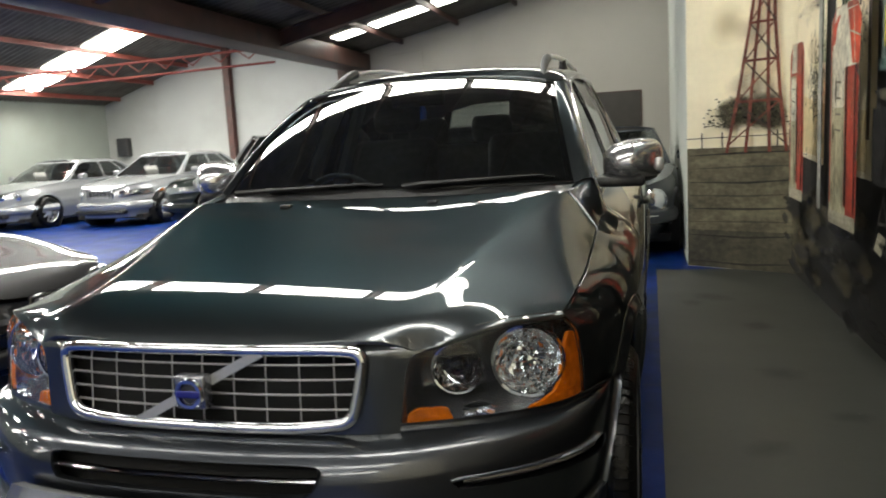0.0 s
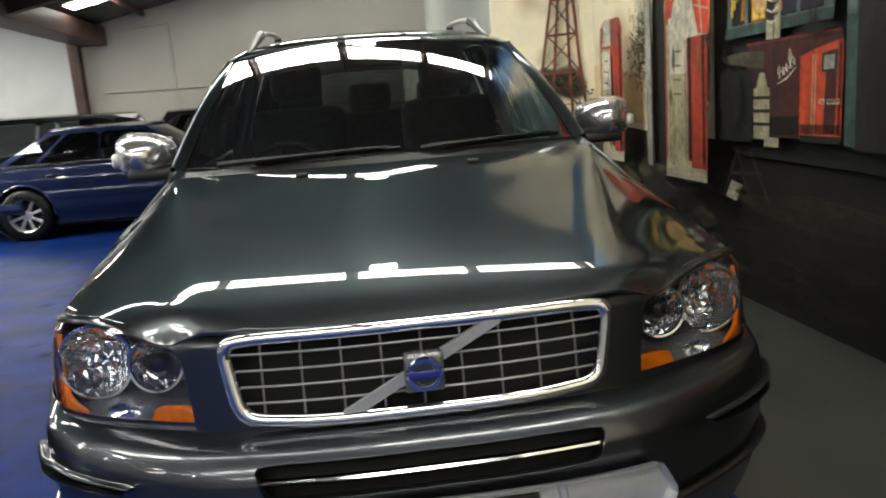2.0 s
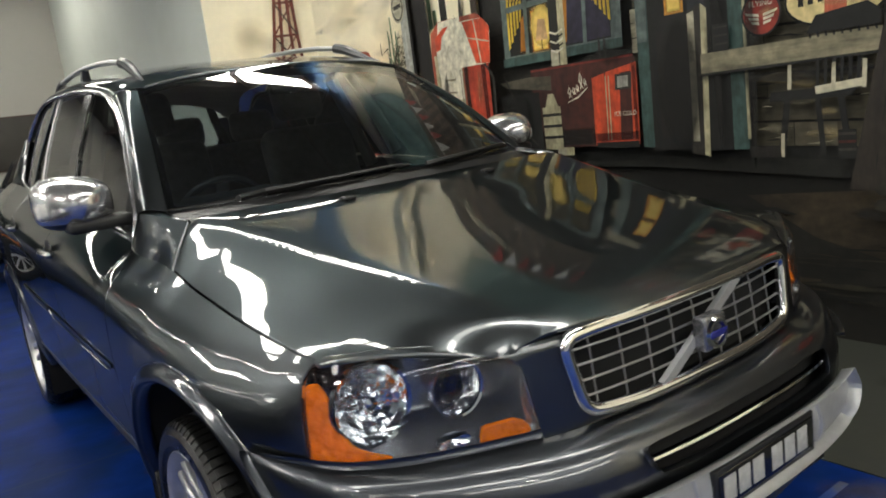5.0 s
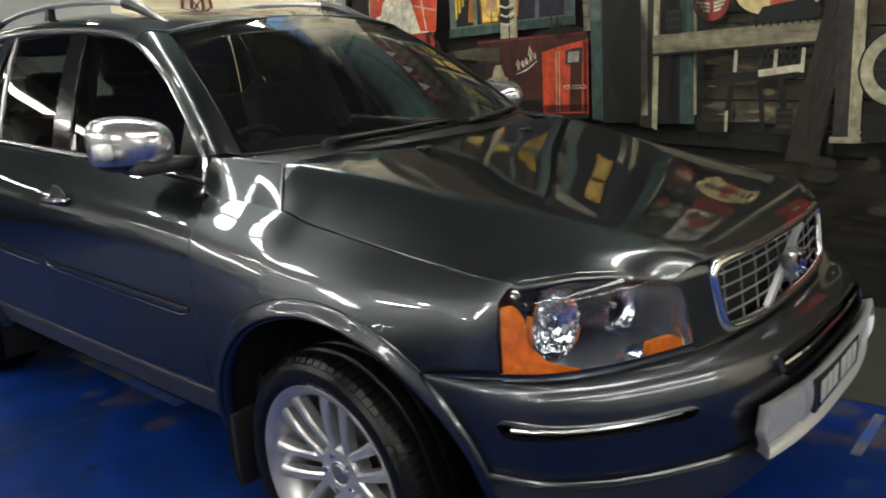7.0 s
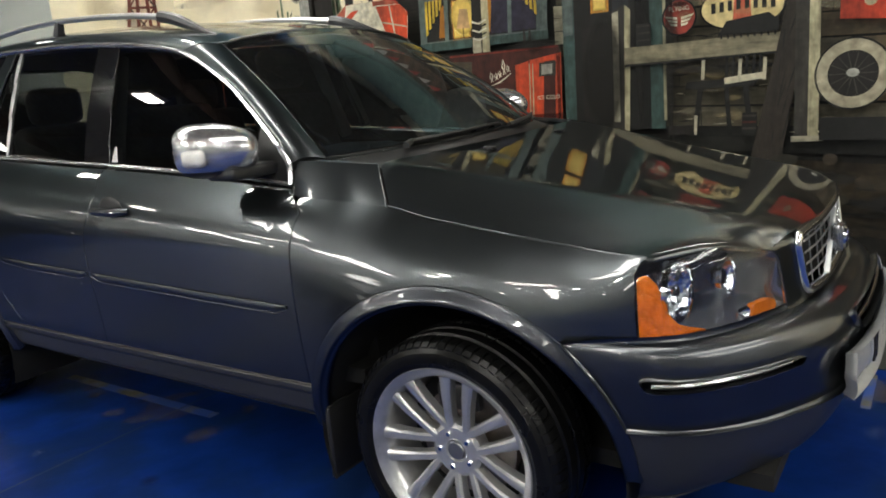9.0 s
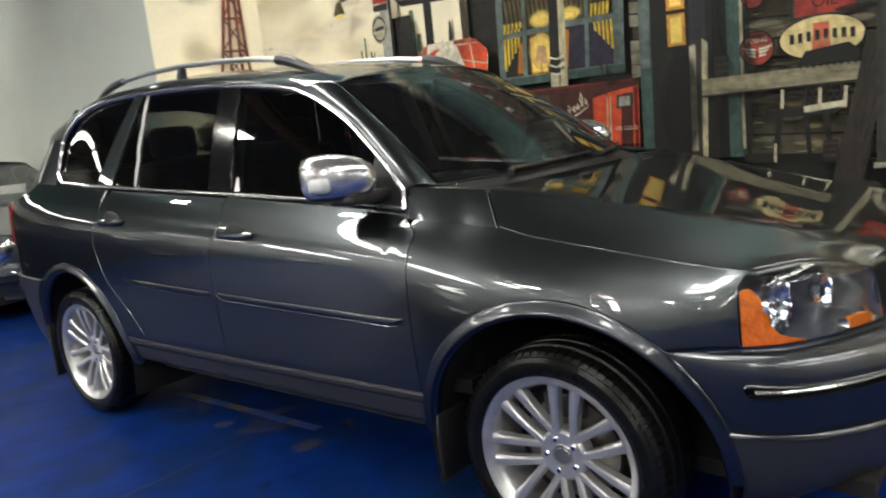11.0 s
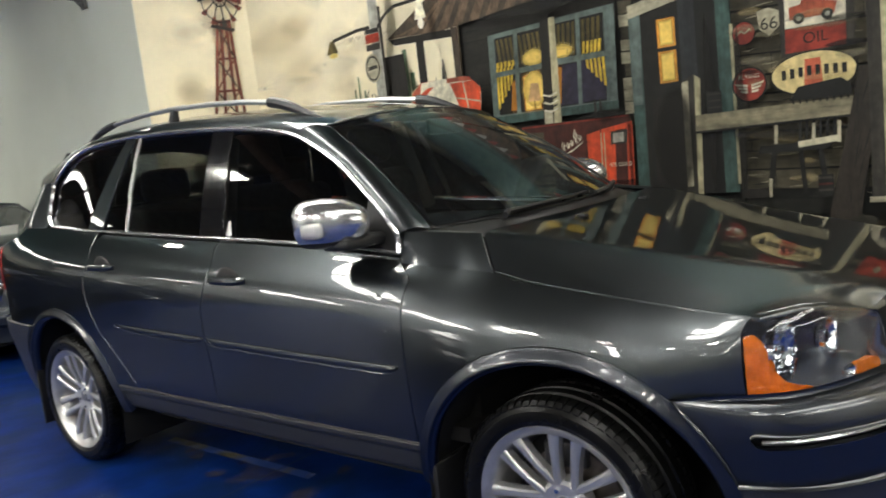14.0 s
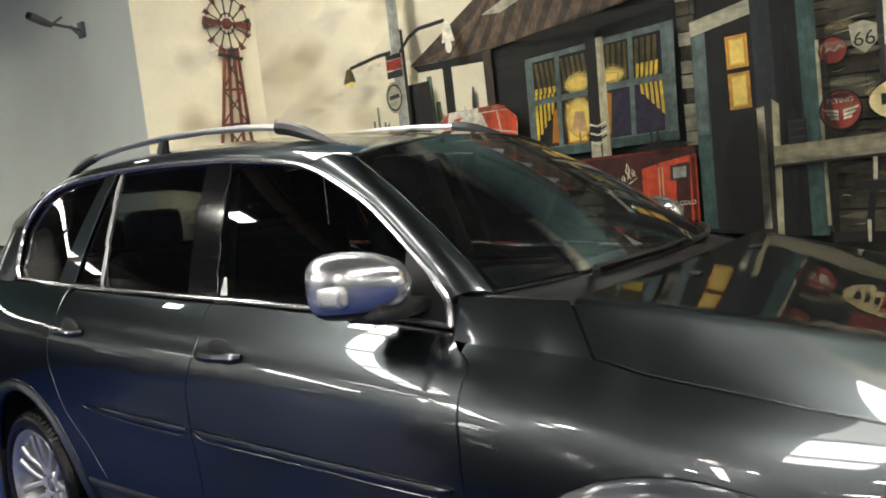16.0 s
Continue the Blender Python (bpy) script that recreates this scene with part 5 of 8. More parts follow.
# mirrors
for sgn in (1, -1):
    mir = empty("wing_mirror", "chrome capped wing mirror on a black arm", "")
    mir.parent = suv
    bm = bmesh.new()
    bmesh.ops.create_uvsphere(bm, u_segments=36, v_segments=20, radius=1.0)
    for v in bm.verts:
        x, y, z = v.co
        q = 3.2
        n = (abs(x) ** q + abs(z) ** q) ** (1 / q)
        k = 1 / max(n, 1e-6) * math.hypot(x, z) if n > 0 else 1
        x, z = x * k, z * k
        w = 0.130 if x > 0 else 0.122
        y = -abs(y) ** 0.85 * 0.115 if y < 0 else y * 0.02
        taper = 1 - 0.16 * (x < 0) * abs(x)
        v.co = Vector((0.900 + x * 0.114, 1.75 + y * 1.62 * (1 - 0.25 * max(0, x)) + 0.02 * max(0, x), 1.198 + z * 0.085 * taper + 0.006 * x))
        v.co.x *= sgn
    geom = bm.verts[:] + bm.edges[:] + bm.faces[:]
    cap = bm.copy()
    bmesh.ops.bisect_plane(cap, geom=cap.verts[:] + cap.edges[:] + cap.faces[:], plane_co=(0, 0, 1.142), plane_no=(0, 0, -1), clear_outer=True)
    base = bm
    bmesh.ops.bisect_plane(base, geom=geom, plane_co=(0, 0, 1.142), plane_no=(0, 0, 1), clear_outer=True)
    bmesh.ops.scale(base, vec=(0.985, 0.985, 1), verts=base.verts, space=Matrix.Translation((-0.962 * sgn, -1.70, 0)))
    part("chrome_cap", cap, BRIGHT, mir, "chrome mirror cap", 60)
    part("lower_shell", base, BLACK, mir, "black lower mirror shell", 60)
    bm = bmesh.new()
    bmesh.ops.create_grid(bm, x_segments=4, y_segments=3, size=1.0)
    for v in bm.verts:
        v.co = Vector((sgn * (0.900 + v.co.x * 0.09), 1.772, 1.200 + v.co.y * 0.060))
    part("mirror_glass", bm, CHROME, mir)
    bm = bmesh.new()
    box(bm, (0.752, 1.600, 1.108), (0.945, 1.725, 1.148), 0.014, 3)
    if sgn < 0:
        for v in bm.verts:
            v.co.x *= -1
    part("arm", bm, BLACK, mir)
    bm = bmesh.new()
    box(bm, (0.976, 1.66, 1.158), (1.015, 1.747, 1.212), 0.016, 3)
    if sgn < 0:
        for v in bm.verts:
            v.co.x *= -1
    part("repeater_lamp", bm, material("clear repeater", (0.75, 0.74, 0.72), 0.12, 0.6, bump=0.4, bump_scale=160) if sgn == 1 else bpy.data.materials["clear repeater"], mir, "clear turn repeater in the mirror")

# door handles
for sgn in (1, -1):
    for y in (2.30, 3.245):
        z = 0.998 if y < 3 else 1.045
        hx = body(u_of_y(y), z)[0]
        bm = bmesh.new()
        # flat black oval on the door imitates the shade of a hollow
        bmesh.ops.create_uvsphere(bm, u_segments=20, v_segments=10, radius=1.0, matrix=Matrix.Translation((sgn * (hx - 0.001), y, z)) @ Matrix.Diagonal((0.0060, 0.074, 0.054, 1)))
        handle = part("door_handle", bm, BLACK, suv, "painted pull handle over a black oval for the recess shade")
        bm = bmesh.new()
        pts = []
        for k in range(11):
            t = k / 10
            yy = y + lerp(-0.105, 0.105, t)
            pts.append((sgn * (body(u_of_y(yy), z)[0] + 0.004 + 0.022 * math.sin(math.pi * t) ** 0.5), yy, z))
        tube(bm, pts, [0.009, 0.012] + [0.0135] * 7 + [0.012, 0.009], 8, 1.15)
        part("grip", bm, CAR_PAINT, handle)

# wheels
def tyre_mesh():
    bm = bmesh.new()
    prof = [(0.256, -0.100), (0.263, -0.112), (0.275, -0.117), (0.277, -0.1185), (0.293, -0.120), (0.306, -0.118), (0.308, -0.115), (0.320, -0.108), (0.329, -0.097), (0.3315, -0.085), (0.332, -0.062)]
    grooves = [(-0.056, 1), (-0.046, 1), (-0.042, 0), (-0.008, 0), (-0.005, 1), (0.005, 1), (0.008, 0), (0.042, 0), (0.046, 1), (0.056, 1)]
    mirror = [(r, -h) for r, h in prof[::-1]]
    prof += [(0.340 - 0.05 * abs(h) ** 1.5 - 0.008 * g, h) for h, g in grooves] + mirror
    lathe(bm, prof, 96)
    return bm


def tread_mesh():
    """Blocks round both shoulders of a tyre."""
    bm = bmesh.new()
    n = 76
    for k in range(n):
        for s in (-1, 1):
            t0, t1 = 2 * math.pi * (k + 0.12 + 0.25 * (s > 0)) / n, 2 * math.pi * (k + 0.86 + 0.25 * (s > 0)) / n
            ring_ = [(0.3385, 0.060), (0.3375, 0.084), (0.333, 0.099), (0.322, 0.110)]
            low = [(r - 0.009, h - 0.001) for r, h in ring_]
            va = [[bm.verts.new((r * math.cos(t), r * math.sin(t), s * h)) for r, h in ring_] for t in (t0, t1)]
            vb = [[bm.verts.new((r * math.cos(t), r * math.sin(t), s * h)) for r, h in low] for t in (t0, t1)]
            for q in range(3):
                bm.faces.new((va[0][q], va[0][q + 1], va[1][q + 1], va[1][q]))
                for e in (0, 1):
                    bm.faces.new((va[e][q], va[e][q + 1], vb[e][q + 1], vb[e][q]))
            for q in (0, 3):
                bm.faces.new((va[0][q], va[1][q], vb[1][q], vb[0][q]))
    return bm


def rim_mesh():
    bm = bmesh.new()
    lathe(bm, [(r * 1.08, h) for r, h in ((0.240, 0.112), (0.243, 0.106), (0.238, 0.100), (0.230, 0.096), (0.222, 0.085), (0.212, 0.03), (0.205, -0.06), (0.215, -0.09), (0.236, -0.10), (0.238, -0.105), (0.21, -0.10), (0.19, -0.05), (0.20, 0.04), (0.208, 0.075), (0.218, 0.10))], 72, closed=True)
    return bm


def spoke_mesh():
    """One spoke of a pair, along +x, outer face towards +z."""
    bm = bmesh.new()
    secs = []
    for x, w, z in ((0.050, 0.0135, 0.062), (0.075, 0.0125, 0.069), (0.12, 0.0125, 0.080), (0.17, 0.0145, 0.089), (0.215, 0.017, 0.093), (0.245, 0.021, 0.094)):
        secs.append([bm.verts.new(p) for p in ((x, -w, z - 0.034), (x, -w, z - 0.006), (x, -w * 0.55, z), (x, w * 0.55, z), (x, w, z - 0.006), (x, w, z - 0.034))])
    for a, b in zip(secs, secs[1:]):
        for k in range(6):
            bm.faces.new((a[k], a[(k + 1) % 6], b[(k + 1) % 6], b[k]))
    bm.faces.new(secs[0][::-1])
    bm.faces.new(secs[-1])
    return bm


def hub_mesh():
    bm = bmesh.new()
    lathe(bm, [(0.0, 0.060), (0.030, 0.060), (0.034, 0.066), (0.036, 0.064), (0.070, 0.066), (0.080, 0.058), (0.084, 0.02), (0.0, 0.015)], 40)
    return bm


def make_wheel():
    w = empty("wheel", "silver twin spoke alloy wheel with a road tyre", "")
    part("tyre", tyre_mesh(), RUBBER, w, "black rubber tyre with tread blocks", 28)
    tagged(part("tread", tread_mesh(), RUBBER, w, "", 28), "black rubber shoulder blocks of the tyre", kind="stuff")
    rim = part("rim", rim_mesh(), ALLOY, w, "silver alloy rim", 50)
    part("hub", hub_mesh(), ALLOY, w)
    first = None
    for k in range(7):
        for s in (-1, 1):
            m = pose(0, 0, 0, 0, 0, 90 + k * 360 / 7) @ pose(0, s * 0.0225, 0, 0, 0, s * 3.6)
            if first is None:
                first = part("spoke", spoke_mesh(), ALLOY, w, "", 40)
                sp = first
            else:
                sp = new("spoke", first.data)
                sp.parent = w
            sp.matrix_basis = m
    bm = bmesh.new()
    lathe(bm, [(0.0, 0.071), (0.024, 0.069), (0.028, 0.064)], 24)
    part("centre_cap", bm, material("hub cap", (0.2, 0.2, 0.22), 0.3, 0.7, 0.5) if "hub cap" not in bpy.data.materials else bpy.data.materials["hub cap"], w)
    for k in range(5):
        a = 2 * math.pi * k / 5 + 0.3
        bm = bmesh.new()
        lathe(bm, [(0.0, 0.072), (0.007, 0.072), (0.009, 0.069), (0.009, 0.056)], 6, Matrix.Translation((0.052 * math.cos(a), 0.052 * math.sin(a), 0)))
        part("wheel_bolt", bm, CHROME, w, "", 30)
    bm = bmesh.new()
    lathe(bm, [(0.06, 0.0), (0.158, 0.0), (0.158, -0.025), (0.06, -0.025)], 40, closed=True)
    part("brake_disc", bm, DISC, w)
    bm = bmesh.new()
    box(bm, (0.10, -0.07, -0.05), (0.18, 0.07, 0.022), 0.012, 2)
    part("caliper", bm, CLAD, w)
    bm = bmesh.new()
    lathe(bm, [(0.0, -0.03), (0.205, -0.03)], 32)
    part("backing_plate", bm, DARK, w)
    return w


first_wheel = make_wheel()
spin = {(-1, 0): 4, (-1, 1): 21, (1, 0): 9, (1, 1): 33}
for sgn in (-1, 1):
    for i, c in enumerate((FW[0], RW[0])):
        m = Matrix.Translation((sgn * 0.802, c, AXLE)) @ pose(0, 0, 0, 0, sgn * 90, 0) @ pose(0, 0, 0, 0, 0, spin[(sgn, i)])
        w = first_wheel if (sgn, i) == (-1, 0) else copy_thing(first_wheel, m)
        w.matrix_basis = m
        w.parent = suv

# cabin
def soft_box(name, lo, hi, mat, parent, r=0.04, m=None, label=""):
    return boxed(name, lo, hi, mat, parent, label, r, 3, m)


def front_seat(x):
    s = empty("seat", "dark leather front seat", "")
    s.parent = suv
    soft_box("cushion", (x - 0.25, 1.95, 0.58), (x + 0.25, 2.50, 0.76), SEAT, s, 0.06)
    soft_box("backrest", (x - 0.24, -0.07, 0.0), (x + 0.24, 0.08, 0.66), SEAT, s, 0.06, pose(0, 2.50, 0.70, -14))
    soft_box("headrest", (x - 0.13, -0.05, 0.70), (x + 0.13, 0.06, 0.90), SEAT, s, 0.05, pose(0, 2.50, 0.70, -14))


front_seat(-0.38)
front_seat(0.38)
bench = empty("rear_seat", "dark leather rear bench", "")
bench.parent = suv
soft_box("cushion", (-0.66, 2.85, 0.58), (0.66, 3.35, 0.76), SEAT, bench, 0.06)
soft_box("backrest", (-0.66, 3.30, 0.72), (0.66, 3.45, 1.30), SEAT, bench, 0.06, None)
for x in (-0.42, 0.0, 0.42):
    soft_box("headrest", (x - 0.13, 3.38, 1.30), (x + 0.13, 3.48, 1.47), SEAT, bench, 0.045)
soft_box("dashboard", (-0.66, 1.40, 0.86), (0.66, 1.80, 1.09), DASH, suv, 0.06, None, "dark grey dashboard")
soft_box("instrument_hood", (-0.58, 1.50, 1.06), (-0.20, 1.80, 1.15), DASH, suv, 0.04)
bm = bmesh.new()
m = Matrix.Translation((-0.38, 1.90, 1.03)) @ pose(0, 0, 0, -65)
lathe(bm, [(0.178 + 0.014 * math.cos(2 * math.pi * k / 8), 0.014 * math.sin(2 * math.pi * k / 8)) for k in range(8)], 32, m, closed=True)
wheel_ = part("steering_wheel", bm, DASH, suv, "dark steering wheel")
for a in (0, 180, 270):
    bm = bmesh.new()
    box(bm, (0.0, -0.022, -0.01), (0.175, 0.022, 0.01), 0.006, 1, m @ pose(0, 0, 0, 0, 0, a))
    part("spoke", bm, SATIN, wheel_)
bm = bmesh.new()
lathe(bm, [(0, 0.03), (0.06, 0.026), (0.075, 0.0)], 20, m)
part("boss", bm, DASH, wheel_)
boxed("cabin_floor", (-0.8, 1.3, 0.45), (0.8, 4.4, 0.50), DARK, suv)
boxed("firewall", (-0.70, 1.32, 0.45), (0.70, 1.37, 1.05), DARK, suv)
sheet("headlining", lambda a, y: tuple(Vector(roof(a, y)) - Vector((0, 0, 0.035))), steps(-0.9, 0.9, 0.1), steps(2.04, 4.35, 0.15), [], LINER, suv, thick=0)
soft_box("interior_mirror", (-0.12, 1.86, 1.47), (0.12, 1.89, 1.54), BLACK, suv, 0.015, None, "black interior mirror")
for sgn in (1, -1):
    soft_box("door_card", (sgn * 0.735 - 0.02, 1.58, 0.5), (sgn * 0.735 + 0.02, 3.4, 1.05), DASH, suv, 0.015)
    bm = bmesh.new()
    tube(bm, [(sgn * 0.70, 2.58, 1.10), (sgn * 0.56, 2.63, 1.55)], 0.035, 6)
    part("inner_pillar", bm, LINER, suv)
# small white sticker low in the driver's window
sx, sy, sz = side_glass(2.455, 1.175)
bm = bmesh.new()
bm.faces.new([bm.verts.new((-(sx - 0.004 - 0.0 + dx), sy + dy, sz + dz)) for dx, dy, dz in ((0.009, 0.022, -0.022), (0.009, -0.018, -0.022), (-0.008, -0.004, 0.035), (-0.008, 0.008, 0.035))])
part("sticker", bm, WHITE, suv, "small white window sticker")


# ---- the other parked cars ----
def plain_paint(name, base, metal=0.4):
    return material(name, base, 0.35, metal, 1.0, 0.03, 0.05, 300)


def plain_wheel(radius, width, mat):
    w = empty("wheel", "", "")
    bm = bmesh.new()
    r, h = radius, width / 2
    lathe(bm, [(r * 0.64, -h), (r * 0.86, -h * 1.06), (r * 0.97, -h * 0.85), (r, -h * 0.5), (r, h * 0.5), (r * 0.97, h * 0.85), (r * 0.86, h * 1.06), (r * 0.64, h)], 48)
    part("tyre", bm, RUBBER, w, "", 50)
    bm = bmesh.new()
    lathe(bm, [(r * 0.65, h * 0.98), (r * 0.62, h * 0.9), (r * 0.60, h * 0.55), (r * 0.62, -h), (r * 0.66, -h)], 40)
    part("rim", bm, mat, w)
    bm = bmesh.new()
    lathe(bm, [(0.0, h * 0.72), (r * 0.12, h * 0.74), (r * 0.2, h * 0.62), (r * 0.2, h * 0.4)], 24)
    part("hub", bm, mat, w)
    for k in range(8):
        bm = bmesh.new()
        box(bm, (r * 0.16, -r * 0.055, h * 0.42), (r * 0.62, r * 0.055, h * 0.68), 0.008, 1, pose(0, 0, 0, 0, 0, 45 * k))
        part("spoke", bm, mat, w, "", 40)
    bm = bmesh.new()
    lathe(bm, [(0.0, h * 0.1), (r * 0.6, h * 0.1)], 24)
    part("backing_plate", bm, DARK, w)
    return w


def parked_car(name, label, L, W, belt_z, hood_h, tail_h, roof_h, cabin, paint, m, wheels=(0.19, 0.80), radius=0.32, lamps="box", trim=None, card=False, grille_w=0.5):
    """A parked car with its nose to -y. cabin: windscreen foot, roof front, roof rear, rear screen foot, from the nose, in parts of the length."""
    car = empty(name, label, "car", "cars parked in the hall")
    c0, c1, c2, c3 = [L * k for k in cabin]
    yw = [L * k for k in wheels]
    deck = spline((0, hood_h - 0.16), (0.03 * L, hood_h - 0.06), (0.12 * L, hood_h), (c0, belt_z + 0.02), (c3, belt_z + 0.03), (L * 0.94, tail_h), (L, tail_h - 0.10))

    def outline(a):
        n = 3.6
        c, s = math.cos(a), math.sin(a)
        return W / 2 * math.copysign(abs(c) ** (2 / n), c), L / 2 + L / 2 * math.copysign(abs(s) ** (2 / n), s)

    def flank(a, v):
        x, y = outline(a)
        top_ = deck(y) - 0.03
        z = lerp(0.20, top_, v)
        k = 1 - 0.05 * smooth(0.75, 1.0, v) - 0.06 * smooth(0.35, 0.0, v) + 0.012 * smooth(0.40, 0.48, v) * (1 - smooth(0.52, 0.6, v))
        return (x * k, L / 2 + (y - L / 2) * (1 - (1 - k) * 0.25), z)

    wheel_keep = lambda a, v: min(math.hypot(flank(a, v)[1] - q, flank(a, v)[2] - radius) for q in yw) - radius * 1.17 if abs(flank(a, v)[0]) > W * 0.36 else 1.0
    sheet("body_side", flank, steps(0, 2 * math.pi, 0.03), steps(0, 1, 0.04), [wheel_keep], paint, car, thick=0.03)

    def top(a, t):
        x, y = flank(a, 1.0)[:2]
        yy = L / 2 + (y - L / 2) * t
        return (x * t, yy, deck(yy) - 0.03 * t**6 + 0.02 * (1 - t * t))

    sheet("deck", top, steps(0, 2 * math.pi, 0.06), steps(0.001, 1, 0.05), [], paint, car, thick=0)
    wb, wr = W * 0.44, W * 0.335

    def cab(y, h):
        """Half width of the cabin at a share h of its height."""
        return lerp(wb, wr, max(0.0, h) ** 1.15)

    zb = lambda y: deck(y) - 0.01
    front_y = lambda h: lerp(c0, c1, h)
    rear_y = lambda h: lerp(c3, c2, h)
    zt = lambda y: roof_h - 0.05 * ((y - (c1 + c2) / 2) / (c2 - c1)) ** 2
    hz = lambda y, h: lerp(zb(y), zt(y) - 0.05, h)
    ss = lambda s, h: (cab(0, h), lerp(front_y(h), rear_y(h), s), hz(lerp(front_y(h), rear_y(h), s), h))
    for sgn in (1, -1):
        sheet("cabin_side", ss, steps(0, 1, 0.04), steps(0, 1, 0.1), [lambda s, h: max(0.05 - s, s - 0.95, 0.03 - h, h - 0.90, 0.012 - abs(s - 0.47), 0.012 - abs(s - 0.80))], paint, car, "", 0.01, sgn)
        for s0, s1 in ((0.055, 0.458), (0.482, 0.788), (0.812, 0.945)):
            sheet("side_window", ss, steps(s0, s1, 0.05), steps(0.04, 0.89, 0.1), [], TINT, car, "", 0.004, sgn, -0.006)
        bm = bmesh.new()
        tube(bm, [(sgn * (wb + 0.01), y, zb(y) + 0.012) for y in steps(c0 + 0.1, c3 - 0.1, 0.1)], 0.009, 5)
        part("window_trim", bm, trim or CHROME, car)
    scr = lambda s, h: (s * cab(0, h), front_y(h) - 0.10 * (1 - s * s), hz(front_y(h), h) + 0.03 * (1 - s * s) * math.sin(math.pi * max(0, min(1, h))))
    sheet("windscreen", scr, steps(-0.93, 0.93, 0.1), steps(0.04, 0.94, 0.1), [], SCREEN, car, "", 0.004)
    bkw = lambda s, h: (s * cab(0, h), rear_y(h) + 0.10 * (1 - s * s), hz(rear_y(h), h) + 0.03 * (1 - s * s) * math.sin(math.pi * max(0, min(1, h))))
    sheet("rear_screen", bkw, steps(-0.93, 0.93, 0.1), steps(0.04, 0.94, 0.1), [], TINT, car, "", 0.004, -1)
    for P, sd in ((scr, 1), (bkw, -1)):
        sheet("screen_frame", P, steps(-1, 1, 0.07), steps(0, 1, 0.1), [lambda s, h: max(abs(s) - 0.93, h - 0.93)], paint, car, "", 0.01, sd)
    rf = lambda s, y: (s * (cab(0, 0.97)), y - 0.06 * (1 - s * s) * (1 if y < (c1 + c2) / 2 else -1), zt(y) - 0.05 * abs(s) ** 2.6)
    sheet("roof", rf, steps(-1, 1, 0.1), steps(c1 - 0.01, c2 + 0.01, 0.12), [], paint, car, "", 0.02)
    boxed("cabin_floor", (-wb, c0, 0.3), (wb, c3, 0.36), DARK, car)
    boxed("dashboard", (-wb * 0.95, c0 - 0.02, 0.5), (wb * 0.95, c0 + 0.35, belt_z), DASH, car, bevel=0.05)
    for x in (-0.36, 0.36):
        boxed("seat", (x - 0.23, lerp(c0, c2, 0.60), 0.45), (x + 0.23, lerp(c0, c2, 0.60) + 0.16, belt_z + 0.18), SEAT, car, "", 0.06)
        boxed("headrest", (x - 0.12, lerp(c0, c2, 0.60) + 0.03, belt_z + 0.20), (x + 0.12, lerp(c0, c2, 0.60) + 0.12, belt_z + 0.36), SEAT, car, "", 0.04)
    boxed("rear_seat", (-wb * 0.85, lerp(c0, c3, 0.80), 0.45), (wb * 0.85, lerp(c0, c3, 0.80) + 0.16, belt_z + 0.12), SEAT, car, "", 0.05)
    boxed("floor_pan", (-W * 0.42, 0.25, 0.16), (W * 0.42, L - 0.25, 0.24), DARK, car)
    # wheels
    first = plain_wheel(radius, 0.21, ALLOY)
    first.parent = car
    n = 0
    for sgn in (-1, 1):
        for q in yw:
            mm = Matrix.Translation((sgn * (W / 2 - 0.125), q, radius)) @ pose(0, 0, 0, 0, sgn * 90, 0) @ pose(0, 0, 0, 0, 0, 17 * n)
            w = first if n == 0 else copy_thing(first, mm)
            w.matrix_basis = mm
            w.parent = car
            n += 1
            bm = bmesh.new()
            pts = []
            for k in range(17):
                t = math.pi * k / 16
                yy, zz = q - radius * 1.16 * math.cos(t), radius + radius * 1.16 * math.sin(t)
                pts.append((sgn * (W / 2 * (1 - abs((yy - L / 2) / (L / 2)) ** 3.6) ** (1 / 3.6) * 0.995 + 0.002), yy, zz))
            tube(bm, pts, 0.016, 6)
            part("arch_trim", bm, trim or paint, car)
            bm = bmesh.new()
            lathe(bm, [(radius * 1.15, -0.02), (radius * 1.15, -0.3), (0, -0.3)], 24, Matrix.Translation((sgn * (W / 2 - 0.02), q, radius)) @ pose(0, 0, 0, 0, sgn * 90, 0))
            part("wheel_well", bm, DARK, car)
    # nose
    nose = lambda x: L / 2 - L / 2 * (1 - min(1, abs(2 * x / W)) ** 3.6) ** (1 / 3.6)
    hz0 = deck(0.02)
    gr = boxed("grille", (-grille_w / 2, 0.005, hz0 - 0.20), (grille_w / 2, 0.06, hz0 - 0.04), BLACK, car, "", 0.015)
    boxed("grille_rim", (-grille_w / 2 - 0.02, 0.012, hz0 - 0.22), (grille_w / 2 + 0.02, 0.05, hz0 - 0.02), trim or CHROME, gr, "", 0.02)
    for k in range(7):
        x = lerp(-grille_w / 2 + 0.04, grille_w / 2 - 0.04, k / 6)
        boxed("grille_bar", (x - 0.006, 0.0, hz0 - 0.195), (x + 0.006, 0.02, hz0 - 0.045), SATIN, gr)
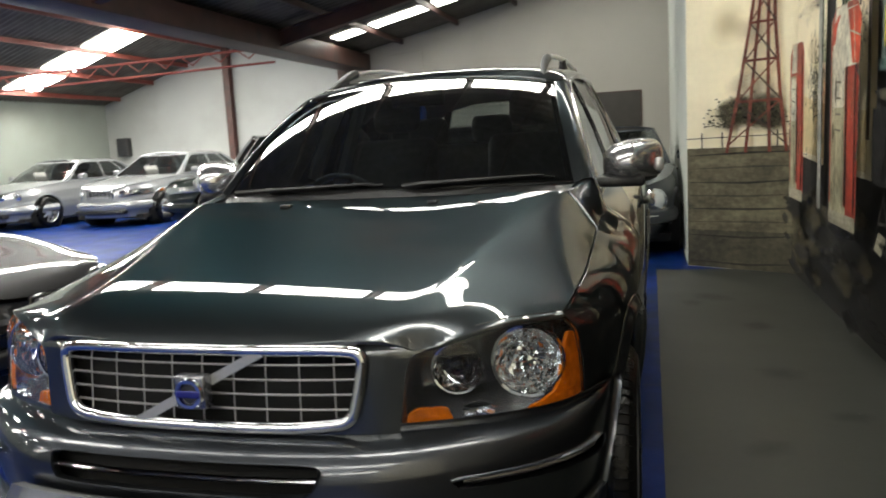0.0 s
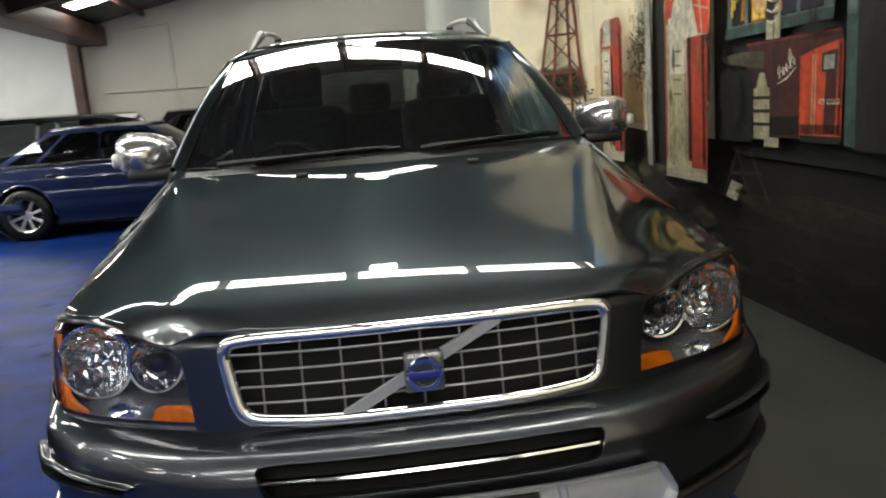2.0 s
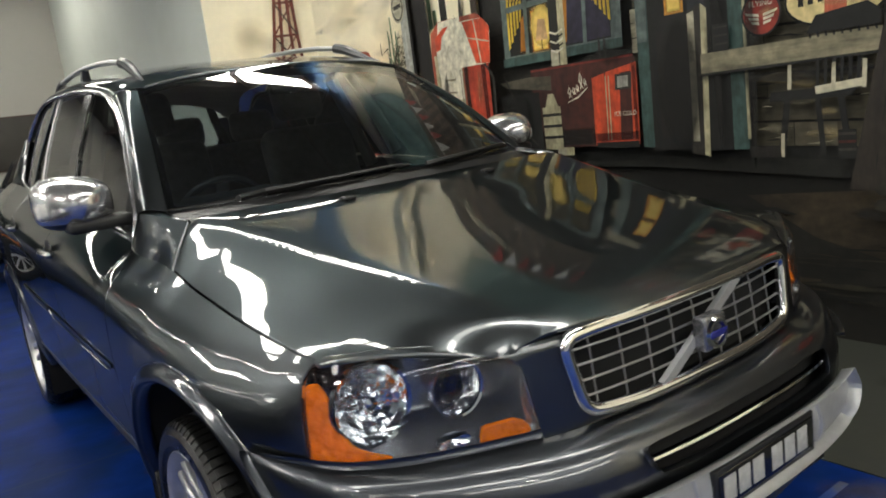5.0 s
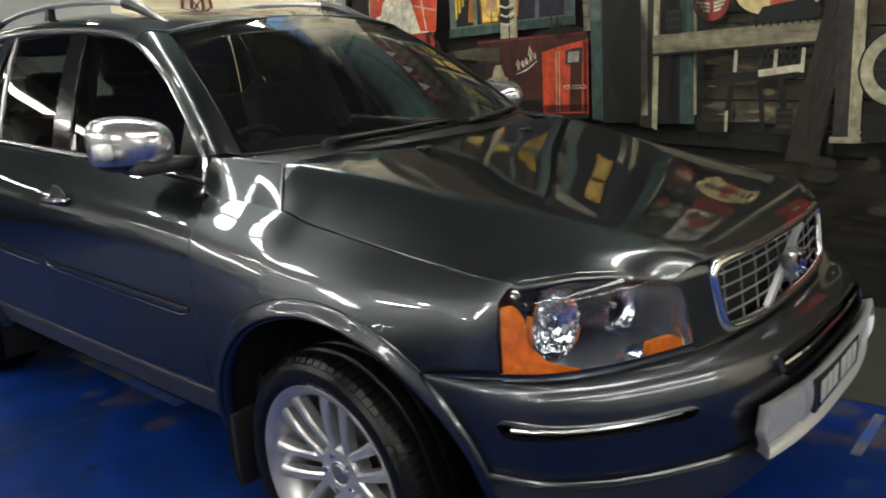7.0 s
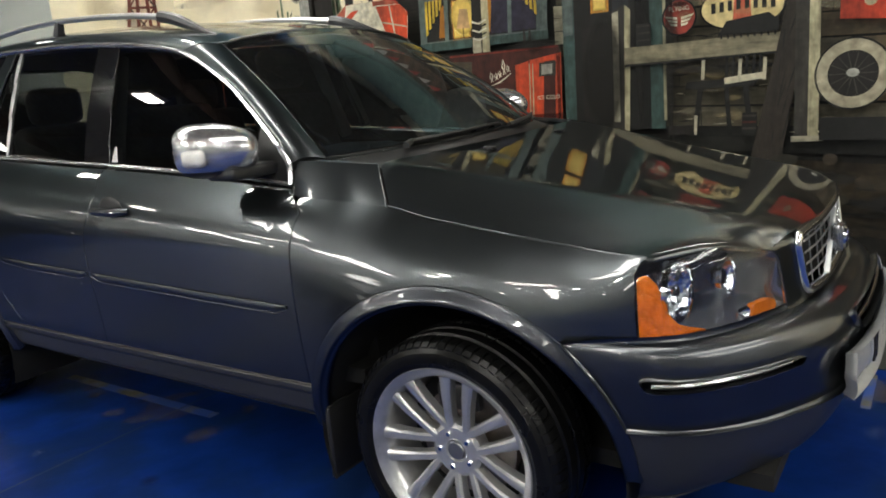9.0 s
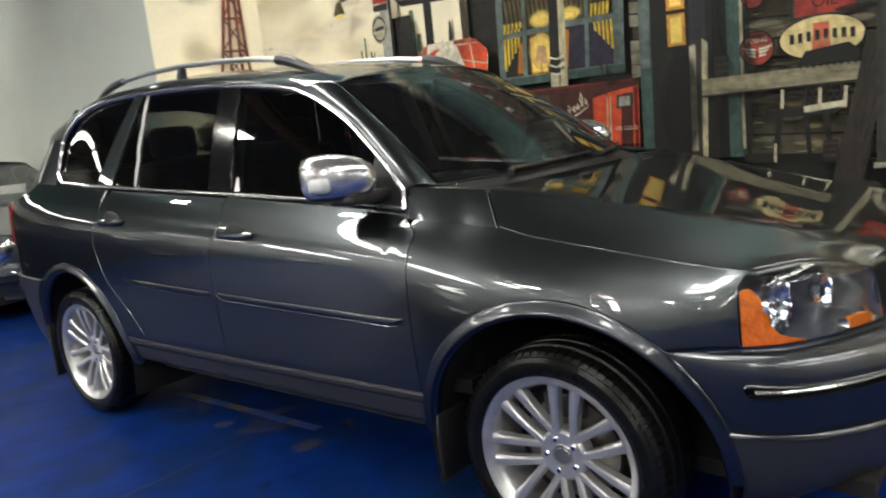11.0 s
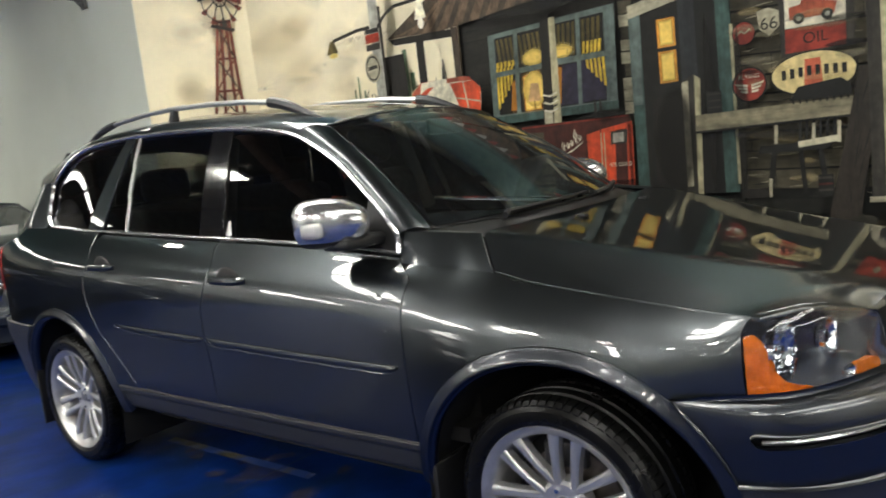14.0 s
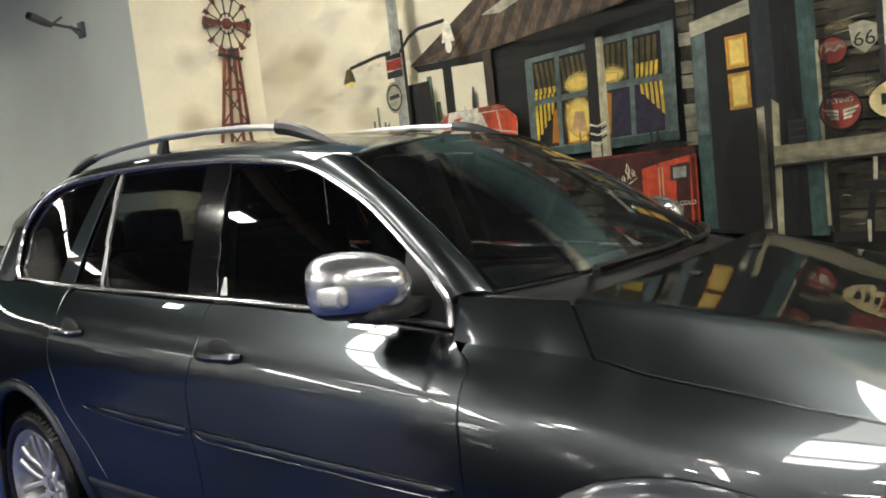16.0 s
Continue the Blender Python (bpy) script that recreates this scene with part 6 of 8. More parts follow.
    for sgn in (1, -1):
        if lamps in ("round", "oval"):
            for x, r in ((W * 0.36, 0.085), (W * 0.25, 0.06)) if lamps == "round" else ((W * 0.325, 0.125),):
                bm = bmesh.new()
                mm = Matrix.Translation((sgn * x, nose(x) + 0.0, hz0 - (0.07 if lamps == "round" else 0.12))) @ pose(0, 0, 0, 100, 0, sgn * 18)
                lathe(bm, [(0, 0.03), (r * 0.7, 0.02), (r * 0.95, 0.0), (r, -0.05)], 28, mm)
                lm = part("headlamp", bm, REFLECT, car, "round headlamp")
                bm = bmesh.new()
                lathe(bm, [(r * 0.95, 0.0), (r * 1.0, 0.01), (r * 1.08, 0.0), (r * 1.05, -0.05)], 28, mm, closed=True)
                part("bezel", bm, CHROME, lm)
        else:
            x0, x1 = W * 0.23, W * 0.455
            pts = [(x0, hz0 - 0.17), (x1, hz0 - 0.13), (x1, hz0 - 0.03), (x0, hz0 - 0.05)]
            f = lambda x, z: (x, nose(x) - 0.012 + 0.25 * max(0, z - hz0 + 0.1), z)
            lm = sheet("headlamp", f, steps(x0, x1, 0.04), steps(hz0 - 0.18, hz0 - 0.03, 0.03), [polygon_distance(pts)], REFLECT, car, "clear headlamp", 0.04, sgn)
            sheet("indicator", f, steps(x1, W * 0.485, 0.01), steps(hz0 - 0.15, hz0 - 0.05, 0.05), [], AMBER, lm, "amber indicator", 0.03, sgn)
        boxed("tail_lamp", (sgn * W * 0.36 - 0.11, L - 0.18, tail_h - 0.27), (sgn * W * 0.36 + 0.11, L + 0.0, tail_h - 0.12), REDLENS, car, "red tail lamp", 0.02)
        side_x = W / 2 * (1 - abs((L - 0.16 - L / 2) / (L / 2)) ** 3.6) ** (1 / 3.6)
        boxed("tail_lamp_side", (sgn * (side_x - 0.02) - 0.02, L - 0.36, tail_h - 0.26), (sgn * (side_x - 0.02) + 0.03, L - 0.10, tail_h - 0.13), REDLENS, car, "red tail lamp", 0.015)
        mx = W / 2 + 0.07
        bm = bmesh.new()
        box(bm, (sgn * mx - 0.09, c0 + 0.30, belt_z + 0.02), (sgn * mx + 0.09, c0 + 0.42, belt_z + 0.15), 0.04, 3)
        part("door_mirror", bm, paint, car)
        for s in (0.36, 0.70):
            y = lerp(c0, c3, s)
            boxed("door_handle", (sgn * (W / 2 - 0.01) - 0.012, y - 0.09, belt_z - 0.13), (sgn * (W / 2 - 0.01) + 0.02, y + 0.09, belt_z - 0.10), trim or paint, car, "", 0.008)
    for y0, mat in ((0.0, paint), (L, paint)):
        bm = bmesh.new()
        pts = []
        for k in range(21):
            a = lerp(-1, 1, k / 20)
            x = a * W * 0.485
            d = nose(x) - 0.035
            pts.append((x, d if y0 == 0 else L - d, 0.43))
        tube(bm, pts, 0.065, 8, 1.3)
        bp = part("bumper", bm, paint, car)
        bm = bmesh.new()
        tube(bm, [(x, y - 0.066 if y0 == 0 else y + 0.066, z + 0.02) for x, y, z in pts], 0.012, 6)
        part("bumper_strip", bm, trim or CHROME, bp)
    boxed("lower_intake", (-W * 0.30, -0.075, 0.27), (W * 0.30, 0.10, 0.36), BLACK, car, "", 0.02)
    if card:
        bm = bmesh.new()
        box(bm, (-0.16, 0, 0), (0.16, 0.004, 0.20), 0, 1, Matrix.Translation((0.1, c0 + 0.12, belt_z + 0.03)) @ pose(0, 0, 0, 25))
        part("price_card", bm, WHITE, car, "white price card behind the windscreen")
    car.matrix_world = m
    return car


SILVER = plain_paint("silver car paint", (0.28, 0.29, 0.30), 0.5)
NAVY = plain_paint("navy car paint", (0.006, 0.012, 0.045), 0.3)
INK = plain_paint("black car paint", (0.008, 0.008, 0.009), 0.0)
GREEN = plain_paint("dark green car paint", (0.009, 0.012, 0.011), 0.3)
SLATE = plain_paint("slate car paint", (0.034, 0.040, 0.050), 0.5)


def nose_at(x, y, deg):
    return pose(x, y, 0, 0, 0, deg)


SALOON = (0.30, 0.45, 0.70, 0.86)
parked_car("saloon_car", "navy blue older saloon with chrome trim and alloy wheels", 5.02, 1.82, 0.94, 0.92, 0.94, 1.43, (0.33, 0.46, 0.70, 0.84), NAVY, nose_at(-0.58, 9.68, 90), (0.19, 0.772), 0.335, "box", None)
parked_car("saloon_car", "silver executive saloon parked by the white wall", 5.03, 1.90, 0.98, 0.93, 1.02, 1.49, SALOON, SILVER, nose_at(-9.75, 11.35, 0), (0.175, 0.78), 0.345, "box", None, True, 0.62)
parked_car("saloon_car", "silver saloon with round headlamps by the far wall", 4.82, 1.82, 0.96, 0.90, 0.98, 1.45, SALOON, SILVER, nose_at(-12.35, 11.0, 0), (0.175, 0.77), 0.33, "round", None, True, 0.5)
parked_car("estate_car", "dark green estate car parked beside the silver saloon", 4.7, 1.82, 1.02, 0.98, 1.05, 1.68, (0.27, 0.37, 0.90, 0.98), GREEN, nose_at(-7.8, 10.8, -55), (0.18, 0.79), 0.36, "box", None, True)
parked_car("hatchback_car", "gloss black hatchback on the blue floor", 4.3, 1.78, 0.86, 0.76, 0.9, 1.34, (0.30, 0.46, 0.86, 0.97), INK, nose_at(-2.35, 2.2, 90), (0.19, 0.80), 0.32, "round", GLOSSBLACK, False, 0.3)
parked_car("saloon_car", "slate grey saloon with large oval headlamps by the mural end", 4.6, 1.70, 0.94, 0.86, 0.95, 1.42, SALOON, SLATE, nose_at(0.44, 6.62, 0), (0.18, 0.78), 0.32, "oval", None, True, 0.42)
parked_car("estate_car", "dark estate car standing along the cream wall", 4.5, 1.72, 1.0, 0.96, 1.02, 1.62, (0.27, 0.37, 0.90, 0.98), INK, nose_at(0.9, 12.0, 90), (0.18, 0.79), 0.35, "box", None, True)


# ---- the painted wall ----
def painted(name, rgb, dark=0.35, scale=9.0, stretch=(1, 1, 1), spread=0.0, rough=0.72, worn=0.5):
    """Brushed mural paint: two tones of one colour in streaks, with a shade of its own for each shape."""
    m = bpy.data.materials.new(name)
    m.use_nodes = True
    nt = m.node_tree
    p = nt.nodes["Principled BSDF"]
    co, mp, n1, n2 = (nt.nodes.new(k) for k in ("ShaderNodeTexCoord", "ShaderNodeMapping", "ShaderNodeTexNoise", "ShaderNodeTexNoise"))
    mp.inputs["Scale"].default_value = stretch
    nt.links.new(co.outputs["Object"], mp.inputs[0])
    for n, s in ((n1, scale), (n2, scale * 4.5)):
        n.inputs["Scale"].default_value, n.inputs["Detail"].default_value = s, 5
        nt.links.new(mp.outputs[0], n.inputs["Vector"])
    add = nt.nodes.new("ShaderNodeMix")
    add.inputs[0].default_value = 0.4
    nt.links.new(n1.outputs[0], add.inputs[2])
    nt.links.new(n2.outputs[0], add.inputs[3])
    ramp = nt.nodes.new("ShaderNodeValToRGB")
    c = srgb(*rgb)
    ramp.color_ramp.elements[0].position, ramp.color_ramp.elements[1].position = 0.34, 0.62
    ramp.color_ramp.elements[0].color = (*[k * (1 - dark) for k in c], 1)
    ramp.color_ramp.elements[1].color = (*[min(1, k * (1 + dark * 0.45)) for k in c], 1)
    nt.links.new(add.outputs[0], ramp.inputs[0])
    out = ramp.outputs[0]
    if spread:
        info, mr, mul = nt.nodes.new("ShaderNodeObjectInfo"), nt.nodes.new("ShaderNodeMapRange"), nt.nodes.new("ShaderNodeMix")
        mr.inputs[3].default_value, mr.inputs[4].default_value = 1 - spread, 1 + spread
        nt.links.new(info.outputs["Random"], mr.inputs[0])
        hsv = nt.nodes.new("ShaderNodeHueSaturation")
        nt.links.new(mr.outputs[0], hsv.inputs["Value"])
        nt.links.new(out, hsv.inputs["Color"])
        out = hsv.outputs[0]
    if worn:
        big, small, mix, wash = (nt.nodes.new(k) for k in ("ShaderNodeTexNoise", "ShaderNodeTexNoise", "ShaderNodeMix", "ShaderNodeMapRange"))
        for n, s in ((big, 2.6), (small, 21.0)):
            n.inputs["Scale"].default_value, n.inputs["Detail"].default_value = s, 7
            nt.links.new(co.outputs["Object"], n.inputs["Vector"])
        mix.inputs[0].default_value = 0.45
        nt.links.new(big.outputs[0], mix.inputs[2])
        nt.links.new(small.outputs[0], mix.inputs[3])
        wash.inputs[1].default_value, wash.inputs[2].default_value = 0.36, 0.64
        wash.inputs[3].default_value, wash.inputs[4].default_value = 1 - worn, 1 + worn * 0.6
        nt.links.new(mix.outputs[0], wash.inputs[0])
        tone = nt.nodes.new("ShaderNodeHueSaturation")
        nt.links.new(wash.outputs[0], tone.inputs["Value"])
        nt.links.new(out, tone.inputs["Color"])
        out = tone.outputs[0]
    nt.links.new(out, p.inputs["Base Color"])
    p.inputs["Roughness"].default_value = rough
    return m


ALONG = (1, 0.25, 1.6)
UP = (1, 2.2, 0.35)
SKYP = painted("mural sky", (240, 230, 200), 0.10, 0.9, (1, 0.5, 1), worn=0.04)
CLOUD = painted("mural cloud", (244, 238, 220), 0.10, 1.6, (1, 0.5, 1.4), worn=0.1)
HAZE = painted("mural sand haze", (222, 204, 156), 0.2, 2.0, (1, 0.5, 2), worn=0.15)
ROAD = painted("mural dark road", (24, 22, 17), 0.6, 2.2, (1, 0.45, 1.5))
ROADM = painted("mural road stones", (41, 38, 28), 0.65, 5.0, (1, 0.5, 1.6))
EARTH = painted("mural brown earth", (54, 45, 31), 0.6, 4.0, (1, 0.5, 1.8))
DECK = painted("mural porch boards", (27, 27, 23), 0.5, 4.0, ALONG)
DARKW = painted("mural dark siding", (31, 29, 24), 0.5, 6.0, ALONG, 0.25)
GREYW = painted("mural grey siding", (78, 73, 59), 0.5, 6.0, ALONG, 0.2)
BROWNW = painted("mural brown siding", (90, 79, 60), 0.5, 6.0, ALONG, 0.2)
PALEW = painted("mural pale siding", (176, 170, 146), 0.35, 7.0, ALONG, 0.15)
BLACKP = painted("mural black", (17, 17, 15), 0.5, 8.0)
SHADOW = painted("mural shadow brown", (24, 20, 16), 0.5, 6.0, UP)
TEAL = painted("mural teal", (58, 82, 77), 0.45, 8.0, UP)
TEALG = painted("mural grey teal", (98, 112, 108), 0.35, 8.0, UP)
CREAM = painted("mural cream wood", (182, 175, 141), 0.4, 8.0, UP)
CREAMH = painted("mural cream beam", (134, 127, 103), 0.45, 8.0, ALONG)
GREYP = painted("mural post grey", (54, 51, 45), 0.5, 8.0, UP)
RUST = painted("mural rusty roof", (112, 92, 72), 0.5, 8.0, (1, 1.5, 0.6))
RUSTD = painted("mural roof shade", (78, 65, 52), 0.5, 8.0, (1, 1.5, 0.6))
REDP = painted("mural red", (178, 58, 32), 0.4, 7.0, UP)
REDD = painted("mural deep red", (70, 27, 19), 0.45, 6.0, UP)
ORANGE = painted("mural orange red", (168, 82, 58), 0.35, 7.0, UP)
WHITEP = painted("mural white", (224, 218, 196), 0.25, 8.0)
SILVERP = painted("mural pole silver", (168, 168, 158), 0.35, 8.0, UP)
YELLOWP = painted("mural yellow", (226, 190, 62), 0.35, 9.0, UP)
GLOWP = painted("mural lit pane", (248, 222, 128), 0.25, 10.0)
GLOWO = painted("mural orange glow", (206, 140, 46), 0.4, 9.0)
PURPLE = painted("mural night purple", (43, 38, 60), 0.45, 6.0)
OLIVE = painted("mural olive curtain", (88, 76, 34), 0.5, 8.0, UP)
MILLP = painted("mural windmill red", (118, 58, 42), 0.45, 9.0)
LEAFP = painted("mural leaf", (70, 66, 44), 0.5, 12.0, (1, 1, 1), 0.35)
CACTUS = painted("mural cactus", (96, 120, 92), 0.4, 9.0, UP)
STONE = painted("mural mill ground", (104, 98, 76), 0.5, 4.0, (0.5, 1, 1.6))
STONED = painted("mural mill ground dark", (74, 70, 55), 0.5, 4.0, (0.5, 1, 1.6))

rng = random.Random(7)
painted_count = [0]


class Side:
    """A wall that is painted on: places by (along, up)."""

    def __init__(self, parent, place, step=0.00013):
        self.parent, self.place, self.step, self.n = parent, place, step, 0

    def poly(self, name, pts, mat, label=""):
        self.n += 1
        h = 0.002 + self.step * self.n
        me = bpy.data.meshes.new(name)
        me.from_pydata([self.place(a, b, h) for a, b in pts], [], [list(range(len(pts)))])
        return put(name, me, mat, self.parent, label)

    def rect(self, name, a0, b0, a1, b1, mat, label=""):
        return self.poly(name, [(a0, b0), (a1, b0), (a1, b1), (a0, b1)], mat, label)

    def disc(self, name, a, b, ra, rb, mat, label="", n=28, hole=0.0):
        if not hole:
            return self.poly(name, [(a + ra * math.cos(2 * math.pi * k / n), b + rb * math.sin(2 * math.pi * k / n)) for k in range(n)], mat, label)
        self.n += 1
        h = 0.002 + self.step * self.n
        vs = [self.place(a + ra * s * math.cos(2 * math.pi * k / n), b + rb * s * math.sin(2 * math.pi * k / n), h) for s in (1, hole) for k in range(n)]
        me = bpy.data.meshes.new(name)
        me.from_pydata(vs, [], [(k, (k + 1) % n, n + (k + 1) % n, n + k) for k in range(n)])
        return put(name, me, mat, self.parent, label)

    def line(self, name, pts, w, mat, label=""):
        self.n += 1
        h = 0.002 + self.step * self.n
        vs, fs = [], []
        for i, p in enumerate(pts):
            q0, q1 = pts[max(0, i - 1)], pts[min(len(pts) - 1, i + 1)]
            d = Vector((q1[0] - q0[0], q1[1] - q0[1])).normalized()
            ww = w[i] if isinstance(w, (list, tuple)) else w
            for s in (-1, 1):
                vs.append(self.place(p[0] - d.y * s * ww / 2, p[1] + d.x * s * ww / 2, h))
        for i in range(len(pts) - 1):
            fs.append((2 * i, 2 * i + 1, 2 * i + 3, 2 * i + 2))
        me = bpy.data.meshes.new(name)
        me.from_pydata(vs, [], fs)
        return put(name, me, mat, self.parent, label)

    def planks(self, name, a0, a1, b0, b1, height, mats, slope=0.0, gap=0.006, broken=1):
        """Rows of boards with uneven ends; slope: rise for each metre along."""
        b = b0
        while b < b1 - 0.01:
            hh = min(height * rng.uniform(0.85, 1.12), b1 - b)
            cuts = [a0] + sorted(rng.uniform(a0, a1) for _ in range(rng.randint(0, broken))) + [a1]
            for c0, c1 in zip(cuts, cuts[1:]):
                if c1 - c0 < 0.03:
                    continue
                m = rng.choice(mats)
                s0, s1 = slope * (c0 - a0), slope * (c1 - a0)
                j = lambda: rng.uniform(-0.004, 0.004)
                self.poly(name, [(c0 + 0.002, b + s0 + j()), (c1 - 0.002, b + s1 + j()), (c1 - 0.002, b + hh - gap + s1 + j()), (lerp(c0, c1, 0.5), b + hh - gap + (s0 + s1) / 2 + j()), (c0 + 0.002, b + hh - gap + s0 + j())], m)
            b += hh

    def strokes(self, name, a0, a1, b0, b1, n, mat, length=(0.05, 0.25), w=(0.004, 0.014), tilt=0.0):
        for _ in range(n):
            a, b, L, ww = rng.uniform(a0, a1), rng.uniform(b0, b1), rng.uniform(*length), rng.uniform(*w)
            t = tilt + rng.uniform(-0.12, 0.12)
            self.line(name, [(a, b), (a + L * 0.5 * math.cos(t), b + L * 0.5 * math.sin(t) + rng.uniform(-0.006, 0.006)), (a + L * math.cos(t), b + L * math.sin(t))], [ww * 0.3, ww, ww * 0.25], mat)


def airbrush(name, rgb, strength=1.0):
    """Paint sprayed on with a soft edge: it thins out to nothing at a shape's rim."""
    m = painted(name, rgb, 0.2, 9.0, worn=0.2)
    nt = m.node_tree
    at, mul = nt.nodes.new("ShaderNodeAttribute"), nt.nodes.new("ShaderNodeMath")
    at.attribute_name = "cover"
    mul.operation, mul.inputs[1].default_value = "MULTIPLY", strength
    nt.links.new(at.outputs["Fac"], mul.inputs[0])
    nt.links.new(mul.outputs[0], nt.nodes["Principled BSDF"].inputs["Alpha"])
    return m


def soft(side, name, pts, mat, rim=0.04, label=""):
    """A shape with a soft rim that fades outwards."""
    side.n += 1
    h = 0.002 + side.step * side.n
    n = len(pts)
    ca, cb = sum(p[0] for p in pts) / n, sum(p[1] for p in pts) / n
    out = [(p[0] + (p[0] - ca) / max(1e-6, math.hypot(p[0] - ca, p[1] - cb)) * rim, p[1] + (p[1] - cb) / max(1e-6, math.hypot(p[0] - ca, p[1] - cb)) * rim) for p in pts]
    me = bpy.data.meshes.new(name)
    me.from_pydata([side.place(ca, cb, h)] + [side.place(a, b, h) for a, b in pts + out], [], [(0, 1 + k, 1 + (k + 1) % n) for k in range(n)] + [(1 + k, 1 + n + k, 1 + n + (k + 1) % n, 1 + (k + 1) % n) for k in range(n)])
    me.attributes.new("cover", "FLOAT", "POINT").data.foreach_set("value", [1.0] * (n + 1) + [0.0] * n)
    return put(name, me, mat, side.parent, label)


def oval(a, b, ra, rb, n=20):
    return [(a + ra * math.cos(2 * math.pi * k / n), b + rb * math.sin(2 * math.pi * k / n)) for k in range(n)]


GLOWSOFT = airbrush("mural airbrushed glow", (250, 214, 112), 0.9)
AMBERSOFT = airbrush("mural airbrushed amber", (196, 128, 40), 0.75)
DARKSOFT = airbrush("mural airbrushed dark", (20, 18, 14), 0.75)
MISTSOFT = airbrush("mural airbrushed cream", (246, 240, 222), 0.28)
TANSOFT = airbrush("mural airbrushed tan", (206, 184, 132), 0.22)
REDSOFT = airbrush("mural airbrushed red", (70, 22, 14), 0.7)
LIGHTSOFT = airbrush("mural airbrushed grey", (150, 143, 118), 0.35)

M = Side(mural_wall, lambda a, b, h: (2.18 - h, a, b))

# sky, sand and ground
M.rect("painted_sky", -8.0, 0.9, 6.05, 4.99, SKYP)
for _ in range(26):
    a, b = rng.uniform(3.7, 6.0), rng.uniform(1.5, 3.9)
    soft(M, "painted_cloud", oval(a, b, rng.uniform(0.08, 0.35), rng.uniform(0.02, 0.08)), rng.choice([MISTSOFT, MISTSOFT, TANSOFT]) if b > 1.9 else TANSOFT, rng.uniform(0.10, 0.2))
BLUESOFT = airbrush("mural airbrushed blue", (96, 140, 190), 0.85)
for a, b, ra, rb in ((5.4, 4.45, 0.9, 0.35), (4.3, 4.5, 0.9, 0.25), (5.75, 3.85, 0.3, 0.3)):
    soft(M, "painted_blue_sky", oval(a, b, ra, rb), BLUESOFT, 0.35)
TEALSOFT = airbrush("mural airbrushed teal", (104, 140, 136), 0.85)
for a, b, ra, rb in ((2.2, 3.35, 1.0, 0.55), (1.6, 3.8, 1.6, 0.5)):
    soft(M, "painted_teal_sky", oval(a, b, ra, rb), TEALSOFT, 0.35)
M.poly("painted_hill", [(6.05, 1.10), (6.05, 1.52), (5.7, 1.58), (5.3, 1.50), (4.9, 1.46), (4.3, 1.40), (3.6, 1.36), (3.6, 1.0)], HAZE)
M.poly("painted_road", [(6.05, 0.004), (6.05, 1.10), (5.5, 1.04), (4.4, 0.98), (3.0, 0.95), (1.9, 0.97), (0.1, 0.85), (-8, 0.75), (-8, 0.004)], ROAD)
M.poly("painted_kerb", [(5.95, 0.83), (5.7, 0.75), (3.76, 0.67), (2.5, 0.64), (2.5, 0.62), (3.76, 0.64), (5.6, 0.70)], ROADM)
M.poly("painted_rubble", [(5.8, 0.66), (4.7, 0.55), (3.9, 0.42), (3.3, 0.34), (3.2, 0.25), (4.0, 0.28), (4.9, 0.38), (5.9, 0.48)], ROADM)
M.poly("painted_path", [(1.35, 0.70), (0.6, 0.74), (-0.6, 0.66), (-3.0, 0.60), (-3.0, 0.15), (-0.5, 0.20), (0.5, 0.36), (1.0, 0.50)], EARTH)
M.poly("painted_path", [(3.1, 0.62), (2.3, 0.70), (1.6, 0.66), (1.3, 0.58), (2.0, 0.50), (2.8, 0.54)], EARTH)
M.strokes("painted_stroke", -2.0, 5.6, 0.10, 0.66, 90, ROADM, (0.15, 0.55), (0.006, 0.03), 0.05)
M.strokes("painted_stroke", -1.6, 1.2, 0.20, 0.66, 50, EARTH, (0.1, 0.4), (0.008, 0.03), 0.05)
M.strokes("painted_stroke", -1.6, 5.5, 0.06, 0.64, 70, BLACKP, (0.15, 0.5), (0.006, 0.03), 0.05)
OLIVESOFT = airbrush("mural airbrushed olive", (112, 104, 80), 0.5)
for _ in range(40):
    soft(M, "painted_wear", oval(rng.uniform(3.3, 5.9), rng.uniform(0.12, 0.85), rng.uniform(0.08, 0.3), rng.uniform(0.01, 0.05), 12), OLIVESOFT if rng.random() < 0.7 else DARKSOFT, rng.uniform(0.04, 0.1))
for z in (0.90, 0.97, 1.04):
    M.line("painted_fence_wire", [(5.98, z + 0.06), (5.1, z + 0.02)], 0.006, GREYP)
for y in (5.9, 5.62, 5.36, 5.16):
    M.line("painted_fence_post", [(y, 0.86), (y, 1.12)], 0.018, GREYP)
M.line("painted_dead_tree", [(5.52, 0.82), (5.50, 1.2), (5.46, 1.62)], [0.03, 0.02, 0.006], GREYP)
M.poly("painted_stump", [(5.72, 0.78), (5.5, 0.78), (5.54, 1.02), (5.66, 1.05)], GREYP)

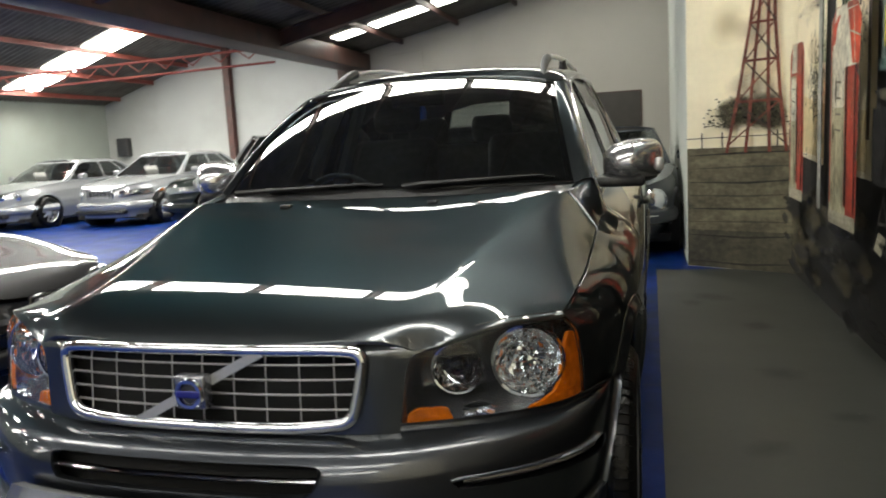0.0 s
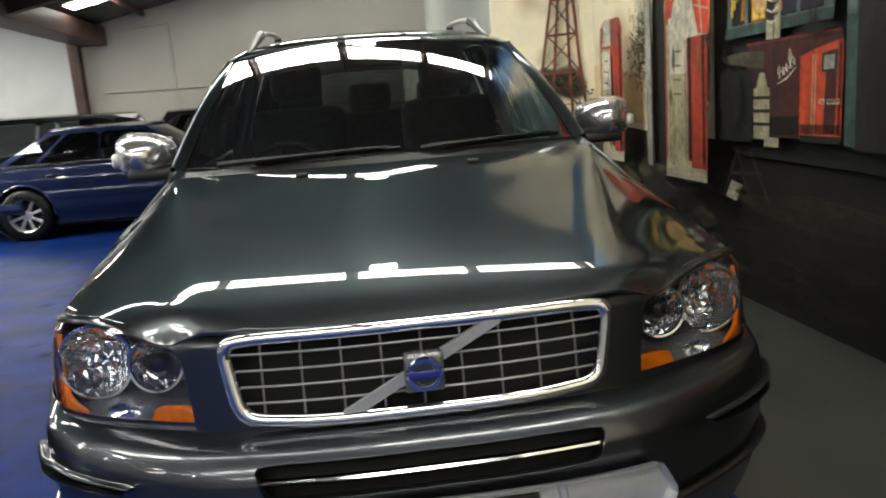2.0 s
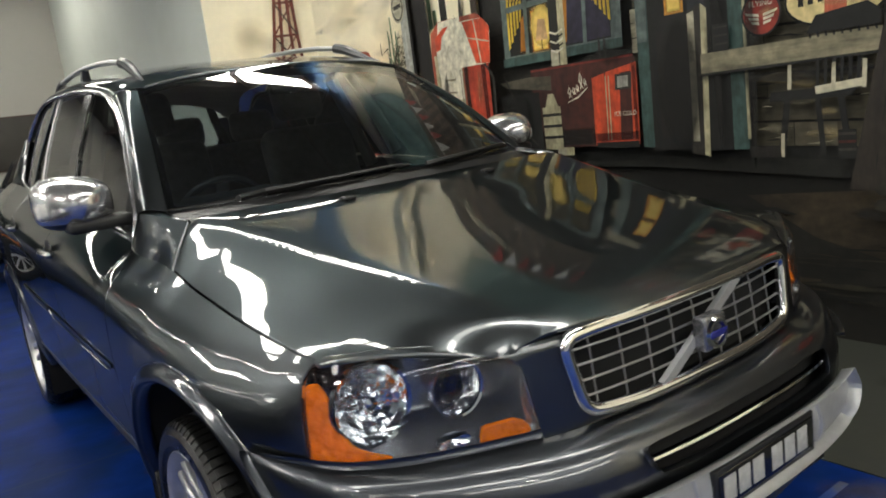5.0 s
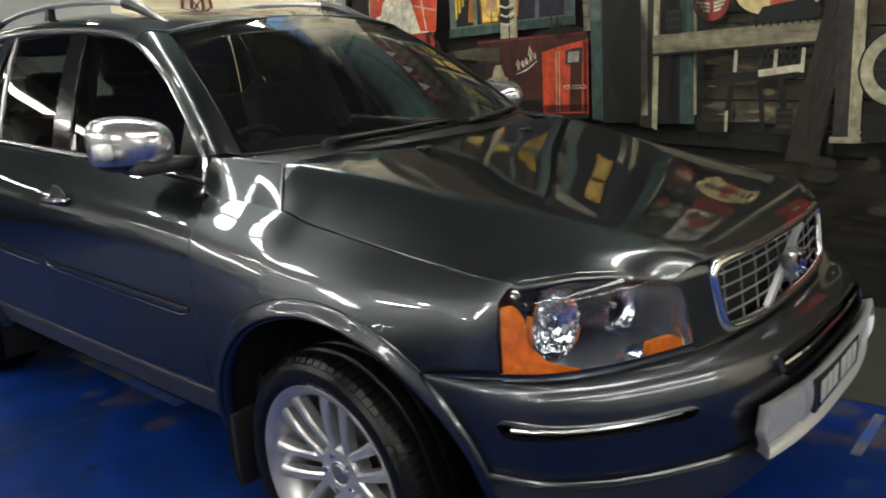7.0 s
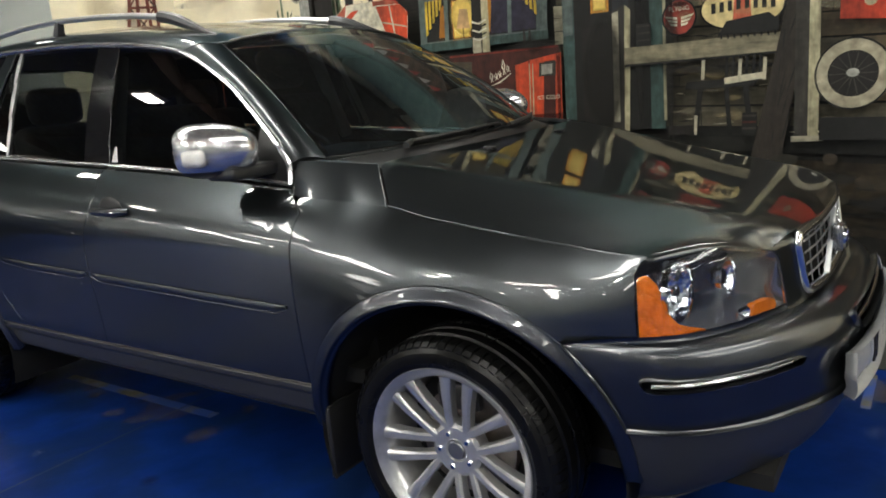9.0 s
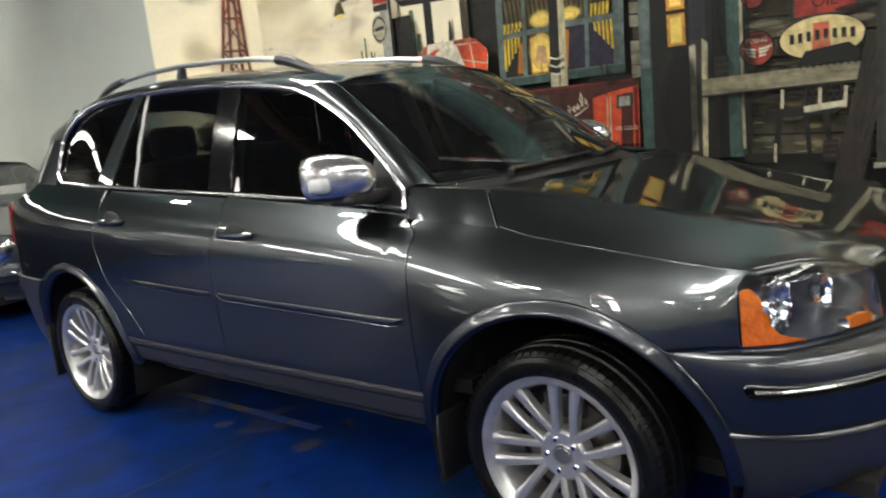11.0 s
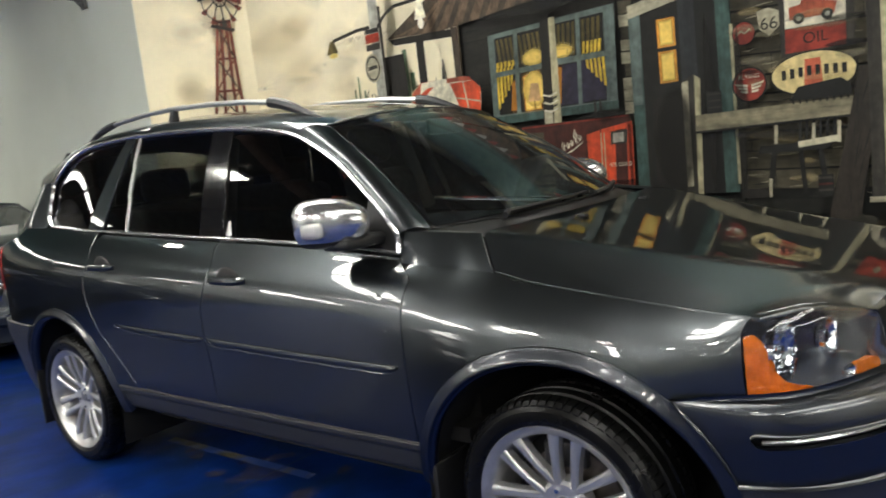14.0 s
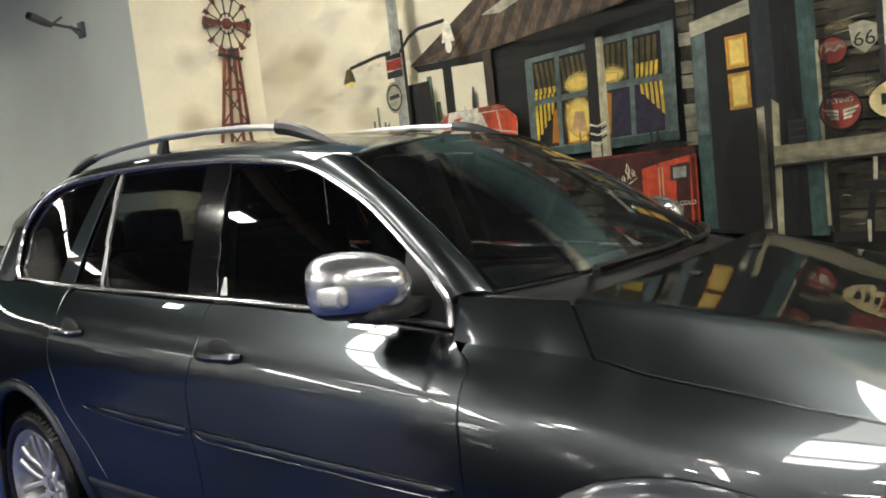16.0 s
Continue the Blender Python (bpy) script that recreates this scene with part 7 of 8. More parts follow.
# porch on its boards, dark siding, roof
M.poly("painted_porch_floor", [(3.0, 0.985), (1.9, 0.985), (0.6, 0.90), (-1.6, 0.80), (-1.6, 0.69), (0.6, 0.78), (1.9, 0.86), (3.0, 0.88)], DECK)
M.poly("painted_porch_edge", [(3.0, 0.955), (1.9, 0.955), (0.6, 0.875), (-1.6, 0.775), (-1.6, 0.762), (0.6, 0.862), (1.9, 0.94), (3.0, 0.94)], BLACKP)
M.rect("painted_store_wall", -1.6, 0.90, 3.28, 2.62, BLACKP)
M.planks("painted_siding", 2.99, 3.28, 1.0, 2.40, 0.085, [DARKW])
M.planks("painted_siding", 1.98, 3.04, 0.98, 1.56, 0.085, [DARKW])
M.planks("painted_siding", 2.0, 3.1, 2.22, 2.42, 0.085, [DARKW])
M.planks("painted_siding", 1.875, 1.985, 1.42, 2.34, 0.082, [PALEW, PALEW, GREYW], 0.05)
M.planks("painted_siding", 1.875, 1.985, 1.0, 1.42, 0.085, [DARKW], 0.05)
M.planks("painted_siding", 0.52, 1.27, 0.93, 2.75, 0.118, [GREYW], 0.04, 0.012, 2)
M.planks("painted_siding", -1.6, 0.44, 0.86, 2.6, 0.118, [BROWNW, GREYW], 0.04, 0.012, 3)
M.strokes("painted_stroke", 0.55, 1.2, 0.95, 2.4, 60, BLACKP, (0.04, 0.16), (0.003, 0.010))
M.strokes("painted_stroke", -1.4, 0.3, 0.95, 2.4, 40, BLACKP, (0.04, 0.2), (0.003, 0.010))
M.strokes("painted_stroke", 0.55, 1.2, 0.95, 2.4, 25, PALEW, (0.04, 0.14), (0.003, 0.008))
M.poly("painted_roof", [(3.98, 2.345), (3.70, 2.33), (3.40, 2.315), (2.25, 2.40), (0.0, 2.56), (-1.6, 2.68), (-1.6, 3.20), (2.0, 3.06), (2.9, 2.90), (3.22, 2.75)], RUSTD)
for k in range(34):
    a = 3.93 - k * 0.155
    t = k / 34
    e = float(np.interp(-a, [-3.98, -3.40, -2.25, 0.0, 1.6], [2.345, 2.315, 2.40, 2.56, 2.68]))
    top_a = a - 0.62
    top_b = min(3.6, 2.36 + 0.98 * (3.98 - a) * 0.9 + 0.02) if a > 3.45 else 2.98 + 0.03 * (3.45 - a)
    M.poly("painted_roof_sheet", [(a, e), (a - 0.095, e + 0.004), (top_a * 0.6 + (a - 0.095) * 0.4, lerp(e, top_b, 0.95)), (top_a * 0.6 + a * 0.4 , lerp(e, top_b, 0.95))], RUST)
M.poly("painted_roof_glint", [(3.3, 2.56), (3.0, 2.66), (2.75, 2.70), (2.95, 2.60), (3.15, 2.54)], PALEW)
# porch opening with cactus and sky
M.rect("painted_opening", 3.31, 1.55, 3.92, 2.29, SKYP)
M.poly("painted_eave", [(3.96, 2.34), (3.28, 2.31), (3.28, 2.25), (3.9, 2.285)], SHADOW)
M.rect("painted_porch_post", 3.60, 1.3, 3.68, 2.30, SHADOW)
M.rect("painted_porch_post", 3.26, 1.2, 3.325, 2.32, RUSTD)
for a, top_ in ((3.80, 2.24), (3.88, 2.12), (3.74, 2.05)):
    M.line("painted_cactus", [(a, 1.5), (a + 0.01, top_)], [0.055, 0.045], CACTUS)
for _ in range(130):
    a = rng.choice([rng.gauss(3.72, 0.09), rng.gauss(3.45, 0.08), rng.gauss(4.3, 0.05)])
    b, t = rng.uniform(1.62, 1.93), rng.uniform(0.4, 2.7)
    L = rng.uniform(0.03, 0.09)
    M.line("painted_leaf", [(a, b), (a + L * math.cos(t), b + L * math.sin(t))], [0.010, 0.003], LEAFP)
M.line("painted_bottle", [(3.42, 1.93), (3.42, 2.0), (3.42, 2.10)], [0.045, 0.04, 0.012], GREYP)
for a, b in ((4.33, 2.10), (4.38, 2.0), (4.27, 1.98)):
    M.line("painted_cactus", [(a, 1.7), (a, b)], [0.03, 0.018], CACTUS)

# window
M.poly("painted_window_frame", [(3.003, 1.553), (2.01, 1.555), (1.985, 2.224), (2.985, 2.195)], TEALG)
M.poly("painted_window_night", [(2.945, 1.612), (2.085, 1.612), (2.065, 2.184), (2.93, 2.165)], BLACKP)


def drape(a0, a1, b0, b1, n, mat, sweep=0.0, short=0.0):
    """Folds of a curtain from a0 to a1; sweep draws their feet aside, short lifts them step by step."""
    for k in range(n):
        p, q = lerp(a0, a1, k / n), lerp(a0, a1, (k + 0.62) / n)
        foot = b0 + short * (k / max(1, n - 1))
        M.poly("painted_curtain", [(p, b1), (q, b1), (q + sweep * 0.6, lerp(b1, foot, 0.5)), (q + sweep, foot), (p + sweep, foot - 0.012), (p + sweep * 0.6, lerp(b1, foot, 0.5))], mat)


drape(2.92, 2.545, 1.955, 2.152, 10, OLIVE, -0.015)
drape(2.41, 2.075, 1.95, 2.166, 9, OLIVE, 0.015)
drape(2.93, 2.765, 1.955, 1.99, 5, YELLOWP)
drape(2.935, 2.78, 1.665, 1.945, 5, YELLOWP, 0.012, 0.16)
soft(M, "painted_glow", [(2.835, 1.64), (2.785, 1.64), (2.785, 1.84), (2.81, 1.82)], AMBERSOFT, 0.03)
soft(M, "painted_glow", [(2.715, 1.625), (2.585, 1.625), (2.585, 1.87), (2.71, 1.855)], AMBERSOFT, 0.035)
soft(M, "painted_glow", [(2.705, 1.635), (2.595, 1.635), (2.595, 1.85), (2.70, 1.84)], GLOWSOFT, 0.03)
soft(M, "painted_glow", [(2.68, 1.955), (2.56, 1.95), (2.56, 1.995), (2.66, 2.005)], GLOWSOFT, 0.03)
soft(M, "painted_glow", oval(2.625, 1.765, 0.06, 0.09), GLOWSOFT, 0.06)
soft(M, "painted_glow", oval(2.615, 1.98, 0.06, 0.03), GLOWSOFT, 0.05)
soft(M, "painted_glow", oval(2.385, 1.985, 0.05, 0.02), GLOWSOFT, 0.05)
M.poly("painted_lampshade", [(2.690, 1.680), (2.582, 1.674), (2.595, 1.80), (2.656, 1.806)], painted("mural lampshade", (196, 158, 112), 0.3))
M.line("painted_lamp_stand", [(2.636, 1.62), (2.637, 1.68)], 0.010, OLIVE)
M.poly("painted_night_sky", [(2.43, 1.62), (2.085, 1.62), (2.075, 1.895), (2.415, 1.89)], PURPLE)
soft(M, "painted_glow", [(2.455, 1.64), (2.425, 1.64), (2.40, 1.87), (2.44, 1.88)], AMBERSOFT, 0.03)
soft(M, "painted_glow", [(2.43, 1.955), (2.36, 1.958), (2.35, 1.99), (2.43, 2.0)], GLOWSOFT, 0.02)
drape(2.225, 2.08, 1.945, 2.02, 5, YELLOWP, 0.01)
drape(2.078, 2.225, 1.715, 1.90, 5, YELLOWP, -0.004, 0.13)
M.poly("painted_mullion", [(2.789, 1.61), (2.755, 1.61), (2.73, 2.185), (2.763, 2.185)], TEALG)
M.poly("painted_mullion", [(2.292, 1.61), (2.262, 1.61), (2.233, 2.21), (2.265, 2.21)], TEALG)
M.poly("painted_mullion", [(2.96, 1.886), (2.55, 1.893), (2.554, 1.930), (2.961, 1.922)], TEALG)
M.poly("painted_mullion", [(2.436, 1.898), (2.072, 1.898), (2.072, 1.936), (2.438, 1.941)], TEALG)
M.poly("painted_sill", [(3.012, 1.545), (2.0, 1.548), (2.0, 1.600), (3.008, 1.602)], TEAL)
M.poly("painted_porch_post", [(2.585, 1.30), (2.50, 1.28), (2.46, 2.36), (2.53, 2.36)], SHADOW)
M.poly("painted_porch_post", [(2.585, 0.95), (2.50, 0.95), (2.50, 1.60), (2.565, 1.60)], PALEW)
M.poly("painted_post_edge", [(2.51, 0.95), (2.445, 0.95), (2.421, 2.224), (2.469, 2.224)], CREAM)
for k in range(5):
    z = 1.585 + 0.027 * k
    M.line("painted_rope", [(2.562, z + 0.018), (2.51, z), (2.452, z + 0.022)], 0.011, BLACKP if k % 2 else WHITEP)

# cooler and drinks machine
MACHINE = painted("mural orange machine", (206, 74, 38), 0.35, 7.0, UP)
MACHINED = painted("mural machine shade", (120, 40, 26), 0.4, 7.0, UP)
M.poly("painted_cooler", [(2.77, 1.0), (1.93, 1.0), (1.913, 1.375), (1.936, 1.502), (2.762, 1.507)], REDD)
M.line("painted_cooler_rim", [(2.76, 1.495), (1.94, 1.495)], 0.012, MACHINED)
M.poly("painted_cooler_lid", [(3.07, 1.45), (2.78, 1.462), (2.585, 1.45), (2.59, 1.36), (2.80, 1.385), (3.0, 1.41)], GREYW)
script = lambda t: (lerp(2.45, 2.29, t), 1.295 + 0.075 * t)
for t0, h in ((0.05, 0.07), (0.27, 0.045), (0.46, 0.045), (0.66, 0.10), (0.86, 0.045)):
    a0, b0 = script(t0)
    M.line("painted_flourish", [(a0, b0), (a0 - 0.014, b0 + h * 0.6), (a0 - 0.004, b0 + h), (a0 + 0.008, b0 + h * 0.5), (a0 - 0.022, b0 + 0.004)], [0.006, 0.009, 0.006, 0.008, 0.005], WHITEP, "pale worn script reduced to strokes")
M.line("painted_flourish", [(2.455, 1.275), (2.37, 1.30), (2.285, 1.352)], [0.004, 0.010, 0.004], WHITEP)
soft(M, "painted_shade", [(2.72, 1.02), (2.30, 1.02), (2.30, 1.10), (2.72, 1.10)], DARKSOFT, 0.10)
M.poly("painted_machine_side", [(2.256, 1.0), (2.16, 1.0), (2.151, 1.42), (2.251, 1.399)], MACHINE)
M.poly("painted_machine", [(2.163, 1.0), (1.928, 1.0), (1.918, 1.456), (2.143, 1.423)], MACHINE)
for a0 in (2.145, 2.122):
    M.line("painted_machine_edge", [(a0 + 0.012, 1.03), (a0, 1.40)], 0.008, CREAM)
M.poly("painted_machine_strip", [(2.062, 1.03), (1.975, 1.03), (1.959, 1.412), (2.04, 1.408)], REDD)
M.poly("painted_machine_panel", [(2.081, 1.314), (1.96, 1.315), (1.954, 1.403), (2.074, 1.402)], GREYP)
M.poly("painted_machine_panel", [(2.062, 1.326), (1.985, 1.328), (1.98, 1.39), (2.058, 1.39)], SILVERP)
soft(M, "painted_shade", [(1.955, 1.05), (1.935, 1.05), (1.925, 1.42), (1.95, 1.43)], REDSOFT, 0.04)
soft(M, "painted_shade", [(2.23, 1.03), (1.95, 1.03), (1.95, 1.07), (2.23, 1.07)], REDSOFT, 0.05)
M.rect("painted_machine_foot", 1.93, 0.985, 2.25, 1.02, BLACKP)
flat_text("painted_words", "ICE COLD", 0.036, WHITEP, Matrix.Translation((2.18 - 0.002 - M.step * (M.n + 3), 2.018, 1.178)) @ Matrix(((0, 0, -1, 0), (-1, 0, 0, 0), (0, 1, 0, 0), (0, 0, 0, 1))), mural_wall)
M.n += 4
for a in (2.17, 2.13):
    M.line("painted_bottle", [(a, 1.50), (a, 1.58), (a, 1.63)], [0.022, 0.02, 0.008], GREYP)
M.rect("painted_can", 2.525, 0.99, 2.685, 1.26, CREAM)
M.line("painted_can_neck", [(2.60, 1.25), (2.60, 1.34)], [0.12, 0.05], CREAM)
for z in (1.06, 1.13, 1.2):
    M.rect("painted_band", 2.525, z, 2.685, z + 0.018, SHADOW)
M.rect("painted_shadow", 2.70, 0.97, 3.08, 1.36, BLACKP)
M.line("painted_hose", [(3.02, 1.50), (2.95, 1.35), (2.85, 1.1), (2.75, 1.02)], 0.014, GREYP)
for pts in ([(3.02, 0.66), (2.86, 0.92), (2.74, 0.64)], [(2.95, 0.78), (2.6, 0.80)], [(2.72, 0.92), (2.5, 0.62)], [(3.05, 0.64), (2.85, 0.66), (2.7, 0.60)]):
    M.line("painted_metal_stool", pts, 0.016, GREYP)
M.poly("painted_paper", [(3.0, 0.64), (2.88, 0.62), (2.80, 0.72), (2.93, 0.74)], PALEW)

# door
M.rect("painted_door_shadow", 1.33, 0.96, 1.84, 2.9, SHADOW)
M.rect("painted_door", 1.585, 0.97, 1.80, 2.12, BLACKP)
M.rect("painted_door_panel", 1.61, 1.02, 1.77, 1.58, SHADOW)
for z0, z1 in ((1.885, 2.06), (1.665, 1.86)):
    M.rect("painted_door_pane", 1.59, z0, 1.705, z1, GLOWO)
    soft(M, "painted_door_pane", [(1.615, z0 + 0.03), (1.68, z0 + 0.03), (1.68, z1 - 0.03), (1.615, z1 - 0.03)], GLOWSOFT, 0.035)
M.poly("painted_door_frame", [(1.90, 0.985), (1.825, 0.975), (1.81, 2.12), (1.89, 2.17)], TEAL)
M.poly("painted_door_frame", [(1.895, 1.55), (1.828, 1.55), (1.81, 2.12), (1.885, 2.17)], TEALG)
M.poly("painted_lintel", [(1.89, 2.10), (1.30, 2.20), (1.30, 2.28), (1.89, 2.18)], PALEW)
M.rect("painted_jamb", 1.345, 0.95, 1.47, 2.9, BLACKP)
M.rect("painted_post", 1.465, 1.6, 1.565, 2.95, painted("mural blue black", (40, 44, 48), 0.4, 7, UP))
M.poly("painted_post", [(1.585, 0.94), (1.48, 0.92), (1.465, 1.66), (1.50, 1.69), (1.57, 1.66)], GREYP)
M.poly("painted_post_edge", [(1.51, 0.93), (1.478, 0.915), (1.455, 1.66), (1.49, 1.69)], CREAM)
M.poly("painted_post_face", [(1.575, 1.0), (1.535, 1.0), (1.53, 1.66), (1.57, 1.65)], PALEW)
M.rect("painted_post", 1.255, 0.95, 1.34, 2.95, TEAL)
M.rect("painted_post_edge", 1.245, 1.0, 1.262, 1.95, CREAM)

# signs
def roundsign(a, b, r, mat, rim):
    M.disc("painted_sign_rim", a, b, r, r * 1.04, rim)
    M.disc("painted_sign", a, b, r * 0.9, r * 0.94, mat, "round red sign")


SIGNRED = painted("mural sign red", (142, 50, 38), 0.35, 8.0)
roundsign(1.182, 1.882, 0.068, SIGNRED, BLACKP)
M.line("painted_flourish", [(1.225, 1.872), (1.20, 1.896), (1.175, 1.878), (1.15, 1.902), (1.138, 1.89)], [0.006, 0.010, 0.008, 0.010, 0.005], PALEW)
roundsign(1.166, 1.582, 0.100, SIGNRED, BLACKP)
for s_ in (-1, 1):
    for k in range(3):
        M.poly("painted_wing", [(1.166 + s_ * 0.010, 1.532 + 0.018 * k), (1.166 + s_ * (0.045 + 0.014 * k), 1.538 + 0.022 * k), (1.166 + s_ * (0.052 + 0.016 * k), 1.552 + 0.022 * k), (1.166 + s_ * 0.012, 1.546 + 0.018 * k)], WHITEP)
M.poly("painted_shield", [(1.105, 1.99), (1.04, 2.0), (0.975, 1.97), (0.985, 1.89), (1.04, 1.84), (1.095, 1.89)], PALEW, "road shield sign")
turn_face = Matrix(((0, 0, -1, 0), (-1, 0, 0, 0), (0, 1, 0, 0), (0, 0, 0, 1)))


def words(text, a, b, size, mat):
    M.n += 2
    flat_text("painted_words", text, size, mat, Matrix.Translation((2.18 - 0.002 - M.step * M.n, a, b)) @ turn_face, mural_wall)
    M.n += 1


words("66", 1.04, 1.91, 0.10, BLACKP)
words("FLYING", 1.166, 1.628, 0.036, WHITEP)
M.poly("painted_oil_sign", [(0.982, 1.705), (0.603, 1.715), (0.60, 2.27), (0.985, 2.27)], GREYP, "oil sign with a red lorry")
M.poly("painted_oil_field", [(0.955, 1.862), (0.645, 1.862), (0.64, 2.22), (0.95, 2.235)], WHITEP)
M.poly("painted_oil_band", [(0.958, 1.725), (0.648, 1.728), (0.646, 1.858), (0.955, 1.858)], SIGNRED)
words("OIL", 0.80, 1.792, 0.085, BLACKP)
M.poly("painted_lorry", [(0.93, 1.905), (0.70, 1.905), (0.685, 1.965), (0.75, 1.985), (0.77, 2.035), (0.85, 2.035), (0.87, 1.985), (0.93, 1.975)], ORANGE)
for a in (0.88, 0.735):
    M.disc("painted_lorry_wheel", a, 1.908, 0.03, 0.03, BLACKP)
    M.disc("painted_lorry_wheel", a, 1.908, 0.013, 0.013, SILVERP)
M.disc("painted_oval_rim", 0.82, 1.60, 0.228, 0.125, BLACKP)
M.disc("painted_oval_sign", 0.82, 1.60, 0.218, 0.116, painted("mural oval yellow", (206, 188, 134), 0.25, 6))
M.poly("painted_sign_mark", [(0.87, 1.53), (0.77, 1.53), (0.78, 1.68), (0.86, 1.68)], ORANGE)
for k in range(8):
    a, low_ = 0.985 - k * 0.0445, 1.588 - 0.003 * abs(k - 3.5)
    M.rect("painted_bar", a - 0.024, low_, a, low_ + 0.055, BLACKP)

# weathering of the boards, shade by the door and under the eaves
for _ in range(70):
    a, b = rng.choice([rng.uniform(0.56, 1.2), rng.uniform(-1.4, 0.36)]), rng.uniform(0.95, 2.45)
    soft(M, "painted_wear", oval(a, b, rng.uniform(0.03, 0.12), rng.uniform(0.004, 0.016), 12), rng.choice([LIGHTSOFT, LIGHTSOFT, DARKSOFT, TANSOFT]), rng.uniform(0.012, 0.03))
for a, b, ra, rb in ((1.22, 1.4, 0.02, 0.5), (0.62, 2.45, 0.3, 0.05), (0.9, 1.28, 0.25, 0.02), (1.62, 1.3, 0.10, 0.3), (1.40, 1.5, 0.02, 0.5), (2.5, 2.32, 0.5, 0.03), (2.9, 1.2, 0.1, 0.15), (2.1, 1.52, 0.15, 0.01)):
    soft(M, "painted_shade", oval(a, b, ra, rb), DARKSOFT, 0.06)
for _ in range(40):
    a, b = rng.uniform(-1.4, 5.6), rng.uniform(0.15, 0.7)
    soft(M, "painted_wear", oval(a, b, rng.uniform(0.05, 0.3), rng.uniform(0.01, 0.04), 12), DARKSOFT, rng.uniform(0.02, 0.06))

# railing, chair, brush and bucket
M.poly("painted_rail", [(1.49, 1.335), (0.60, 1.345), (0.60, 1.445), (1.49, 1.44)], CREAMH)
M.poly("painted_rail_shadow", [(1.49, 1.328), (0.60, 1.335), (0.60, 1.348), (1.49, 1.342)], BLACKP)
M.poly("painted_saddle", [(0.945, 1.455), (0.63, 1.455), (0.625, 1.51), (0.68, 1.555), (0.9, 1.53)], BLACKP)
for k in range(9):
    M.line("painted_fringe", [(0.93 - k * 0.035, 1.47), (0.925 - k * 0.035, 1.435)], 0.01, BLACKP)
M.rect("painted_tin", 1.325, 1.44, 1.415, 1.57, BLACKP)
for z in (1.47, 1.51, 1.55):
    M.rect("painted_band", 1.33, z, 1.41, z + 0.01, GREYP)
for a0, b0, a1, b1, w in ((1.04, 1.19, 1.08, 0.90, 0.032), (0.80, 1.19, 0.77, 0.93, 0.03), (0.90, 1.17, 0.88, 0.90, 0.026)):
    M.line("painted_chair_leg", [(a0, b0), (a1, b1)], w, BLACKP)
M.poly("painted_chair_seat", [(1.13, 1.17), (0.75, 1.17), (0.72, 1.215), (1.12, 1.215)], BLACKP)
for k in range(6):
    M.line("painted_chair_slat", [(0.90 - k * 0.035, 1.21), (0.895 - k * 0.036, 1.34)], 0.014, BLACKP)
M.line("painted_chair_arm", [(0.91, 1.205), (0.70, 1.225)], 0.035, PALEW)
for a, b0, b1 in ((1.03, 1.22, 1.33), (0.83, 1.2, 1.32), (0.70, 1.2, 1.32), (1.075, 0.91, 1.02)):
    M.line("painted_glint", [(a, b0), (a - 0.006, b1)], 0.018, PALEW)
M.rect("painted_bucket", 0.735, 0.895, 0.815, 1.025, BLACKP)
for z in (0.93, 0.965, 1.0):
    M.rect("painted_band", 0.738, z, 0.812, z + 0.012, REDD if z == 0.965 else GREYP)
M.rect("painted_crate", 1.08, 0.91, 1.24, 0.965, SHADOW)
M.poly("painted_leaning_post", [(0.585, 1.60), (0.475, 1.60), (0.61, 0.75), (0.77, 0.76)], painted("mural old timber", (44, 37, 30), 0.5, 8, UP))
M.strokes("painted_stroke", 0.56, 0.66, 0.8, 1.5, 12, BLACKP, (0.08, 0.2), (0.004, 0.01), 1.75)
M.rect("painted_post", 0.475, 0.87, 0.545, 2.9, GREYP)
M.rect("painted_post_edge", 0.425, 0.87, 0.478, 2.9, CREAM)
M.rect("painted_post_foot", 0.40, 0.855, 0.56, 0.885, PALEW)
M.disc("painted_tyre", 0.27, 1.20, 0.175, 0.18, painted("mural whitewall", (178, 170, 144), 0.25, 8))
M.disc("painted_tyre_inside", 0.27, 1.20, 0.118, 0.118, SHADOW)
for k in range(14):
    t = 2 * math.pi * k / 14
    M.line("painted_wire_spoke", [(0.27, 1.20), (0.27 + 0.112 * math.cos(t), 1.20 + 0.112 * math.sin(t))], 0.006, GREYP)
M.disc("painted_hub", 0.27, 1.205, 0.03, 0.022, SILVERP)
M.disc("painted_tyre_edge", 0.27, 1.20, 0.18, 0.185, BLACKP, "", 32, 0.95)
M.poly("painted_stones", [(0.42, 0.98), (-0.8, 0.95), (-0.8, 0.84), (0.42, 0.86)], BLACKP)
M.poly("painted_red_sign", [(0.335, 1.48), (-0.15, 1.43), (-0.15, 1.66), (0.335, 1.66)], REDP)
M.disc("painted_red_sign_mark", 0.20, 1.56, 0.03, 0.03, CREAM)
for _ in range(26):
    a, b = rng.uniform(-0.8, 0.6), rng.uniform(0.50, 0.76)
    M.disc("painted_stone", a, b, rng.uniform(0.03, 0.10), rng.uniform(0.015, 0.04), rng.choice([ROADM, EARTH, ROAD]), n=9)

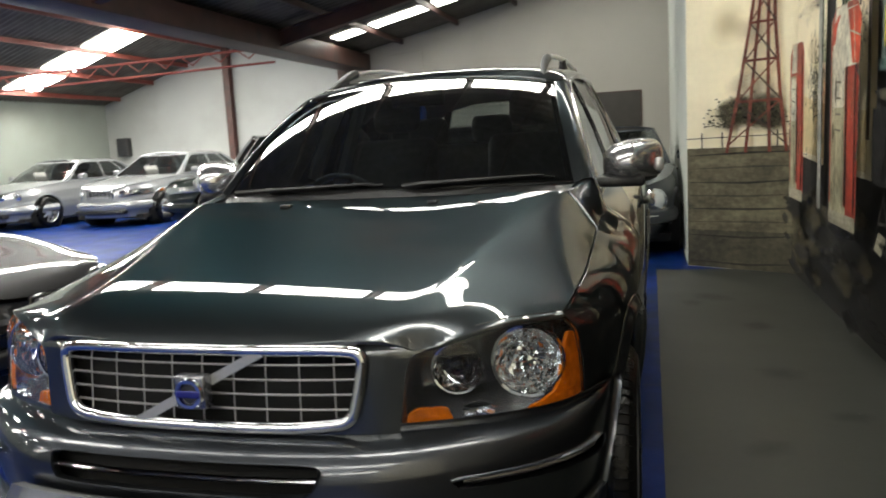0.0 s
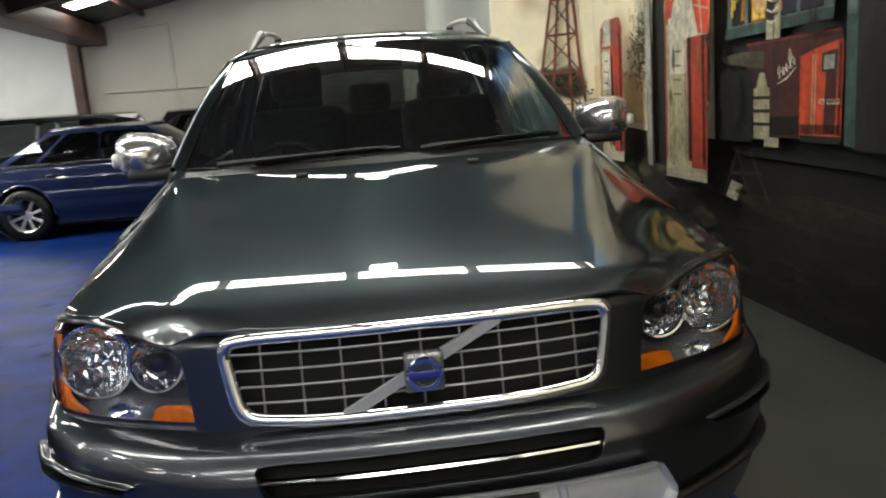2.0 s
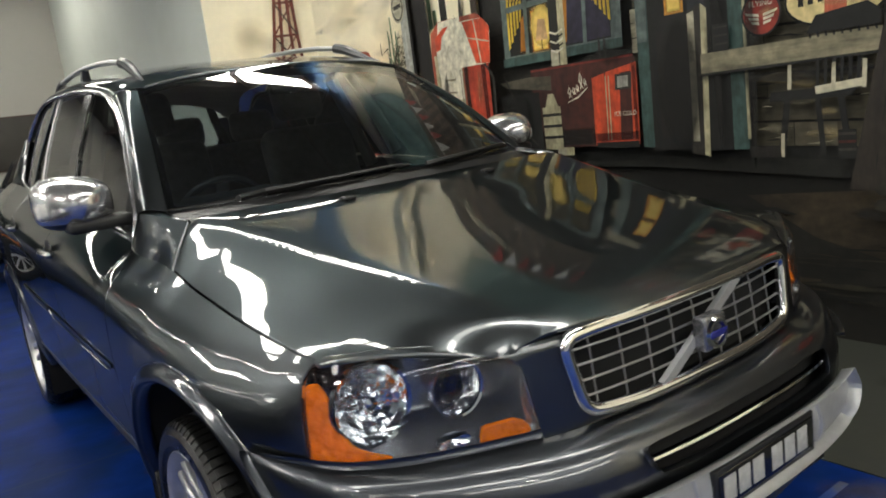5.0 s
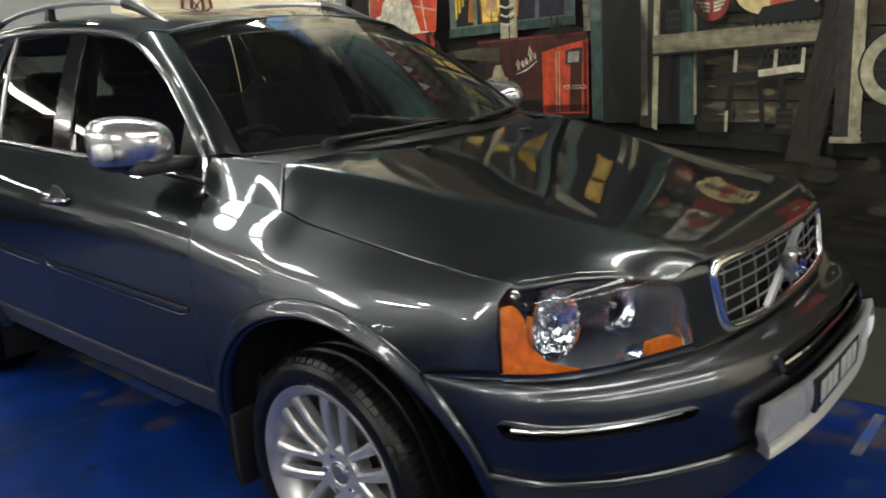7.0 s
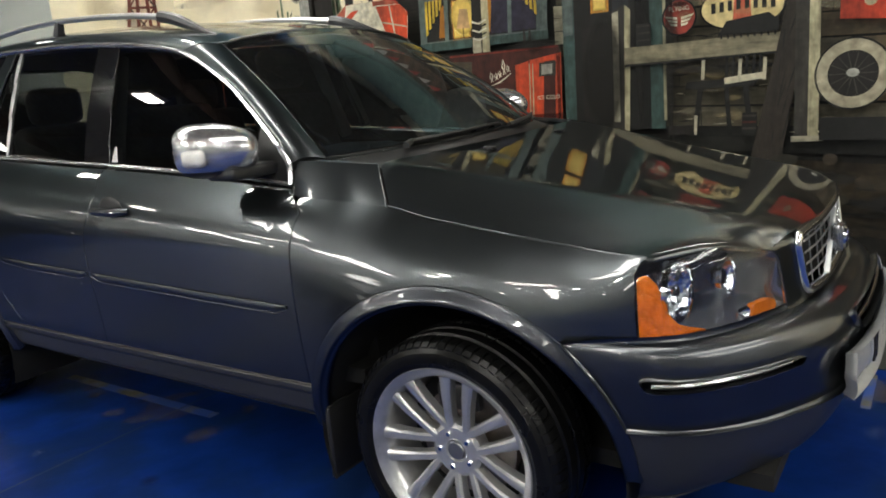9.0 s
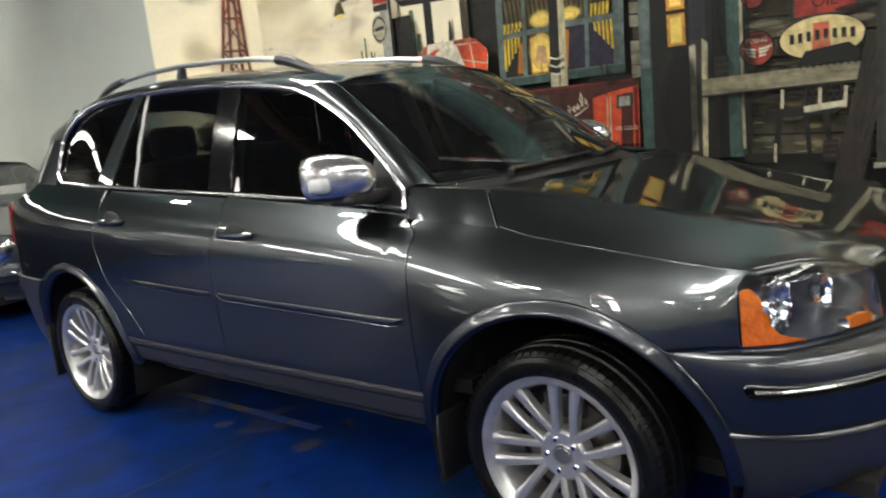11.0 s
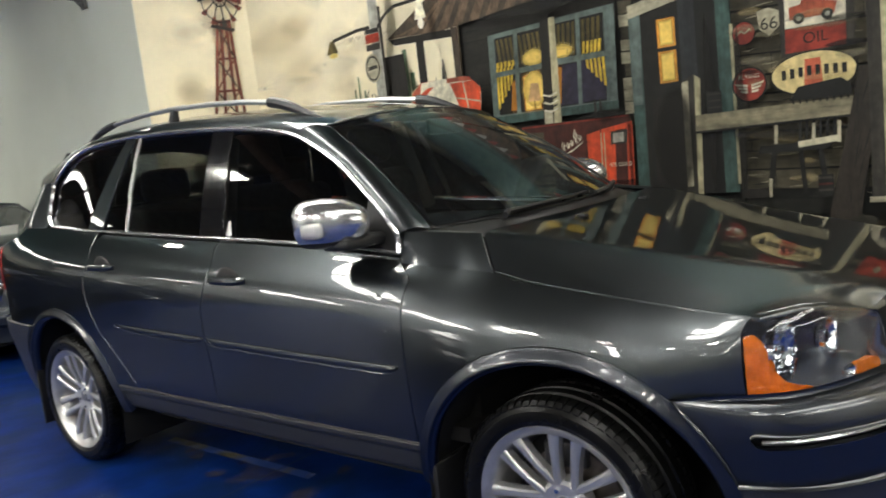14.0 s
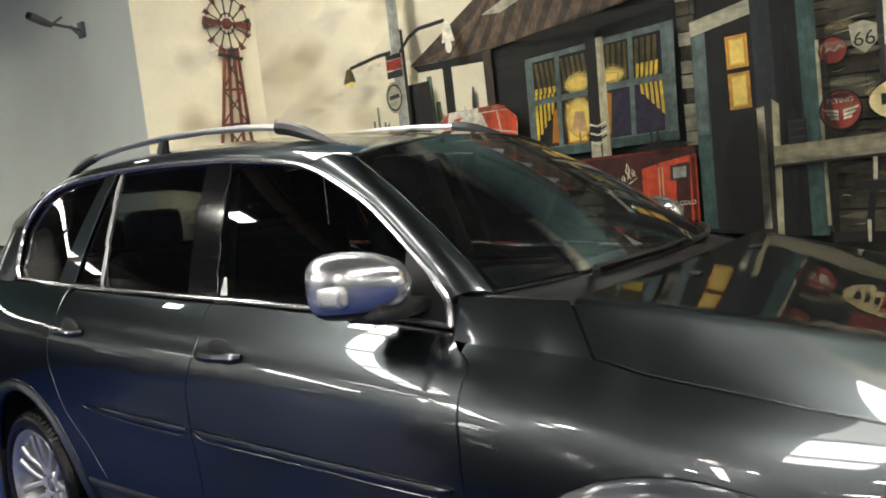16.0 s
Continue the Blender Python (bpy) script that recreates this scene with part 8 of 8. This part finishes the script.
# pumps, pole with lamps
SCRIB = painted("mural worn lettering", (128, 120, 102), 0.4)
def pump(a_left, a_split, a_right, b0, b1, dial):
    M.poly("painted_pump_side", [(a_split, b0 + 0.02), (a_right, b0 + 0.04), (a_right - 0.02, b1 - 0.08), (a_right + 0.03, b1 - 0.01), (a_split, b1)], REDP)
    M.poly("painted_pump_front", [(a_left, b0), (a_split, b0 + 0.02), (a_split, b1), (a_left - 0.10, b1 - 0.005), (a_left - 0.02, b1 - 0.05), (a_left, b1 - 0.1)], CREAM)
    M.rect("painted_pump_stripe", a_split - 0.006, b0 + 0.1, a_split + 0.05, b1 - 0.22, ORANGE)
    M.rect("painted_pump_stripe", a_left - 0.03, b0 + 0.1, a_left, b1 - 0.22, ORANGE)
    M.poly("painted_pump_head", [(a_left, b1 - 0.22), (a_right, b1 - 0.22), (a_right, b1 - 0.07), (a_right + 0.06, b1), (a_left - 0.12, b1 + 0.008), (a_left - 0.02, b1 - 0.06)], ORANGE)
    M.poly("painted_pump_cap", [(a_left - 0.07, b1 - 0.2), (a_split + 0.02, b1 - 0.2), (a_split + 0.02, b1 + 0.004), (a_left - 0.12, b1 + 0.004)], WHITEP)
    M.rect("painted_pump_dial", lerp(a_left, a_split, 0.85), b1 - 0.55, lerp(a_left, a_split, 0.18), b1 - 0.24, WHITEP)
    for k in range(dial):
        z = b1 - 0.32 - 0.09 * k
        M.line("painted_scribble", [(lerp(a_left, a_split, 0.66), z), (lerp(a_left, a_split, 0.34), z + 0.006)], 0.013, SCRIB)
    soft(M, "painted_shade", [(a_right + 0.06, b0 + 0.12), (a_right + 0.02, b0 + 0.12), (a_right + 0.02, b1 - 0.12), (a_right + 0.06, b1 - 0.12)], REDSOFT, 0.07)
    soft(M, "painted_shade", [(a_split + 0.03, b0 + 0.12), (a_split - 0.01, b0 + 0.12), (a_split - 0.01, b1 - 0.3), (a_split + 0.03, b1 - 0.3)], DARKSOFT, 0.03)
    for _ in range(7):
        soft(M, "painted_wear", oval(rng.uniform(a_right + 0.05, a_left - 0.05), rng.uniform(b0 + 0.05, b1 - 0.3), 0.01, rng.uniform(0.04, 0.14), 10), rng.choice([DARKSOFT, TANSOFT]), 0.03)
    for _ in range(3):
        a = rng.uniform(a_split, a_left)
        M.line("painted_stroke", [(a, b0 + 0.1), (a, b1 - 0.35)], 0.006, GREYP)
    M.rect("painted_pump_base", a_right, b0 - 0.02, a_left, b0 + 0.06, PALEW)


M.poly("painted_dark_trunk", [(4.05, 0.78), (3.72, 0.76), (3.76, 2.2), (3.98, 2.2)], SHADOW)
for _ in range(220):
    a, b, t, L = rng.gauss(4.20, 0.10), rng.gauss(1.56, 0.13), rng.uniform(0, 6.28), rng.uniform(0.04, 0.12)
    M.line("painted_leaf", [(a, b), (a + L * 0.7 * math.cos(t), b + L * math.sin(t))], [0.016, 0.004], LEAFP)
pump(5.08, 4.79, 4.56, 0.77, 1.88, 4)
M.rect("painted_pole_shade", 3.93, 0.76, 3.965, 2.6, SHADOW)
M.poly("painted_pole", [(4.06, 0.76), (3.965, 0.76), (3.95, 4.2), (4.05, 4.2)], SILVERP)
pump(3.71, 3.32, 3.10, 0.73, 1.935, 5)
M.poly("painted_pump_crown", [(3.64, 1.60), (3.64, 1.833), (3.538, 1.892), (3.296, 1.906), (3.111, 1.895), (3.045, 1.845), (3.035, 1.80), (3.06, 1.597)], WHITEP)
M.poly("painted_pump_crown", [(3.312, 1.898), (3.097, 1.893), (3.035, 1.832), (3.06, 1.597), (3.205, 1.61), (3.268, 1.784)], MACHINE)
M.poly("painted_pump_crown", [(3.64, 1.74), (3.64, 1.835), (3.535, 1.892), (3.47, 1.895), (3.56, 1.83), (3.585, 1.75)], MACHINE)
M.line("painted_pump_seam", [(3.268, 1.786), (3.05, 1.735)], 0.010, PALEW)
M.line("painted_pump_seam", [(3.19, 1.898), (3.17, 1.76), (3.15, 1.61)], 0.012, PALEW)
M.line("painted_hose", [(3.12, 1.6), (3.04, 1.5), (3.06, 1.2), (3.1, 1.1)], 0.02, GREYP)
M.line("painted_lamp_arm", [(4.06, 2.455), (4.2, 2.455), (4.40, 2.43), (4.49, 2.42)], 0.028, SHADOW)
M.poly("painted_lamp_bell", [(4.58, 2.315), (4.44, 2.315), (4.48, 2.42), (4.53, 2.42)], OLIVE)
M.disc("painted_lamp_glow", 4.50, 2.30, 0.05, 0.02, GLOWP)
M.line("painted_lamp_arm", [(3.97, 2.44), (3.88, 2.52), (3.78, 2.565), (3.54, 2.57)], 0.028, SHADOW)
M.poly("painted_lamp_bell", [(3.58, 2.42), (3.47, 2.42), (3.50, 2.56), (3.55, 2.56)], painted("mural lamp white", (236, 230, 206), 0.2))
M.disc("painted_lamp_bulb", 3.525, 2.39, 0.028, 0.045, CLOUD)
M.rect("painted_pole_sign", 3.965, 2.33, 4.115, 2.40, REDP)
M.rect("painted_pole_sign", 3.965, 2.405, 4.115, 2.44, SHADOW)
M.rect("painted_pole_sign", 3.965, 2.27, 4.115, 2.32, GREYP)
M.disc("painted_oval_plate", 4.07, 2.13, 0.085, 0.115, PALEW)
M.disc("painted_oval_plate", 4.07, 2.13, 0.075, 0.10, GREYP, "", 28, 0.85)
M.line("painted_scribble", [(4.12, 2.13), (4.02, 2.14)], 0.03, GREYP)

# the end wall with the windmill
N = Side(mill_wall, lambda a, b, h: tuple(END_A.lerp(END_B, (a - 1.30) / 0.878) + END_IN * h + Vector((0, 0, b))))
N.rect("painted_sky", 1.302, 1.12, 2.176, 4.99, painted("mural end sky", (238, 228, 198), 0.10, 1.0, (0.5, 1, 1), worn=0.04))
for _ in range(9):
    soft(N, "painted_cloud", oval(rng.uniform(1.6, 1.98), rng.uniform(1.5, 3.2), rng.uniform(0.04, 0.08), rng.uniform(0.02, 0.05)), rng.choice([MISTSOFT, TANSOFT]), 0.11)
N.rect("painted_ground", 1.302, 0.35, 2.176, 1.13, STONE)
N.rect("painted_ground_low", 1.302, 0.004, 2.176, 0.36, STONED)
for k in range(9):
    z = 0.06 + k * 0.125
    N.line("painted_stroke", [(1.32, z), (1.8, z + rng.uniform(-0.02, 0.02)), (2.16, z + 0.02)], [0.006, 0.02, 0.008], STONED if k % 2 else ROADM)
for k in range(26):
    soft(N, "painted_tree", oval(1.80 + rng.uniform(-0.22, 0.22), 1.40 + rng.uniform(-0.08, 0.14), 0.05, 0.035, 12), OLIVESOFT, 0.06)
for _ in range(300):
    t = rng.uniform(0, math.pi)
    r = rng.uniform(0.3, 1)
    a, b = 1.80 + 0.36 * r * math.cos(t), 1.30 + 0.33 * r * math.sin(t) ** 0.7 * rng.uniform(0.4, 1)
    N.disc("painted_leaf", max(1.42, min(2.16, a)), b, rng.uniform(0.006, 0.016), rng.uniform(0.005, 0.011), LEAFP, n=6)
for a in (1.45, 1.62, 2.05, 2.14):
    N.line("painted_fence_post", [(a, 1.12), (a, 1.27)], 0.012, GREYP)
N.line("painted_fence_wire", [(1.32, 1.22), (2.17, 1.23)], 0.008, GREYP)
half = lambda z: float(np.interp(z, [1.05, 1.9, 2.85], [0.235, 0.115, 0.045]))
mid = lambda z: float(np.interp(z, [1.05, 2.0, 3.13], [1.885, 1.925, 1.985]))
for s in (-1, -0.35, 0.45, 1):
    N.line("painted_mill_leg", [(mid(z) + s * half(z), z) for z in (1.08, 1.6, 2.2, 2.86)], 0.026, MILLP)
levels = (1.15, 1.53, 1.88, 2.2, 2.5, 2.80)
for z0, z1 in zip(levels, levels[1:]):
    N.line("painted_mill_brace", [(mid(z0) - half(z0), z0), (mid(z1) + half(z1), z1)], 0.013, MILLP)
    N.line("painted_mill_brace", [(mid(z0) + half(z0), z0), (mid(z1) - half(z1), z1)], 0.013, RUSTD)
    N.line("painted_mill_girt", [(mid(z1) - half(z1), z1), (mid(z1) + half(z1), z1)], 0.022, MILLP)
N.line("painted_mill_platform", [(1.87, 2.81), (2.05, 2.76)], 0.03, SHADOW)
for k in range(12):
    t = 2 * math.pi * (k + 0.15) / 12
    c, s = math.cos(t), math.sin(t)
    a, b = 1.965, 3.07
    N.line("painted_mill_arm", [(a + 0.05 * c, b + 0.06 * s), (a + 0.16 * c, b + 0.25 * s)], 0.011, SHADOW)
    N.line("painted_mill_blade", [(a + 0.13 * c, b + 0.20 * s), (a + 0.175 * c, b + 0.275 * s)], [0.022, 0.045], MILLP if k % 3 else GREYP)
for s in (-1, 1):
    N.line("painted_mill_vane", [(1.965 + s * 0.02, 3.07), (1.965 + s * 0.175, 3.07 - s * 0.035)], [0.03, 0.075], MILLP)
N.disc("painted_mill_ring", 1.965, 3.07, 0.155, 0.24, SHADOW, "", 32, 0.95)
N.disc("painted_mill_ring", 1.965, 3.07, 0.06, 0.095, SHADOW, "", 24, 0.86)
N.disc("painted_mill_hub", 1.965, 3.07, 0.038, 0.05, MILLP)


# ---- wear on the floor ----
SOLE = Side(floor, lambda a, b, h: (a, b, h), 0.00001)
WORNYELLOW = airbrush("worn yellow floor paint", (104, 94, 58), 0.30)
SCUFFDARK = airbrush("dark floor scuff", (10, 18, 44), 0.4)
SCUFFPALE = airbrush("pale floor scuff", (70, 92, 138), 0.22)
SOLE.n = -120


def blob(a, b, r):
    n = 9
    turn, flat = rng.uniform(0, 3.14), rng.uniform(0.25, 0.8)
    c, s = math.cos(turn), math.sin(turn)
    pts = []
    for k in range(n):
        t = 2 * math.pi * k / n
        q = r * rng.uniform(0.45, 1.0)
        x, y = q * math.cos(t), q * flat * math.sin(t)
        pts.append((a + x * c - y * s, b + x * s + y * c))
    return pts


for a0, a1, b0, b1, n, mat in ((-0.85, -0.35, 2.3, 3.7, 12, WORNYELLOW), (0.45, 0.98, -0.3, 0.5, 14, WORNYELLOW), (-3.0, -1.0, 0.8, 5.5, 22, SCUFFDARK), (-3.2, -0.95, 1.0, 6.5, 30, SCUFFPALE), (-0.6, 0.95, -1.6, 0.1, 20, SCUFFPALE)):
    for _ in range(n):
        soft(SOLE, "floor_wear", blob(rng.uniform(a0, a1), rng.uniform(b0, b1), rng.uniform(0.008, 0.035)), mat, rng.uniform(0.04, 0.09))
SOLE = Side(strip, lambda a, b, h: (a, b, 0.004 + h), 0.00001)
SOLE.n = -120
SCUFFGREY = airbrush("grey floor scuff", (42, 42, 36), 0.2)
for _ in range(10):
    soft(SOLE, "floor_wear", blob(rng.uniform(1.05, 2.1), rng.uniform(-1.0, 5.6), rng.uniform(0.02, 0.12)), SCUFFGREY, rng.uniform(0.05, 0.12))


# ---- pennants on a string, high along the painted wall ----
bunting = empty("bunting", "string of small red and white cloth pennants along the mural", "bunting")
PENNANT = {c: material(n, rgb, 0.8, vary=0.08, scale=30) for c, n, rgb in (("w", "white cloth", (0.75, 0.74, 0.70)), ("r", "red cloth", (0.45, 0.05, 0.04)))}
string_z = lambda y: 2.83 - 0.05 * math.sin(math.pi * ((y + 2.0) / 2.0 % 1.0)) + 0.03 * y
bm = bmesh.new()
tube(bm, [(2.09, y, string_z(y)) for y in steps(-2.0, 3.0, 0.1)], 0.004, 5)
part("cord", bm, PENNANT["w"], bunting)
flag_mesh = {}
for k in range(30):
    y = -1.9 + k * 0.165
    c = "wr"[k % 2]
    if c not in flag_mesh:
        bm = bmesh.new()
        top_row, tip = [bm.verts.new((d, e, 0)) for d in (-0.002, 0.002) for e in (-0.065, 0.065)], [bm.verts.new((d, 0.0, -0.19)) for d in (-0.002, 0.002)]
        for q in ((top_row[0], top_row[1], tip[0]), (top_row[3], top_row[2], tip[1]), (top_row[0], tip[0], tip[1], top_row[2]), (top_row[1], top_row[3], tip[1], tip[0]), (top_row[0], top_row[2], top_row[3], top_row[1])):
            bm.faces.new(q)
        flag = part("pennant", bm, PENNANT[c], bunting, "white pennant" if c == "w" else "red pennant", 0)
        flag_mesh[c] = flag.data
    else:
        flag = new("pennant", flag_mesh[c])
        flag.parent = bunting
    flag.matrix_basis = pose(2.09, y, string_z(y), 0, rng.uniform(-8, 2), rng.uniform(-12, 12))
